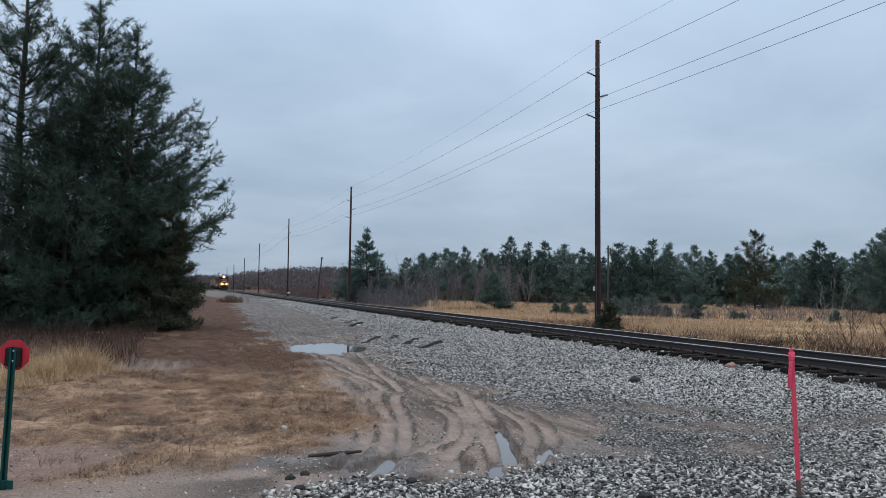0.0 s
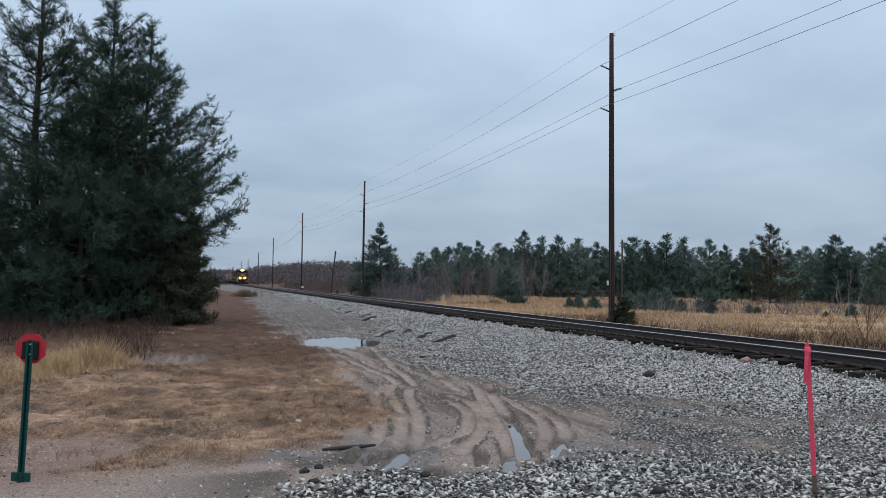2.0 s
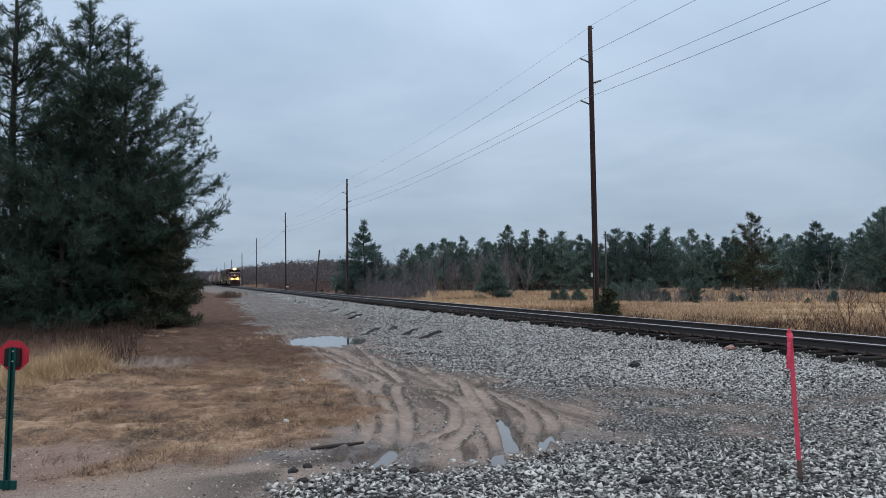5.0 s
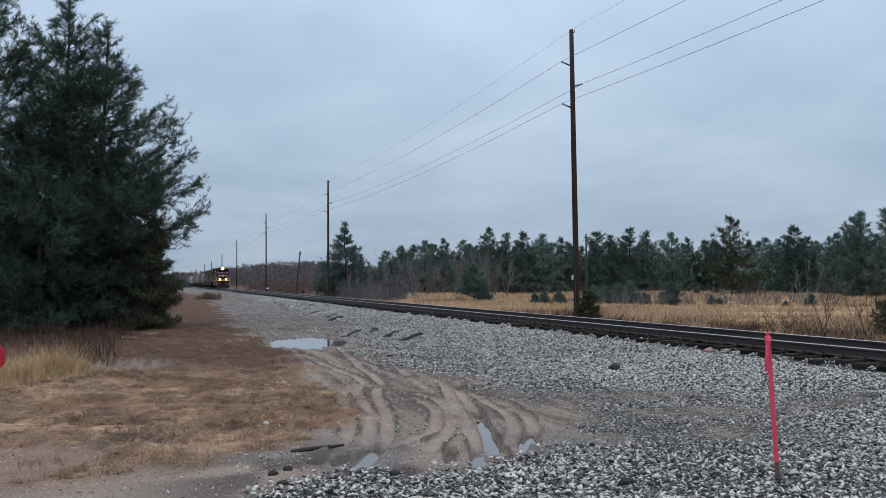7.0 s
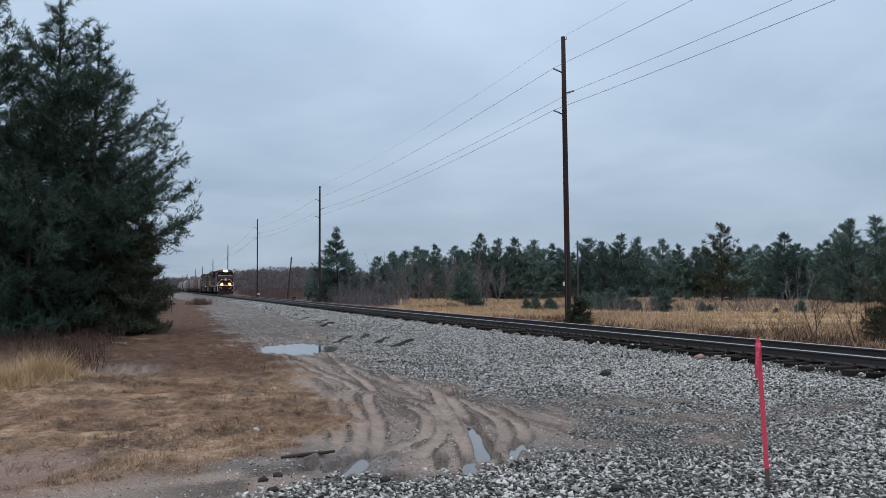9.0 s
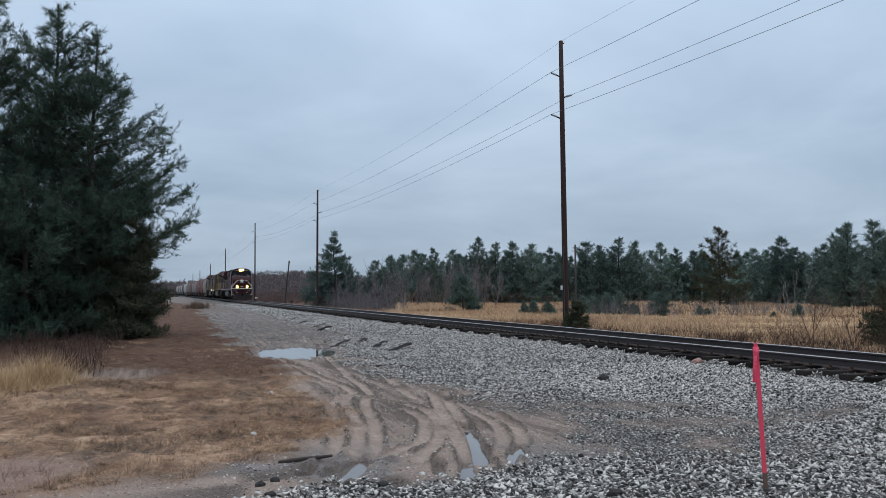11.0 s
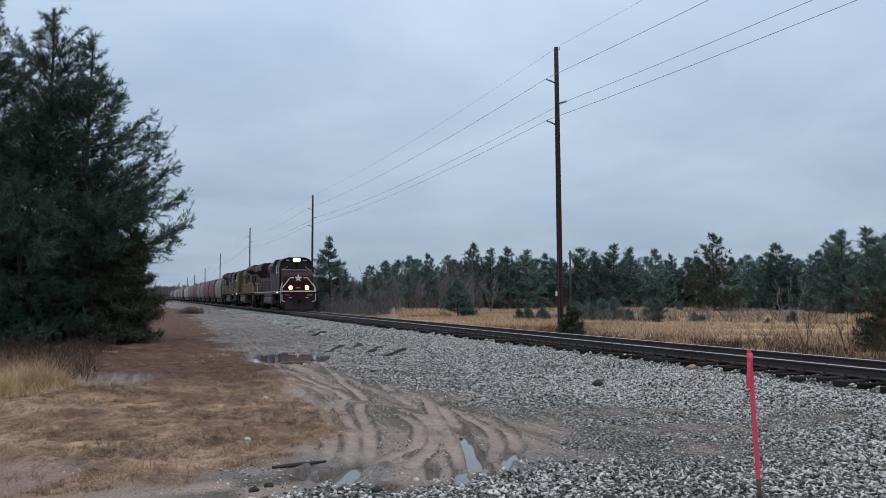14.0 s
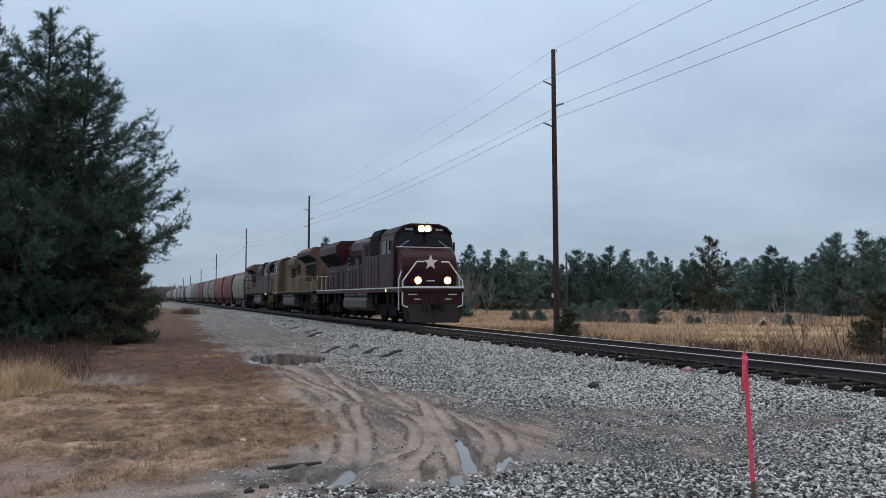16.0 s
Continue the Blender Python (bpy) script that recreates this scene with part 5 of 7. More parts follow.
# ---- dry grass ----
def build_grass():
    rng = np.random.default_rng(61)
    b = Buf()
    n = 200000
    y = 7.2 + (rng.random(n) ** 1.7) * 40
    x = -0.36 * y - 1.5 + rng.random(n) * (0.36 * y + 5.5)
    patch = vnoise(x, y, 0.45, 20) * 0.6 + vnoise(x, y, 1.7, 21) * 0.6
    ok = rng.random(n) < grass_at(x, y) * smooth(0.48, 0.85, patch) * 1.1 * (1 - 0.8 * smooth(17, 23, y))
    x, y = x[ok], y[ok]
    h = 0.035 + 0.09 * rng.random(len(x)) * smooth(0.45, 0.9, vnoise(x, y, 0.8, 22))
    blades(b, x, y, height(x, y), h, rng, 0.0012 + 0.00013 * y, 3.2, 3)
    tagged(part("verge_grass", b, M["straw"]), "matted dry straw-coloured grass on the verge", "grass", kind="stuff")
    # short upright clumps in the mat
    k = 800
    cy = 7.8 + rng.random(k) ** 1.4 * 14
    cx = -0.36 * cy - 0.8 + rng.random(k) * (0.36 * cy + 3.4)
    ok = (grass_at(cx, cy) > 0.35) & (vnoise(cx, cy, 0.7, 52) * 0.5 + vnoise(cx, cy, 2.0, 53) * 0.5 > 0.45)
    cx, cy = cx[ok], cy[ok]
    m = 26
    x, y = np.repeat(cx, m) + rng.normal(0, 0.03, len(cx) * m), np.repeat(cy, m) + rng.normal(0, 0.03, len(cx) * m)
    clumps = Buf()
    blades(clumps, x, y, height(x, y), np.repeat(rng.uniform(0.03, 0.11, len(cx)), m), rng, 0.0011 + 0.00011 * y, 0.75, 2)
    tagged(part("grass_clumps", clumps, M["clump"]), "short upright clumps of dead grass on the verge", "grass", kind="stuff")
    # tall tussocks at the edge of the pines
    b = Buf()
    for cx, cy, r, h, k in ((-1.85, 16.6, 0.55, 0.8, 1700), (-2.4, 15.8, 0.6, 0.62, 1300), (-2.8, 14.4, 0.6, 0.5, 1000), (-2.2, 17.6, 0.5, 0.6, 600), (-3.1, 13.4, 0.35, 0.36, 300), (-3.6, 16.6, 0.5, 0.42, 350), (-2.9, 18.3, 0.4, 0.4, 260), (-4.4, 19.2, 0.6, 0.4, 260)):
        x, y = cx + rng.normal(0, r * 0.5, k), cy + rng.normal(0, r * 0.5, k)
        rr = np.hypot(x - cx, y - cy) / r
        blades(b, x, y, height(x, y), h * rng.uniform(0.4, 1.1, k) * (1 - 0.45 * np.clip(rr, 0, 1)), rng, 0.0042, 0.85, 2)
    tagged(part("grass_tussocks", b, M["tuft"]), "tall dry straw-coloured grass tussocks", "grass", kind="stuff")
    # mats of flattened grass, combed one way in each mat
    b = Buf()
    k, m = 2600, 95
    cy = 7.8 + rng.random(k) ** 1.5 * 26
    cx = -0.36 * cy - 0.8 + rng.random(k) * (0.36 * cy + 3.6)
    ok = (grass_at(cx, cy) > 0.8) & (vnoise(cx, cy, 0.8, 41) * 0.6 + vnoise(cx, cy, 2.2, 51) * 0.4 > 0.44 + 0.35 * smooth(14.5, 19, cy))
    cx, cy = cx[ok], cy[ok]
    k = len(cx)
    r = rng.uniform(0.10, 0.36, k)
    way = rng.uniform(0, 2 * math.pi, k)
    x, y = np.repeat(cx, m) + rng.normal(0, 1, k * m) * np.repeat(r, m), np.repeat(cy, m) + rng.normal(0, 1, k * m) * np.repeat(r, m)
    ang = np.repeat(way, m) + rng.normal(0, 0.55, k * m)
    rise = np.abs(rng.normal(0.16, 0.16, k * m)) + 0.04
    ln = rng.uniform(0.06, 0.22, k * m)
    root = np.stack([x, y, height(x, y) + 0.004], 1)
    d = np.stack([np.cos(ang), np.sin(ang), rise], 1)
    side = np.stack([-np.sin(ang), np.cos(ang), np.zeros(k * m)], 1) * (0.0012 + 0.00013 * y)[:, None]
    tip = root + d * ln[:, None]
    b.add(np.stack([root - side, root + side, tip], 1).reshape(-1, 3), np.arange(k * m * 3).reshape(-1, 3))
    tagged(part("flattened_grass", b, M["thatch"]), "flattened tan and reddish dead grass on the verge", "grass", kind="stuff")
    # dead reddish weeds under the pines
    b = Buf()
    k = 45
    x, y = rng.normal(-1.75, 0.4, k), rng.normal(19.6, 0.7, k)
    twiggy(b, x, y, height(x, y), rng.uniform(0.35, 0.8, k), rng, n=2, r=0.006, spread=0.3, twigs=6)
    k = 420
    x, y = rng.uniform(-10, -0.9, k), rng.uniform(26.0, 31.6, k)
    twiggy(b, x, y, height(x, y), rng.uniform(0.15, 0.55, k) * (0.4 + vnoise(x, y, 1.0, 31)), rng, n=3, r=0.006, spread=0.5, twigs=4)
    e = Buf()
    k = 420
    x, y = rng.uniform(-3.2, 1.9, k), 8.3 + rng.random(k) ** 1.3 * 14
    ok = (x > -0.36 * y - 0.4) & (grass_at(x, y) > 0.4)
    x, y = x[ok], y[ok]
    twiggy(e, x, y, height(x, y), rng.uniform(0.03, 0.12, len(x)), rng, n=3, r=0.0014, spread=0.9, twigs=5)
    for cx, cy in ((0.35, 9.3), (0.1, 9.7), (-0.4, 10.6), (-0.25, 10.2), (-1.0, 11.0), (1.0, 9.9), (1.5, 11.2), (1.75, 11.6), (0.9, 13.4), (-0.2, 14.6), (0.4, 17.5), (-2.0, 10.1), (-2.3, 9.6), (0.7, 15.6), (-1.1, 12.6), (-1.0, 8.5), (-1.7, 8.7), (-2.6, 11.2), (0.0, 12.0)):
        k = 9
        x, y = cx + rng.normal(0, 0.13, k), cy + rng.normal(0, 0.13, k)
        twiggy(e, x, y, height(x, y), rng.uniform(0.06, 0.17, k), rng, n=4, r=0.0014, spread=0.7, twigs=8)
    k = 9000
    x, y = rng.uniform(-11, -0.6, k), rng.uniform(22, 31.5, k)
    m = vnoise(x, y, 0.9, 23) * 0.7 + vnoise(x, y, 2.6, 28) * 0.5
    ok = rng.random(k) < smooth(0.5, 0.95, m) * (x < -1.0 - (31 - y) * 0.35)
    x, y, m = x[ok], y[ok], m[ok]
    blades(b, x, y, height(x, y), rng.uniform(0.06, 0.4, len(x)) * m, rng, 0.008, 0.7, 2)
    tagged(part("dry_weeds", e, M["dry_weed"]), "small dead grey brown weeds in the verge grass", "weeds", kind="stuff")
    tagged(part("pine_undergrowth", b, M["weed"]), "dead reddish brown weeds under the pines", "weeds", kind="stuff")
    # the golden field, in low tufts with brown weeds between them
    b, c = Buf(), Buf()
    n = 150000
    y = 14 + rng.random(n) ** 1.25 * 135
    x = 17.3 + rng.random(n) * (0.9 * y + 4)
    x = np.where(rng.random(n) < 0.3, 17.3 + (x - 17.3) * 0.35, x)
    lumps = vnoise(x, y, 0.9, 25) * 0.55 + vnoise(x, y, 4.5, 44) * 0.6
    near = smooth(27, 16, y) * (x < 21.5)
    ok = (x < 1.0 * y + 3) & ((y < 55) | (x > 0.29 * y)) & (rng.random(n) < smooth(0.3, 0.75, lumps) * (1 - 0.75 * near))
    x, y, lumps = x[ok], y[ok], lumps[ok]
    far = np.hypot(x, y)
    h = (0.08 + 0.32 * smooth(0.35, 0.9, lumps)) * (0.75 + 0.004 * far)
    brown = rng.random(len(x)) < smooth(0.5, 0.78, vnoise(x, y, 6.0, 45)) * 0.75
    for buf, k in ((b, ~brown), (c, brown)):
        blades(buf, x[k], y[k], height(x[k], y[k]), h[k] * smooth(16.8, 19.5, x[k]) + 0.05, rng, 0.005 + 0.00028 * far[k], 0.75, 3)
    tagged(part("field_grass", b, M["field"]), "golden dry grass in the field", "grass", kind="stuff")
    tagged(part("field_weeds", c, M["field_weed"]), "brown dead weeds among the field grass", "weeds", kind="stuff")


build_grass()


# ---- small things ----
def lump(rx, ry, rz, seed, n=2):
    bm = bmesh.new()
    bmesh.ops.create_icosphere(bm, subdivisions=n, radius=1)
    for v in bm.verts:
        k = 1 + 0.35 * (noise.noise(v.co * 1.3 + Vector((seed * 7.1, 0, 0)))) + 0.15 * noise.noise(v.co * 3.7 + Vector((0, seed * 3.3, 0)))
        v.co = Vector((v.co.x * rx * k, v.co.y * ry * k, v.co.z * rz * k))
    return bm


def build_small_things():
    zat = lambda x, y: float(height(np.array([x]), np.array([y]))[0])
    # survey stake with flagging
    st = thing("survey_stake", pose(4.79, 5.84, 0.0, 0, -2.4, -35), "pink-painted wooden survey stake with fluorescent flagging", "stake")
    bm = bmesh.new()
    prism(bm, [(-0.018, 0.13), (0.018, 0.13), (0.018, 1.16), (0.005, 1.205), (-0.018, 1.19)], "y", -0.007, 0.007, 0.002)
    part("painted_lath", bm, M["pink"], st)
    bm = bmesh.new()
    box(bm, -0.0175, 0.0175, -0.0065, 0.0065, -0.1, 0.131, 0.002)
    part("bare_foot", bm, M["lath"], st, "unpainted dirty foot")
    for dx, ln, w in ((-0.024, 0.29, 0.014), (-0.016, 0.23, 0.013), (0.004, 0.17, 0.016)):
        b = Buf()
        n = 8
        v, f = [], []
        for i in range(n + 1):
            s = i / n
            cx, cy = dx - 0.012 * math.sin(s * 3 + dx * 90), -0.014 - 0.012 * math.sin(s * 5 + dx * 50)
            for o in (-w, w):
                v.append((cx + o, cy + 0.004 * math.sin(s * 9 + o * 100), 1.165 - ln * s))
            for o in (-w, w):
                v.append((cx + o, cy + 0.0015 + 0.004 * math.sin(s * 9 + o * 100), 1.165 - ln * s))
        for i in range(n):
            a, c = i * 4, i * 4 + 4
            f += [(a, a + 1, c + 1, c), (a + 2, c + 2, c + 3, a + 3), (a, c, c + 2, a + 2), (a + 1, a + 3, c + 3, c + 1)]
        b.add(v, f)
        part("ribbon", b, M["ribbon"], st, "fluorescent pink ribbon")
    bm = bmesh.new()
    box(bm, -0.023, 0.023, -0.012, 0.012, 1.11, 1.165, 0.006)
    part("ribbon_knot", bm, M["ribbon"], st)

    # marker post with a small red octagon, seen from behind
    mk = thing("marker_post", pose(-1.36, 7.52, 0.0, 0, 2.2, -14), "green steel post with a small red octagonal marker", "marker post")
    bm = bmesh.new()
    u = [(-0.028, -0.012), (-0.012, -0.012), (-0.009, 0.012), (0.009, 0.012), (0.012, -0.012), (0.028, -0.012), (0.028, -0.008), (0.015, -0.008), (0.011, 0.016), (-0.011, 0.016), (-0.015, -0.008), (-0.028, -0.008)]
    prism(bm, u, "z", -0.1, 1.142)
    part("channel_post", bm, M["green"], mk)
    bm = bmesh.new()
    box(bm, -0.075, 0.075, -0.012, 0.004, 0.02, 0.09, 0.003)
    part("anchor_plate", bm, M["green"], mk)
    bm = bmesh.new()
    pts = [(0.118 / math.cos(radians(22.5)) * math.cos(radians(22.5 + 45 * i)), 1.075 + 0.118 / math.cos(radians(22.5)) * math.sin(radians(22.5 + 45 * i))) for i in range(8)]
    prism(bm, pts, "y", 0.019, 0.024, 0.001)
    part("octagon", bm, M["red"], mk, "small red octagonal plate")
    bm = bmesh.new()
    box(bm, -0.062, 0.062, 0.0165, 0.0188, 0.985, 1.135, 0.001)
    box(bm, 0.029, 0.062, -0.012, 0.0165, 0.99, 1.13, 0.004)
    box(bm, -0.062, -0.029, -0.012, 0.0165, 0.99, 1.13, 0.004)
    part("lamp_box", bm, M["black"], mk, "black box behind the plate")
    for z in (1.03, 1.11):
        bm = bmesh.new()
        rod(bm, (0, -0.006, z), (0, 0.013, z), 0.006)
        part("bolt", bm, M["white"], mk)

    # stick across the mud
    b = Buf()
    pts = [(1.13, 8.10), (1.26, 8.12), (1.40, 8.16), (1.52, 8.17), (1.66, 8.22)]
    lie = max(zat(x, y) for x, y in pts) + 0.008
    tube(b, [(x, y, lie) for x, y in pts], [0.012, 0.02, 0.019, 0.017, 0.013], 7)
    s = part("stick", b, M["stick"], None, smooth=True)
    tagged(s, "dark broken stick lying on the mud", "stick")

    for x, y, r, mk_, lab, seed in ((0.85, 7.15, 0.055, "rock", "dark lump of coal-black rock", 1), (0.98, 7.22, 0.052, "rock", "dark lump of coal-black rock", 2), (0.88, 6.78, 0.048, "rock", "dark lump of coal-black rock", 3), (1.81, 6.86, 0.055, "rock", "dark lump of coal-black rock", 4),
                                    (3.5, 9.45, 0.045, "rock", "dark stone standing in the puddle", 5), (3.5, 6.05, 0.065, "rock", "dark lump of coal-black rock", 6), (7.71, 13.65, 0.15, "rock", "dark lump on the ballast", 7), (4.04, 7.62, 0.035, "rock", "dark stone on wet gravel", 8),
                                    (11.1, 15.6, 0.13, "pink_rock", "pinkish stone near the ties", 9), (5.75, 6.35, 0.06, "pale_rock", "pale stone on the gravel", 10), (1.08, 9.73, 0.05, "pale_rock", "pale stone in the dry grass", 11), (1.8, 13.8, 0.05, "pale_rock", "pale stone on the dirt", 12), (6.9, 35.0, 0.14, "pale_rock", "pale stone at the foot of the ballast", 13)):
        ob = part("rock", lump(r, r * 0.75, r * 0.55, seed), M[mk_])
        ob.location = (x, y, zat(x, y) + r * 0.2)
        ob.rotation_euler = (0, 0, seed)
        tagged(ob, lab, "rock", "loose rocks")

    # dark dirt grooves at the foot of the ballast, built as low buried bars
    for ax, ay, bx, by in ((5.05, 24.8, 6.0, 27.2), (5.8, 25.1, 6.75, 27.8), (5.85, 23.5, 7.0, 26.2), (6.15, 22.4, 7.35, 24.7), (6.6, 35.3, 7.6, 37.9), (7.05, 38.9, 8.05, 41.7), (7.0, 43.4, 7.9, 46.1), (7.5, 49.8, 8.4, 52.5), (7.5, 60.2, 8.4, 63.0), (4.35, 17.9, 5.0, 18.0)):
        ln = math.hypot(bx - ax, by - ay)
        bm = bmesh.new()
        box(bm, -ln / 2, ln / 2, -0.10, 0.10, -0.14, 0.025, 0.02)
        for v in bm.verts:
            v.co.z += 0.02 * noise.noise(v.co * 3 + Vector((ax, ay, 0)))
        ob = part("discarded_tie", bm, M["tie"])
        x, y = (ax + bx) / 2, (ay + by) / 2
        ob.matrix_basis = pose(x, y, zat(x, y), 0, -1.0, math.degrees(math.atan2(by - ay, bx - ax)))
        tagged(ob, "dark half-buried bar standing in for a dirt groove in the ballast foot", "tie", "discarded ties")

    bm = bmesh.new()
    box(bm, -0.07, 0.07, -1.9, 1.9, 0.0, 0.05, 0.008)
    ob = part("board", bm, M["birch"])
    ob.matrix_basis = pose(3.36, 51.3, zat(3.36, 51.3) + 0.01, 0, 0, 1.5)
    tagged(ob, "long pale board lying at the edge of the dirt road", "board")

    # small posts and boxes far along the line
    for x, y, w, h, mk_, lab in ((1.03, 58.2, 0.05, 1.05, "white", "small post with a white top beside the pines"), (17.3, 112, 0.22, 0.7, "iron", "rusty box beside the track"), (19.3, 100, 0.2, 0.8, "iron", "rusty box at the foot of a pole"), (24, 140, 0.25, 1.0, "white", "small white marker in the brush"), (18.5, 163.0, 0.25, 0.9, "white", "small white marker at a pole")):
        t = thing("line_marker", pose(x, y, zat(x, y)), lab, "marker")
        bm = bmesh.new()
        box(bm, -w * 0.4, w * 0.4, -0.03, 0.03, -0.05, h * 0.72, 0.005)
        part("post", bm, M["old_pole"], t)
        bm = bmesh.new()
        box(bm, -w, w, -0.05, 0.05, h * 0.72, h, 0.01)
        part("head", bm, M[mk_], t)


build_small_things()


def build_car():
    """A car on the lane behind the pines; only its lamps show between the limbs."""
    car = thing("car", pose(-12.0, 66.4, 0.0), "dark car with lit headlights on the lane behind the pines", "car")
    bm = bmesh.new()
    prism(bm, [(0, 0.35), (0, 0.85), (0.3, 1.0), (1.4, 1.05), (2.0, 1.55), (3.6, 1.58), (4.3, 1.1), (4.6, 1.0), (4.6, 0.35)], "x", -0.88, 0.88, 0.06)
    part("body", bm, M["loco_grey"], car)
    for s in (-1, 1):
        for y in (0.9, 3.7):
            bm = bmesh.new()
            rod(bm, (s * 0.70, y, 0.33), (s * 0.90, y, 0.33), 0.33, 0.33, 16)
            part("wheel", bm, M["black"], car)
        bm = bmesh.new()
        rod(bm, (s * 0.62, 0.01, 0.72), (s * 0.62, -0.03, 0.72), 0.13, 0.12, 14)
        part("headlight", bm, M["car_lamp"], car, "lit headlight")
    bm = bmesh.new()
    prism(bm, [(1.52, 1.09), (2.05, 1.52), (3.5, 1.54), (4.1, 1.14)], "x", -0.895, 0.895)
    part("windows", bm, M["glass"], car)
    return car


CAR_THING = build_car()


# ---- the train: each car stands with its front coupler at y = 0 and its top of rail at z = 0 ----
LOCO, CAR = 21.3, 14.3


def wheel_mesh():
    bm = bmesh.new()
    for s in (-1, 1):
        rod(bm, (s * 0.68, 0, 0), (s * 0.81, 0, 0), 0.50, 0.49, 20)
        rod(bm, (s * 0.66, 0, 0), (s * 0.69, 0, 0), 0.535, 0.535, 20)
    rod(bm, (-0.95, 0, 0), (0.95, 0, 0), 0.085, 0.085, 8)
    for k in range(5):
        a = k * 2 * math.pi / 5
        for s in (-1, 1):
            rod(bm, (s * 0.80, 0.28 * math.cos(a), 0.28 * math.sin(a)), (s * 0.83, 0.28 * math.cos(a), 0.28 * math.sin(a)), 0.05, 0.05, 6)
    me = bpy.data.meshes.new("wheelset")
    bm.to_mesh(me)
    bm.free()
    me.materials.append(M["under"])
    return me


WHEELS = wheel_mesh()
SPINNING = []


def truck(parent, y, axles, pitch, spin=False):
    """A truck: side frames with springs and journal boxes, and its wheelsets."""
    bm = bmesh.new()
    half = pitch * (axles - 1) / 2
    for s in (-1, 1):
        prism(bm, [(y - half - 0.45, 0.42), (y - half - 0.35, 0.72), (y - half * 0.45, 0.98), (y + half * 0.45, 0.98), (y + half + 0.35, 0.72), (y + half + 0.45, 0.42), (y + half * 0.5, 0.36), (y - half * 0.5, 0.36)], "x", s * 0.92, s * 1.12, 0.02)
        for k in range(axles):
            yy = y - half + k * pitch
            box(bm, s * 0.95, s * 1.2, yy - 0.17, yy + 0.17, 0.4, 0.72, 0.03)
        for k in range(-1, 2):
            rod(bm, (s * 1.05, y + k * 0.22, 0.4), (s * 1.05, y + k * 0.22, 0.9), 0.08, 0.08, 8)
    box(bm, -1.0, 1.0, y - 0.3, y + 0.3, 0.55, 0.95, 0.03)
    t = part("truck", bm, M["under"], parent)
    for k in range(axles):
        w = part("wheelset", WHEELS, None, t)
        w.matrix_basis = pose(0, y - half + k * pitch, 0.535)
        if spin:
            SPINNING.append((w, y - half + k * pitch))
    return t


def bar(bm, pts, r=0.02, n=6):
    for a, b in zip(pts, pts[1:]):
        rod(bm, a, b, r, r, n)


def coupler(parent, y, out):
    bm = bmesh.new()
    box(bm, -0.09, 0.09, min(y, y + out * 0.6), max(y, y + out * 0.6), 0.78, 1.0, 0.02)
    box(bm, -0.15, 0.15, min(y, y - out * 0.12), max(y, y - out * 0.12), 0.72, 1.06, 0.03)
    part("coupler", bm, M["under"], parent)


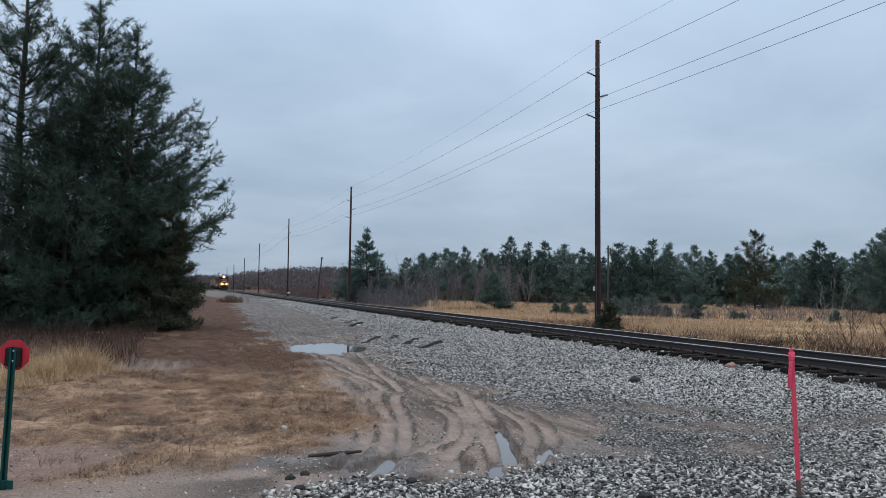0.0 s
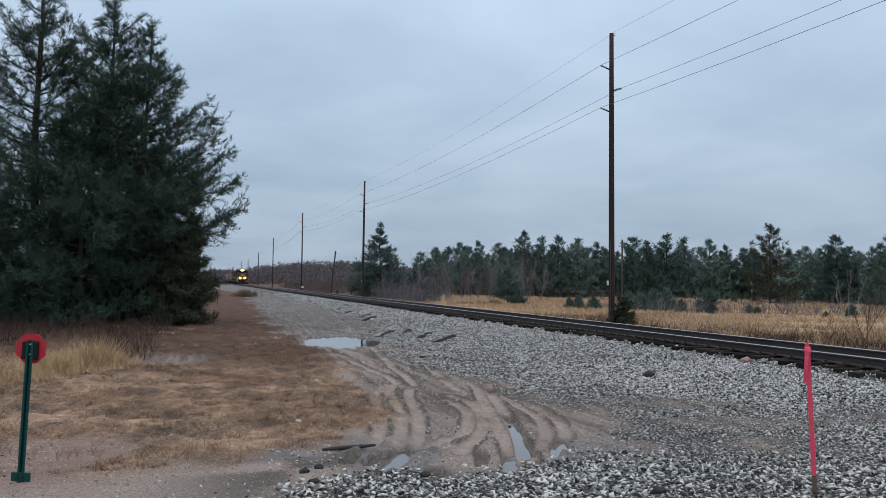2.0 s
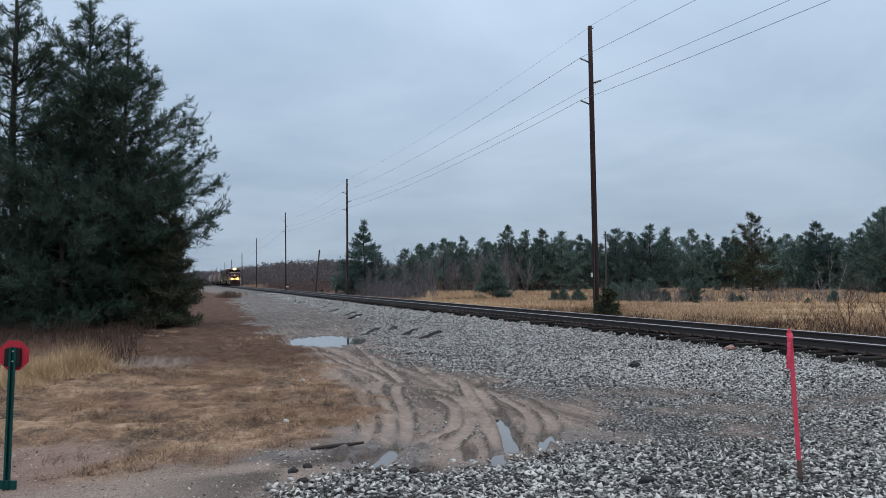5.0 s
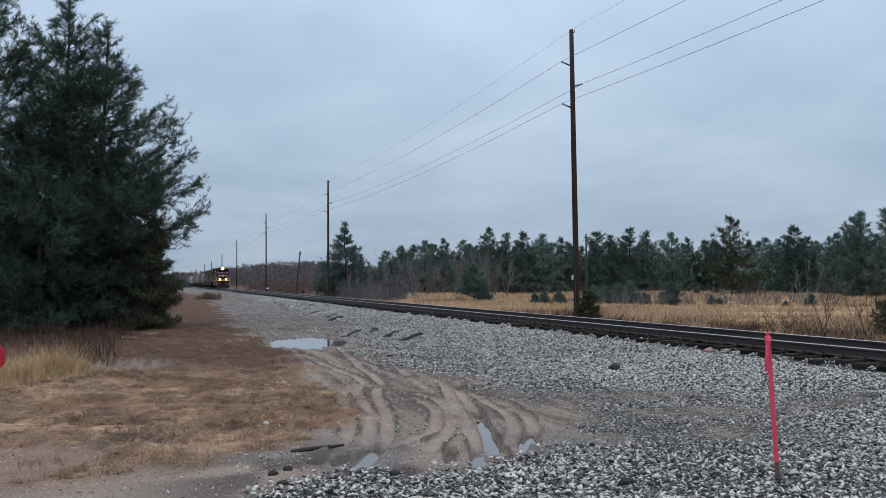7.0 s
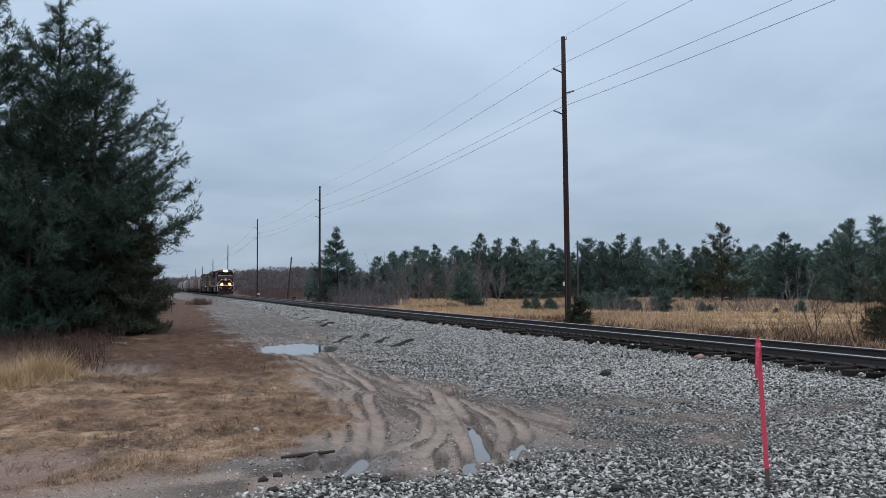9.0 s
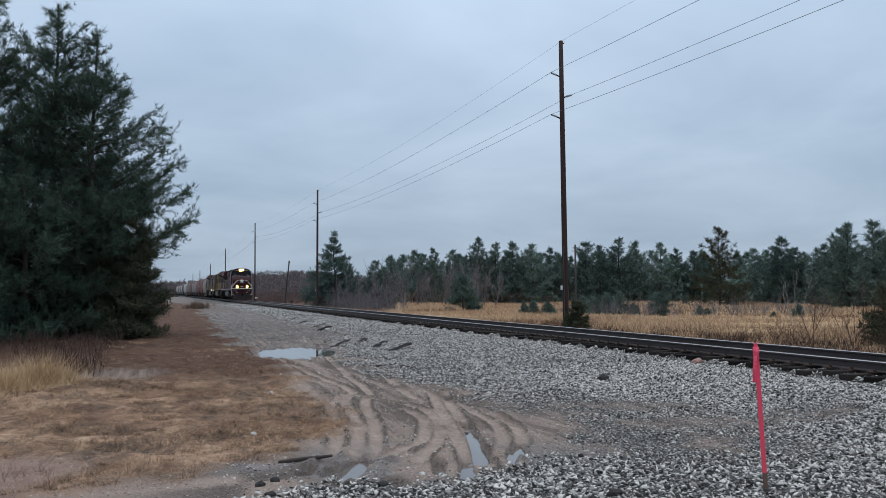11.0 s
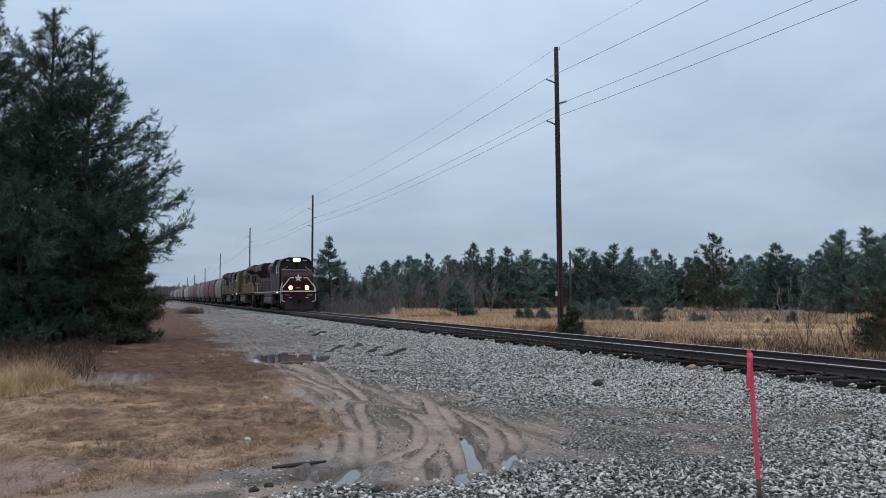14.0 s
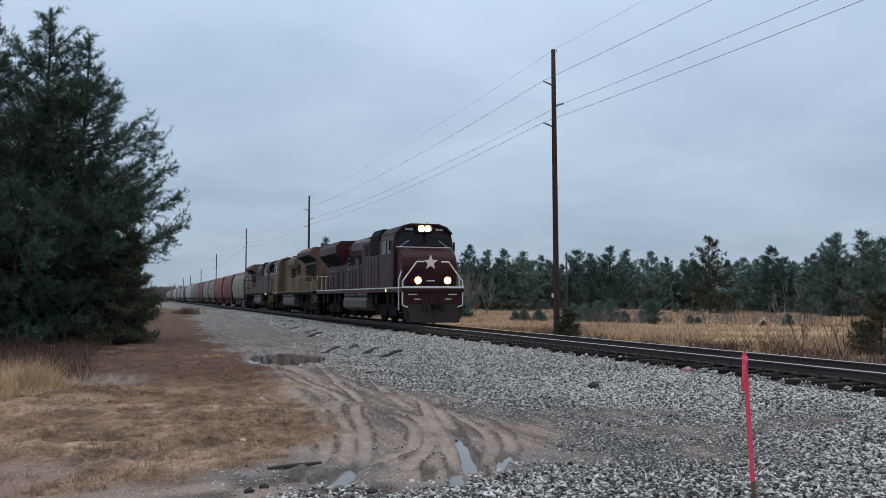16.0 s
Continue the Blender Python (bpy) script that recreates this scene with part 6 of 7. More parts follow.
def locomotive(name, body, roof, rails, stripe, label, lead=False, flat_radiator=False):
    t = thing(name, pose(TRACK_X, 400, RAIL_Z), label, "locomotive", "locomotives of the train")
    L = LOCO
    # frame and walkway
    bm = bmesh.new()
    box(bm, -1.50, 1.50, 0.55, L - 0.55, 1.52, 1.72, 0.015)
    box(bm, -0.55, 0.55, 0.8, L - 0.8, 0.95, 1.53, 0.02)
    part("underframe", bm, M["under"] if not lead else body, t)
    bm = bmesh.new()
    for s in (-1, 1):
        box(bm, s * 1.49, s * 1.512, 0.56, L - 0.56, 1.70, 1.755)
    box(bm, -1.5, 1.5, 0.535, 0.56, 1.70, 1.80)
    part("sill_stripe", bm, stripe, t, "pale stripe along the sill")
    bm = bmesh.new()
    box(bm, -1.48, 1.48, 0.57, L - 0.57, 1.722, 1.75)
    part("walkway", bm, roof, t)
    # pilots with plough and steps at both ends
    for y, d in ((0.62, 1), (L - 0.62, -1)):
        bm = bmesh.new()
        prism(bm, [(-1.48, 0.95), (1.48, 0.95), (1.48, 1.53), (-1.48, 1.53)], "y", y, y + d * 0.12, 0.01)
        for s in (-1, 1):
            for k in range(3):
                box(bm, s * 1.10, s * 1.48, y + d * 0.12, y + d * 0.55, 0.55 + 0.36 * k, 0.59 + 0.36 * k, 0.005)
            box(bm, s * 1.06, s * 1.10, y + d * 0.1, y + d * 0.6, 0.35, 1.55, 0.005)
        part("pilot", bm, body, t)
        bm = bmesh.new()
        prism(bm, [(-1.50, 0.98), (1.50, 0.98), (1.42, 0.42), (1.25, 0.12), (-1.25, 0.12), (-1.42, 0.42)], "y", y - d * 0.03, y - d * 0.0, 0.004)
        prism(bm, [(y - d * 0.03, 0.95), (y - d * 0.28, 0.16), (y - d * 0.25, 0.12), (y, 0.12), (y, 0.95)], "x", -1.2, 1.2, 0.01)
        part("plough", bm, M["plough"], t, "grey snow plough")
        coupler(t, y - d * 0.6, d)
        for s in (-0.35, -0.5, 0.35, 0.5):
            bm = bmesh.new()
            bar(bm, [(s, y - d * 0.02, 1.3), (s * 1.05, y - d * 0.2, 1.0), (s, y - d * 0.22, 0.7), (s * 0.9, y - d * 0.1, 0.55)], 0.025)
            part("air_hose", bm, M["black"], t)
    # nose
    bm = bmesh.new()
    prism(bm, [(1.0, 1.74), (0.93, 2.75), (1.02, 3.15), (1.35, 3.5), (2.02, 3.66), (2.02, 1.74)], "x", -1.36, 1.36, 0.14)
    nose = part("nose", bm, body, t, smooth=False)
    # cab
    bm = bmesh.new()
    sec = [(-1.50, 1.74), (1.50, 1.74), (1.50, 3.85), (1.40, 4.35), (1.12, 4.62), (0.7, 4.76), (-0.7, 4.76), (-1.12, 4.62), (-1.40, 4.35), (-1.50, 3.85)]
    prism(bm, sec, "y", 1.98, 4.5, 0.05)
    cab = part("cab", bm, body, t)
    bm = bmesh.new()
    prism(bm, [(-1.43, 4.33), (-1.13, 4.64), (-0.71, 4.785), (0.71, 4.785), (1.13, 4.64), (1.43, 4.33), (1.36, 4.30), (1.08, 4.58), (0.68, 4.72), (-0.68, 4.72), (-1.08, 4.58), (-1.36, 4.30)], "y", 1.80, 4.6, 0.0)
    part("cab_roof", bm, roof, t)
    # windscreen panes, set in proud frames
    for s in (-1, 1):
        bm = bmesh.new()
        prism(bm, [(s * 0.10, 3.74), (s * 1.32, 3.70), (s * 1.30, 4.18), (s * 0.98, 4.36), (s * 0.10, 4.40)], "y", 1.955, 1.985, 0.004)
        w = part("windscreen", bm, M["glass"], cab, "dark windscreen pane")
        for y0, y1 in ((2.35, 3.05), (3.2, 3.95)):
            bm = bmesh.new()
            box(bm, s * 1.49, s * 1.515, y0, y1, 3.35, 4.0, 0.02)
            part("side_window", bm, M["glass"], cab)
        bm = bmesh.new()
        bar(bm, [(s * 1.62, 2.2, 3.5), (s * 1.62, 2.2, 3.95)], 0.05)
        bar(bm, [(s * 1.5, 2.25, 3.75), (s * 1.62, 2.2, 3.75)], 0.02)
        part("mirror", bm, M["black"], cab)
    bm = bmesh.new()
    box(bm, -1.36, 1.36, 1.93, 1.98, 3.64, 3.685, 0.006)
    for s in (-1, 1):
        bar(bm, [(s * 1.2, 1.94, 3.68), (s * 0.75, 1.945, 3.98)], 0.012)
    part("window_sill_trim", bm, M["rail_white"] if lead else stripe, cab, "pale trim and wipers below the windscreen")
    # headlight housing, number boards, horn
    bm = bmesh.new()
    box(bm, -0.36, 0.36, 1.86, 2.05, 4.42, 4.66, 0.03)
    part("headlight_housing", bm, body, cab)
    # boxes added round the lenses to block lamp light towards nose and windscreen
    bm = bmesh.new()
    box(bm, -0.36, 0.36, 1.62, 1.99, 4.33, 4.385, 0.004)
    box(bm, -0.36, 0.36, 1.74, 1.87, 4.70, 4.72, 0.004)
    for s in (-1, 1):
        box(bm, s * 0.34, s * 0.36, 1.74, 1.87, 4.375, 4.70, 0.004)
    part("headlight_hood", bm, M["under"], cab, "added dark shield that keeps headlight spill off the nose and cab")
    for s in (-1, 1):
        bm = bmesh.new()
        rod(bm, (s * 0.155, 1.852, 4.54), (s * 0.155, 1.835, 4.54), 0.15, 0.15, 20)
        part("headlight", bm, M["lamp"] if lead else M["glass"], cab, "round sealed-beam headlight, lit" if lead else "")
        bm = bmesh.new()
        box(bm, s * 0.50, s * 1.02, 1.90, 2.0, 4.43, 4.60, 0.01)
        nb = part("number_board", bm, M["black"], cab, "black number board with pale bars")
        bm = bmesh.new()
        for k in range(4):
            x = s * 0.76 - 0.15 + k * 0.1
            box(bm, x - 0.025, x + 0.025, 1.893, 1.899, 4.46, 4.57)
        part("bars", bm, M["rail_white"], nb)
    bm = bmesh.new()
    for k in range(3):
        rod(bm, (-0.2 + 0.2 * k, 5.1, 4.82), (-0.2 + 0.2 * k, 4.75, 4.82), 0.03, 0.07, 8)
    box(bm, -0.3, 0.3, 5.08, 5.16, 4.74, 4.88, 0.01)
    part("horn", bm, M["loco_grey"], t)
    bm = bmesh.new()
    rod(bm, (0.5, 2.9, 4.76), (0.5, 2.9, 4.95), 0.11, 0.08, 10)
    rod(bm, (-0.5, 3.4, 4.76), (-0.5, 3.4, 5.2), 0.01, 0.01, 5)
    part("antenna", bm, M["rail_white"], t)
    # equipment cabinet behind the cab, and the long hood
    bm = bmesh.new()
    prism(bm, [(-1.47, 1.74), (0.9, 1.74), (0.9, 4.4), (-0.8, 4.62), (-1.47, 4.2)], "y", 4.55, 8.2, 0.03)
    part("equipment_cabinet", bm, body, t)
    for k in range(5):
        bm = bmesh.new()
        box(bm, -1.492, -1.465, 4.75 + k * 0.68, 5.33 + k * 0.68, 1.9, 3.3, 0.012)
        part("cabinet_door", bm, body, t)
    bm = bmesh.new()
    for k in range(7):
        for j in range(2):
            box(bm, -1.505, -1.49, 5.6 + j * 1.15, 6.5 + j * 1.15, 3.46 + k * 0.09, 3.50 + k * 0.09)
    part("louvre_grille", bm, M["under"], t, "dark louvres in the cabinet side")
    # dark inverter intake that stands above the cabinet
    bm = bmesh.new()
    prism(bm, [(-1.50, 3.42), (-0.2, 3.42), (-0.2, 4.70), (-1.28, 4.70), (-1.50, 4.35)], "y", 4.62, 6.3, 0.02)
    part("intake_box", bm, M["under"], t, "black screened air intake")
    bm = bmesh.new()
    for k in range(6):
        box(bm, -1.512, -1.498, 4.72, 6.2, 3.5 + k * 0.14, 3.53 + k * 0.14)
    part("intake_slat", bm, M["loco_grey"], t)
    # grab irons, dirt shields and panels along the hood
    bm = bmesh.new()
    for y in (8.9, 13.2, 17.9):
        for k in range(6):
            bar(bm, [(-0.965, y, 2.0 + k * 0.32), (-0.965, y + 0.4, 2.0 + k * 0.32)], 0.014, 5)
    part("grab_iron", bm, rails, t)
    for y0, y1, z0, z1 in ((9.3, 10.6, 3.15, 3.85), (12.0, 13.6, 3.2, 3.9)) if not flat_radiator else ((8.4, 10.2, 2.9, 4.0), (11.4, 12.6, 3.1, 4.0), (15.0, 18.9, 2.5, 3.7)):
        for s in (-1, 1):
            bm = bmesh.new()
            for k in range(int((z1 - z0) / 0.1)):
                box(bm, s * 0.94, s * 0.975, y0, y1, z0 + k * 0.1, z0 + 0.07 + k * 0.1)
            part("side_grille", bm, M["under"], t, "dark slatted side grille")
    bm = bmesh.new()
    prism(bm, [(-0.92, 1.74), (0.92, 1.74), (0.92, 4.15), (0.68, 4.42), (-0.68, 4.42), (-0.92, 4.15)], "y", 8.2, 19.5, 0.03)
    part("long_hood", bm, body, t)
    for k in range(13):
        for s in (-1, 1):
            for z0, z1 in ((1.85, 3.0), (3.1, 3.95)):
                bm = bmesh.new()
                box(bm, s * 0.915, s * 0.945, 8.35 + k * 0.85, 9.1 + k * 0.85, z0, z1, 0.01)
                part("hood_door", bm, body, t)
    # central intake with its pale top
    bm = bmesh.new()
    prism(bm, [(-1.15, 3.55), (-1.3, 3.9), (-1.25, 4.3), (-0.95, 4.55), (0.95, 4.55), (1.25, 4.3), (1.3, 3.9), (1.15, 3.55)], "y", 8.25, 11.4, 0.04)
    part("air_intake", bm, body, t)
    bm = bmesh.new()
    prism(bm, [(-1.24, 4.33), (-0.96, 4.57), (0.96, 4.57), (1.24, 4.33), (0.96, 4.53), (-0.96, 4.53)], "y", 8.4, 11.3)
    part("intake_top", bm, M["silver"] if lead else roof, t, "dusty pale roof panel")
    bm = bmesh.new()
    rod(bm, (0, 12.4, 4.4), (0, 12.4, 4.68), 0.34, 0.28, 14)
    for k in range(2):
        rod(bm, (0, 13.3 + k * 0.01, 4.42), (0, 13.3 + k * 0.01, 4.5), 0.42, 0.42, 14)
    part("exhaust_stack", bm, M["under"], t)
    # flared radiator
    z1 = 4.85 if flat_radiator else 4.72
    lo = 3.85 if flat_radiator else 3.25
    mid = 4.28 if flat_radiator else 3.95
    bm = bmesh.new()
    prism(bm, [(-0.93, lo), (-1.54, mid), (-1.56, z1 - 0.3), (-1.2, z1), (1.2, z1), (1.56, z1 - 0.3), (1.54, mid), (0.93, lo)], "y", 14.3, 19.55, 0.03)
    part("radiator", bm, roof if flat_radiator else body, t)
    for s in (-1, 1):
        bm = bmesh.new()
        prism(bm, [(s * 0.955, lo + 0.01), (s * 1.555, mid), (s * 1.54, mid + 0.025), (s * 0.94, lo + 0.035)], "y", 14.5, 19.4)
        part("radiator_grille", bm, M["under"], t, "dark radiator intake grille")
    bm = bmesh.new()
    prism(bm, [(-1.54, z1 - 0.28), (-1.19, z1 + 0.015), (1.19, z1 + 0.015), (1.54, z1 - 0.28), (1.19, z1 - 0.02), (-1.19, z1 - 0.02)], "y", 14.4, 19.5)
    for k in range(3):
        rod(bm, (0, 15.3 + k * 1.65, z1), (0, 15.3 + k * 1.65, z1 + 0.06), 0.7, 0.7, 18)
    part("radiator_top", bm, roof, t)
    # fuel tank and air reservoirs
    bm = bmesh.new()
    prism(bm, [(-1.42, 1.28), (-1.48, 1.15), (-1.48, 0.72), (-1.2, 0.55), (1.2, 0.55), (1.48, 0.72), (1.48, 1.15), (1.42, 1.28)], "y", 7.2, 12.6, 0.05)
    part("fuel_tank", bm, M["silver"], t, "silver grey fuel tank")
    for s in (-1, 1):
        bm = bmesh.new()
        rod(bm, (s * 1.30, 7.1, 1.44), (s * 1.30, 9.5, 1.44), 0.17, 0.17, 14)
        rod(bm, (s * 1.30, 9.75, 1.44), (s * 1.30, 12.4, 1.44), 0.17, 0.17, 14)
        part("air_reservoir", bm, M["silver"], t, "silver air reservoir")
    # dark filler added under the frame: shuts out daylight, stands for the shade there
    for y0, y1 in ((1.2, 7.0), (12.8, L - 1.4)):
        bm = bmesh.new()
        box(bm, -0.62, 0.62, y0, y1, 0.22, 1.5, 0.05)
        part("traction_motor_housing", bm, M["under"], t)
    for y in (2.3, 3.2, 5.4, 6.3, 14.0, 15.2, 17.4, 18.6):
        for s in (-1, 1):
            bm = bmesh.new()
            box(bm, s * 0.9, s * 1.36, y, y + 0.5, 0.95, 1.5, 0.04)
            part("equipment_box", bm, M["under"], t)
    truck(t, 4.35, 3, 1.85, lead)
    truck(t, L - 4.6, 3, 1.85, lead)
    # handrails along the walkway
    for s in (-1, 1):
        bm = bmesh.new()
        ys = [8.3 + k * 1.42 for k in range(9)]
        for y in ys:
            bar(bm, [(s * 1.47, y, 1.74), (s * 1.47, y, 2.78)], 0.019)
        bar(bm, [(s * 1.47, 8.3, 2.78), (s * 1.47, ys[-1] + 0.4, 2.78), (s * 1.47, L - 0.75, 2.3), (s * 1.47, L - 0.62, 0.8)], 0.021)
        bar(bm, [(s * 1.47, L - 1.15, 0.9), (s * 1.47, L - 1.15, 2.4)], 0.02)
        part("handrail", bm, rails if not lead else M["maroon_roof"], t)
        # bent rails up the front steps and along the nose
        for y in (0.60, 1.12):
            bm = bmesh.new()
            bar(bm, [(s * 1.10, y, 0.80), (s * 1.46, y, 0.92), (s * 1.46, y, 2.02), (s * 0.78, y, 2.92), (s * 0.42, y, 2.92)] if y < 1 else [(s * 1.49, y, 0.7), (s * 1.49, y, 2.1), (s * 1.26, y, 2.75)], 0.034 if lead else 0.02)
            part("step_rail", bm, rails, t, "bent white handrail beside the steps" if lead else "")
        bm = bmesh.new()
        for k in range(7):
            y = L - 0.62
            if k < 5:
                bar(bm, [(s * (0.3 + 0.28 * k), y, 1.74), (s * (0.3 + 0.28 * k), y, 2.7)], 0.016)
        bar(bm, [(s * 0.3, L - 0.62, 2.7), (s * 1.45, L - 0.62, 2.7)], 0.02)
        part("end_rail", bm, rails, t)
    # ditch lights
    for s in (-1, 1):
        bm = bmesh.new()
        rod(bm, (s * 0.72, 0.80, 2.06), (s * 0.72, 0.60, 2.06), 0.12, 0.175, 16)
        box(bm, s * 0.66, s * 0.78, 0.62, 0.80, 1.75, 1.96, 0.01)
        dl = part("ditch_light", bm, M["loco_grey"], t)
        bm = bmesh.new()
        rod(bm, (s * 0.72, 0.597, 2.06), (s * 0.72, 0.58, 2.06), 0.16, 0.16, 18)
        part("lens", bm, M["ditch"] if lead else M["glass"], dl, "glowing amber white lens" if lead else "")
    if lead:
        # star on the nose, winged shapes, pale plate and step lamps
        bm = bmesh.new()
        pts = []
        for k in range(10):
            r = 0.37 if k % 2 == 0 else 0.155
            pts.append((r * math.sin(k * math.pi / 5), 2.90 + r * math.cos(k * math.pi / 5)))
        prism(bm, pts, "y", 0.905, 0.928)
        part("star", bm, M["rail_white"], t, "white five-pointed star")
        bm = bmesh.new()
        box(bm, -0.2, 0.2, 0.915, 0.935, 2.02, 2.07, 0.008)
        part("grab_plate", bm, M["rail_white"], t)
        for s in (-1, 1):
            bm = bmesh.new()
            prism(bm, [(s * 0.62, 3.47), (s * 1.12, 3.40), (s * 1.2, 3.62), (s * 0.98, 3.56)], "y", 1.30, 1.33)
            part("nose_panel", bm, M["silver"], t, "pale panel on the nose shoulder")
            bm = bmesh.new()
            box(bm, s * 0.75, s * 1.2, 0.6, 0.615, 1.40, 1.44)
            box(bm, s * 0.6, s * 0.9, 0.6, 0.615, 1.18, 1.22)
            part("grab_iron", bm, M["rail_white"], t)
            bm = bmesh.new()
            rod(bm, (s * 1.42, 3.25, 1.62), (s * 1.5, 3.25, 1.62), 0.06, 0.06, 10)
            part("step_lamp", bm, M["step_lamp"], t, "small lit step lamp")
    else:
        for s in (-1, 1):
            bm = bmesh.new()
            for k in range(7):
                box(bm, s * 0.946, s * 0.955, 12.0 + k * 0.75, 12.45 + k * 0.75, 2.35, 2.95)
            part("lettering_bars", bm, M["hop_red"], t, "red bars along the hood")
            bm = bmesh.new()
            rod(bm, (s * 1.45, 3.25, 1.62), (s * 1.52, 3.25, 1.62), 0.05, 0.05, 10)
            part("step_lamp", bm, M["step_lamp"], t, "small lit step lamp")
    return t


def hopper_meshes():
    """Part meshes that all the covered hoppers share, by part name."""
    L = CAR
    out = []
    bm = bmesh.new()
    sec = [(-1.36, 1.14), (1.36, 1.14), (1.50, 1.45), (1.60, 2.2), (1.60, 2.9), (1.50, 3.55), (1.30, 4.02), (1.02, 4.3), (0.6, 4.45), (-0.6, 4.45), (-1.02, 4.3), (-1.30, 4.02), (-1.50, 3.55), (-1.60, 2.9), (-1.60, 2.2), (-1.50, 1.45)]
    prism(bm, sec, "y", 1.15, L - 1.15, 0.05)
    out.append(("body", bm, "paint"))
    for k in range(3):
        bm = bmesh.new()
        y = 3.4 + k * (L - 6.8) / 2
        for s in (-1, 1):
            prism(bm, [(y - 1.2, 1.1), (y + 1.2, 1.1), (y + 0.35, 0.42), (y - 0.35, 0.42)], "x", s * 0.12, s * 1.25, 0.02)
        out.append(("discharge_bay", bm, "paint"))
    bm = bmesh.new()
    box(bm, -0.42, 0.42, 1.1, L - 1.1, 4.45, 4.53, 0.01)
    for k in range(9):
        rod(bm, (0, 1.8 + k * (L - 3.6) / 8, 4.5), (0, 1.8 + k * (L - 3.6) / 8, 4.6), 0.33, 0.33, 12)
    prism(bm, [(-1.33, 4.03), (-1.04, 4.325), (-0.6, 4.475), (0.6, 4.475), (1.04, 4.325), (1.33, 4.03), (1.02, 4.28), (0.6, 4.43), (-0.6, 4.43), (-1.02, 4.28)], "y", 1.13, L - 1.13)
    out.append(("roof_hatches", bm, "roof"))
    bm = bmesh.new()
    box(bm, -1.45, 1.45, 0.45, L - 0.45, 0.98, 1.1, 0.01)
    box(bm, -0.3, 0.3, 0.4, L - 0.4, 0.8, 1.0, 0.01)
    for y, d in ((0.5, 1), (L - 0.5, -1)):
        for s in (-1, 1):
            box(bm, s * 1.38, s * 1.46, y - 0.04, y + 0.04, 1.0, 3.3, 0.008)
            prism(bm, [(y, 1.1), (y + d * 0.5, 1.1), (y + d * 0.5, 2.6)], "x", s * 0.5, s * 0.56)
        box(bm, -1.45, 1.45, y - 0.04, y + 0.04, 2.3, 2.38, 0.008)
        box(bm, -1.45, 1.45, y - 0.04, y + 0.04, 3.24, 3.3, 0.008)
    out.append(("end_frames", bm, "under"))
    for y in (0.42, L - 0.42):
        for s in (-1, 1):
            bm = bmesh.new()
            for e in (-0.2, 0.2):
                bar(bm, [(s * 1.2 + e, y, 0.6), (s * 1.2 + e, y, 4.3)], 0.018, 5)
            for k in range(9):
                bar(bm, [(s * 1.2 - 0.2, y, 0.7 + k * 0.43), (s * 1.2 + 0.2, y, 0.7 + k * 0.43)], 0.015, 5)
            out.append(("ladder", bm, "under"))
    bm = bmesh.new()
    for k, (y, w) in enumerate(((2.2, 1.2), (2.2, 0.8), (L - 3.8, 1.4), (L - 3.8, 1.0), (L - 3.8, 1.2))):
        for s in (-1, 1):
            z = 3.0 - 0.22 * (k % 3)
            box(bm, s * 1.575, s * 1.606, y, y + w, z - 0.3, z - 0.24)
    out.append(("stencil_bars", bm, "white"))
    res = []
    for name, bm, key in out:
        me = bpy.data.meshes.new(name)
        bm.to_mesh(me)
        bm.free()
        me.materials.append(M["hop_grey"])
        res.append((name, me, key))
    return res


TRAIN = []  # thing, distance of its front behind the leading coupler, turned round


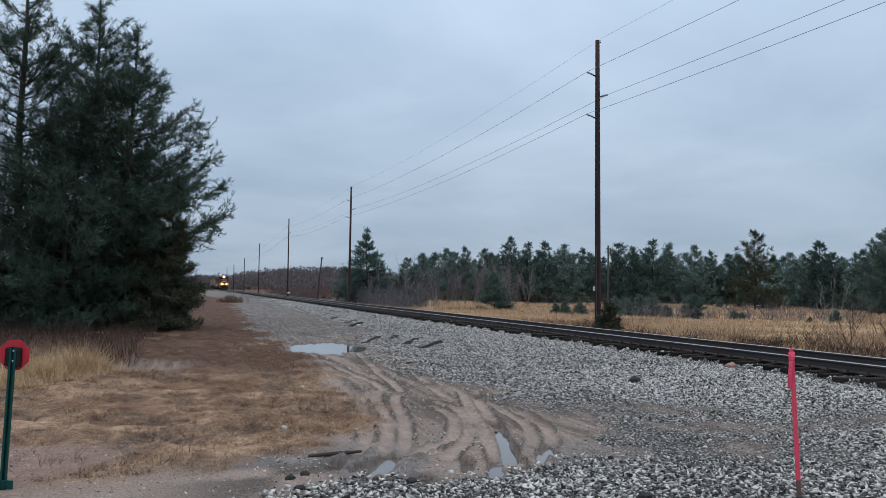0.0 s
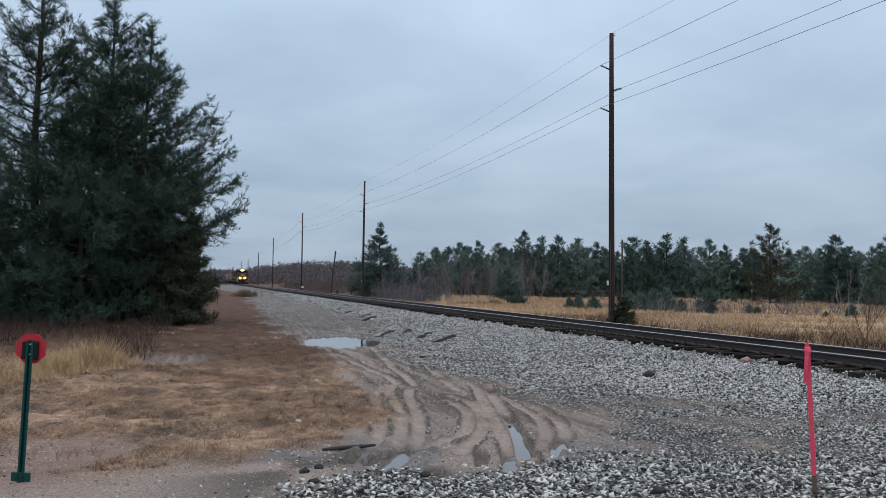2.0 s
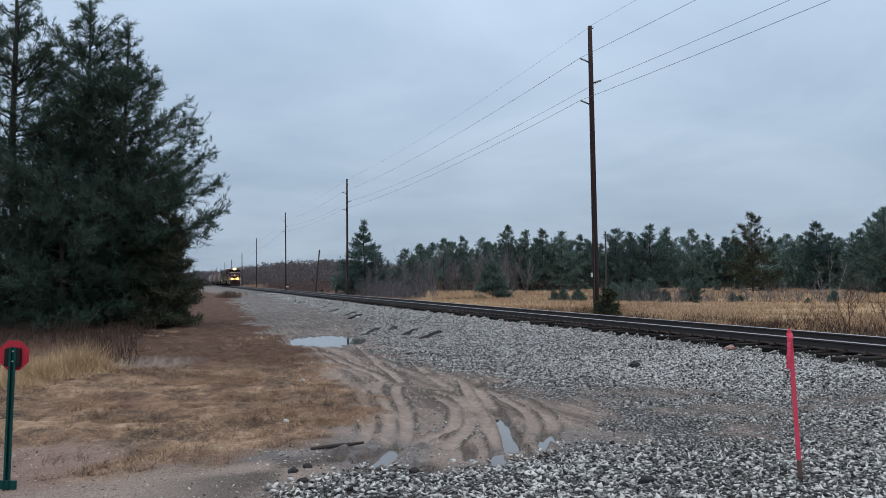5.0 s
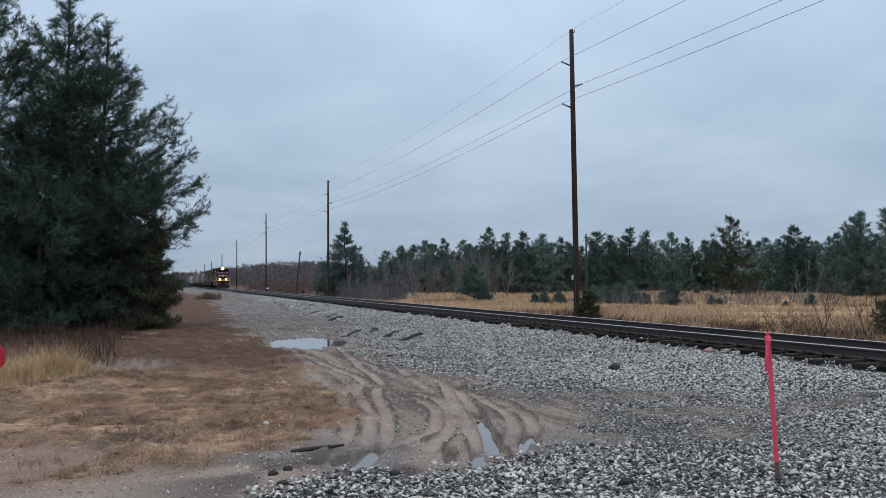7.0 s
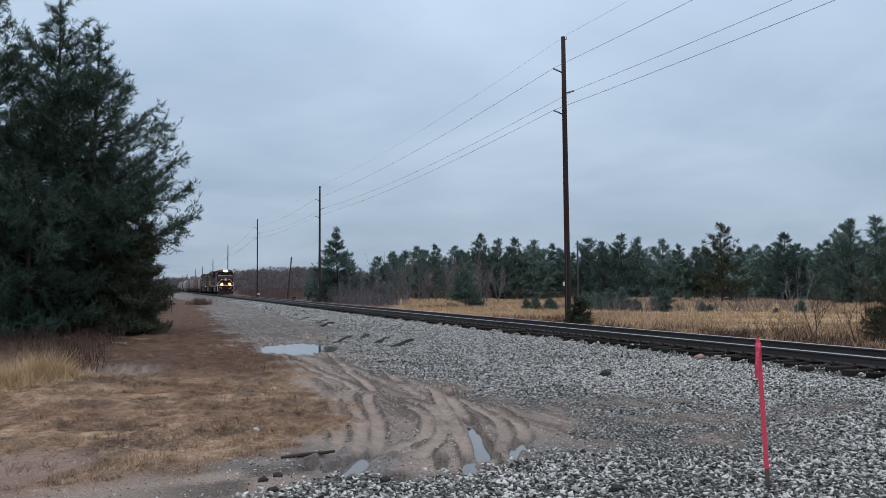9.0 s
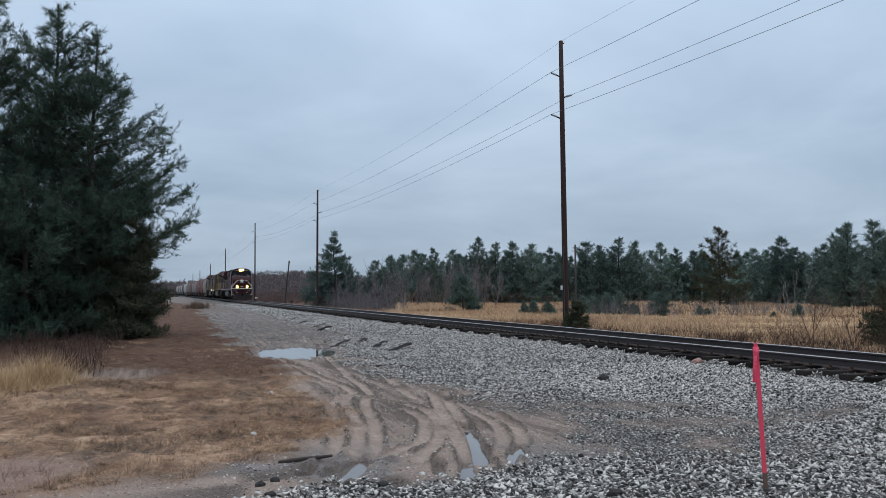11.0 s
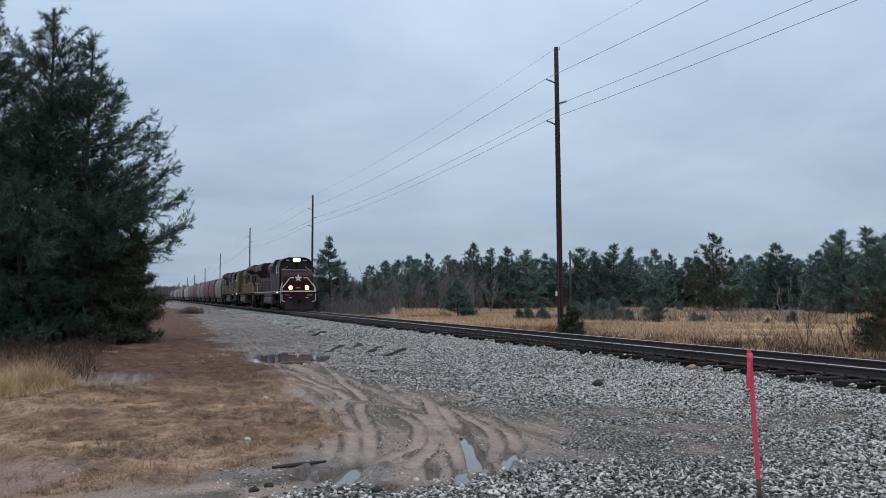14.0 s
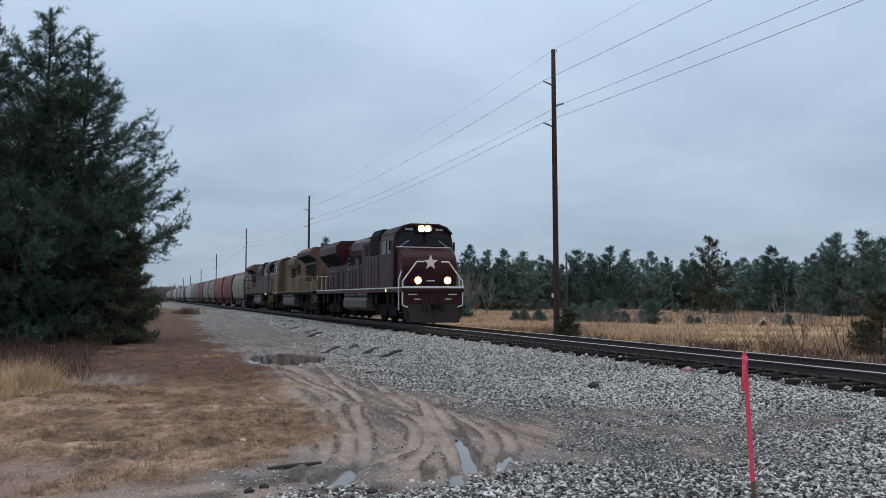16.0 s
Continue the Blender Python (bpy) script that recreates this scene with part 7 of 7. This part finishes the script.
def build_train():
    lead = locomotive("locomotive", M["maroon"], M["maroon_roof"], M["rail_white"], M["rail_white"], "maroon diesel locomotive with a white star and lit headlights", lead=True)
    TRAIN.append((lead, 0.0, False))
    second = locomotive("locomotive", M["yellow"], M["roof_grey"], M["rail_yellow"], M["rail_yellow"], "weathered yellow diesel locomotive coupled back to front", flat_radiator=True)
    TRAIN.append((second, LOCO, True))
    third = locomotive("locomotive", M["tan"], M["roof_grey"], M["rail_yellow"], M["loco_grey"], "faded yellow and grey diesel locomotive", flat_radiator=True)
    TRAIN.append((third, 2 * LOCO, False))
    colours = ["grey", "red", "red", "grey", "grey", "red", "grey", "grey", "white", "white", "black", "white", "grey", "white", "grey", "white", "white", "grey", "red", "grey", "white", "grey", "white", "grey"]
    meshes = hopper_meshes()
    by_colour = {}
    for i, c in enumerate(colours):
        if c not in by_colour:
            pack = []
            for name, me, key in meshes:
                me = me.copy()
                me.materials[0] = {"paint": M["hop_" + c], "roof": M["hop_roof"] if c in ("grey", "red") else M["hop_" + c], "under": M["under"], "white": M["hop_white"] if c != "white" else M["loco_grey"]}[key]
                pack.append((name, me))
            by_colour[c] = pack
        car = thing("hopper_car", pose(TRACK_X, 500, RAIL_Z), {"grey": "weathered grey covered hopper car", "red": "faded red covered hopper car", "white": "pale white covered hopper car", "black": "black covered hopper car"}[c] + " of a freight train", "freight car", "hopper cars of the train")
        for name, me in by_colour[c]:
            part(name, me, None, car)
        truck(car, 2.0, 2, 1.75)
        truck(car, CAR - 2.0, 2, 1.75)
        coupler(car, 0.0, 1)
        coupler(car, CAR, -1)
        TRAIN.append((car, 3 * LOCO + i * CAR, False))


build_train()


# ---- what moves ----
def lead_y(t):
    """Where the leading coupler is along the track; the train gathers a little speed."""
    s = 16.0 - t
    return 36.4 + 19.0 * s - 0.11 * s * s


def motions():
    times = [i * 0.5 for i in range(33)]
    for ob, back, turned in TRAIN:
        rows = []
        for t in times:
            y = lead_y(t) + back
            rows.append((t, pose(TRACK_X, y + LOCO, RAIL_Z, 0, 0, 180) if turned else pose(TRACK_X, y, RAIL_Z)))
        walk(ob, rows)
    # the car rolls away behind the pines and stops out of sight
    walk(CAR_THING, [(0.0, pose(-12.25, 66.4, 0.0, 0, 0, 8)), (0.6, pose(-13.8, 66.6, 0.0, 0, 0, 8)), (1.0, pose(-15.6, 66.9, 0.0, 0, 0, 8)), (3.0, pose(-27, 69, 0.0, 0, 0, 8)), (8.0, pose(-55, 74, 0.0, 0, 0, 8)), (16.0, pose(-70, 77, 0.0, 0, 0, 8))])
    # wheels of the leading locomotive roll along the rail
    steps = [i / 30 for i in range(481)]
    for w, y in SPINNING:
        walk(w, [(t, pose(0, y, 0.535, (lead_y(0) - lead_y(t)) / 0.535 * 180 / math.pi)) for t in steps])


motions()
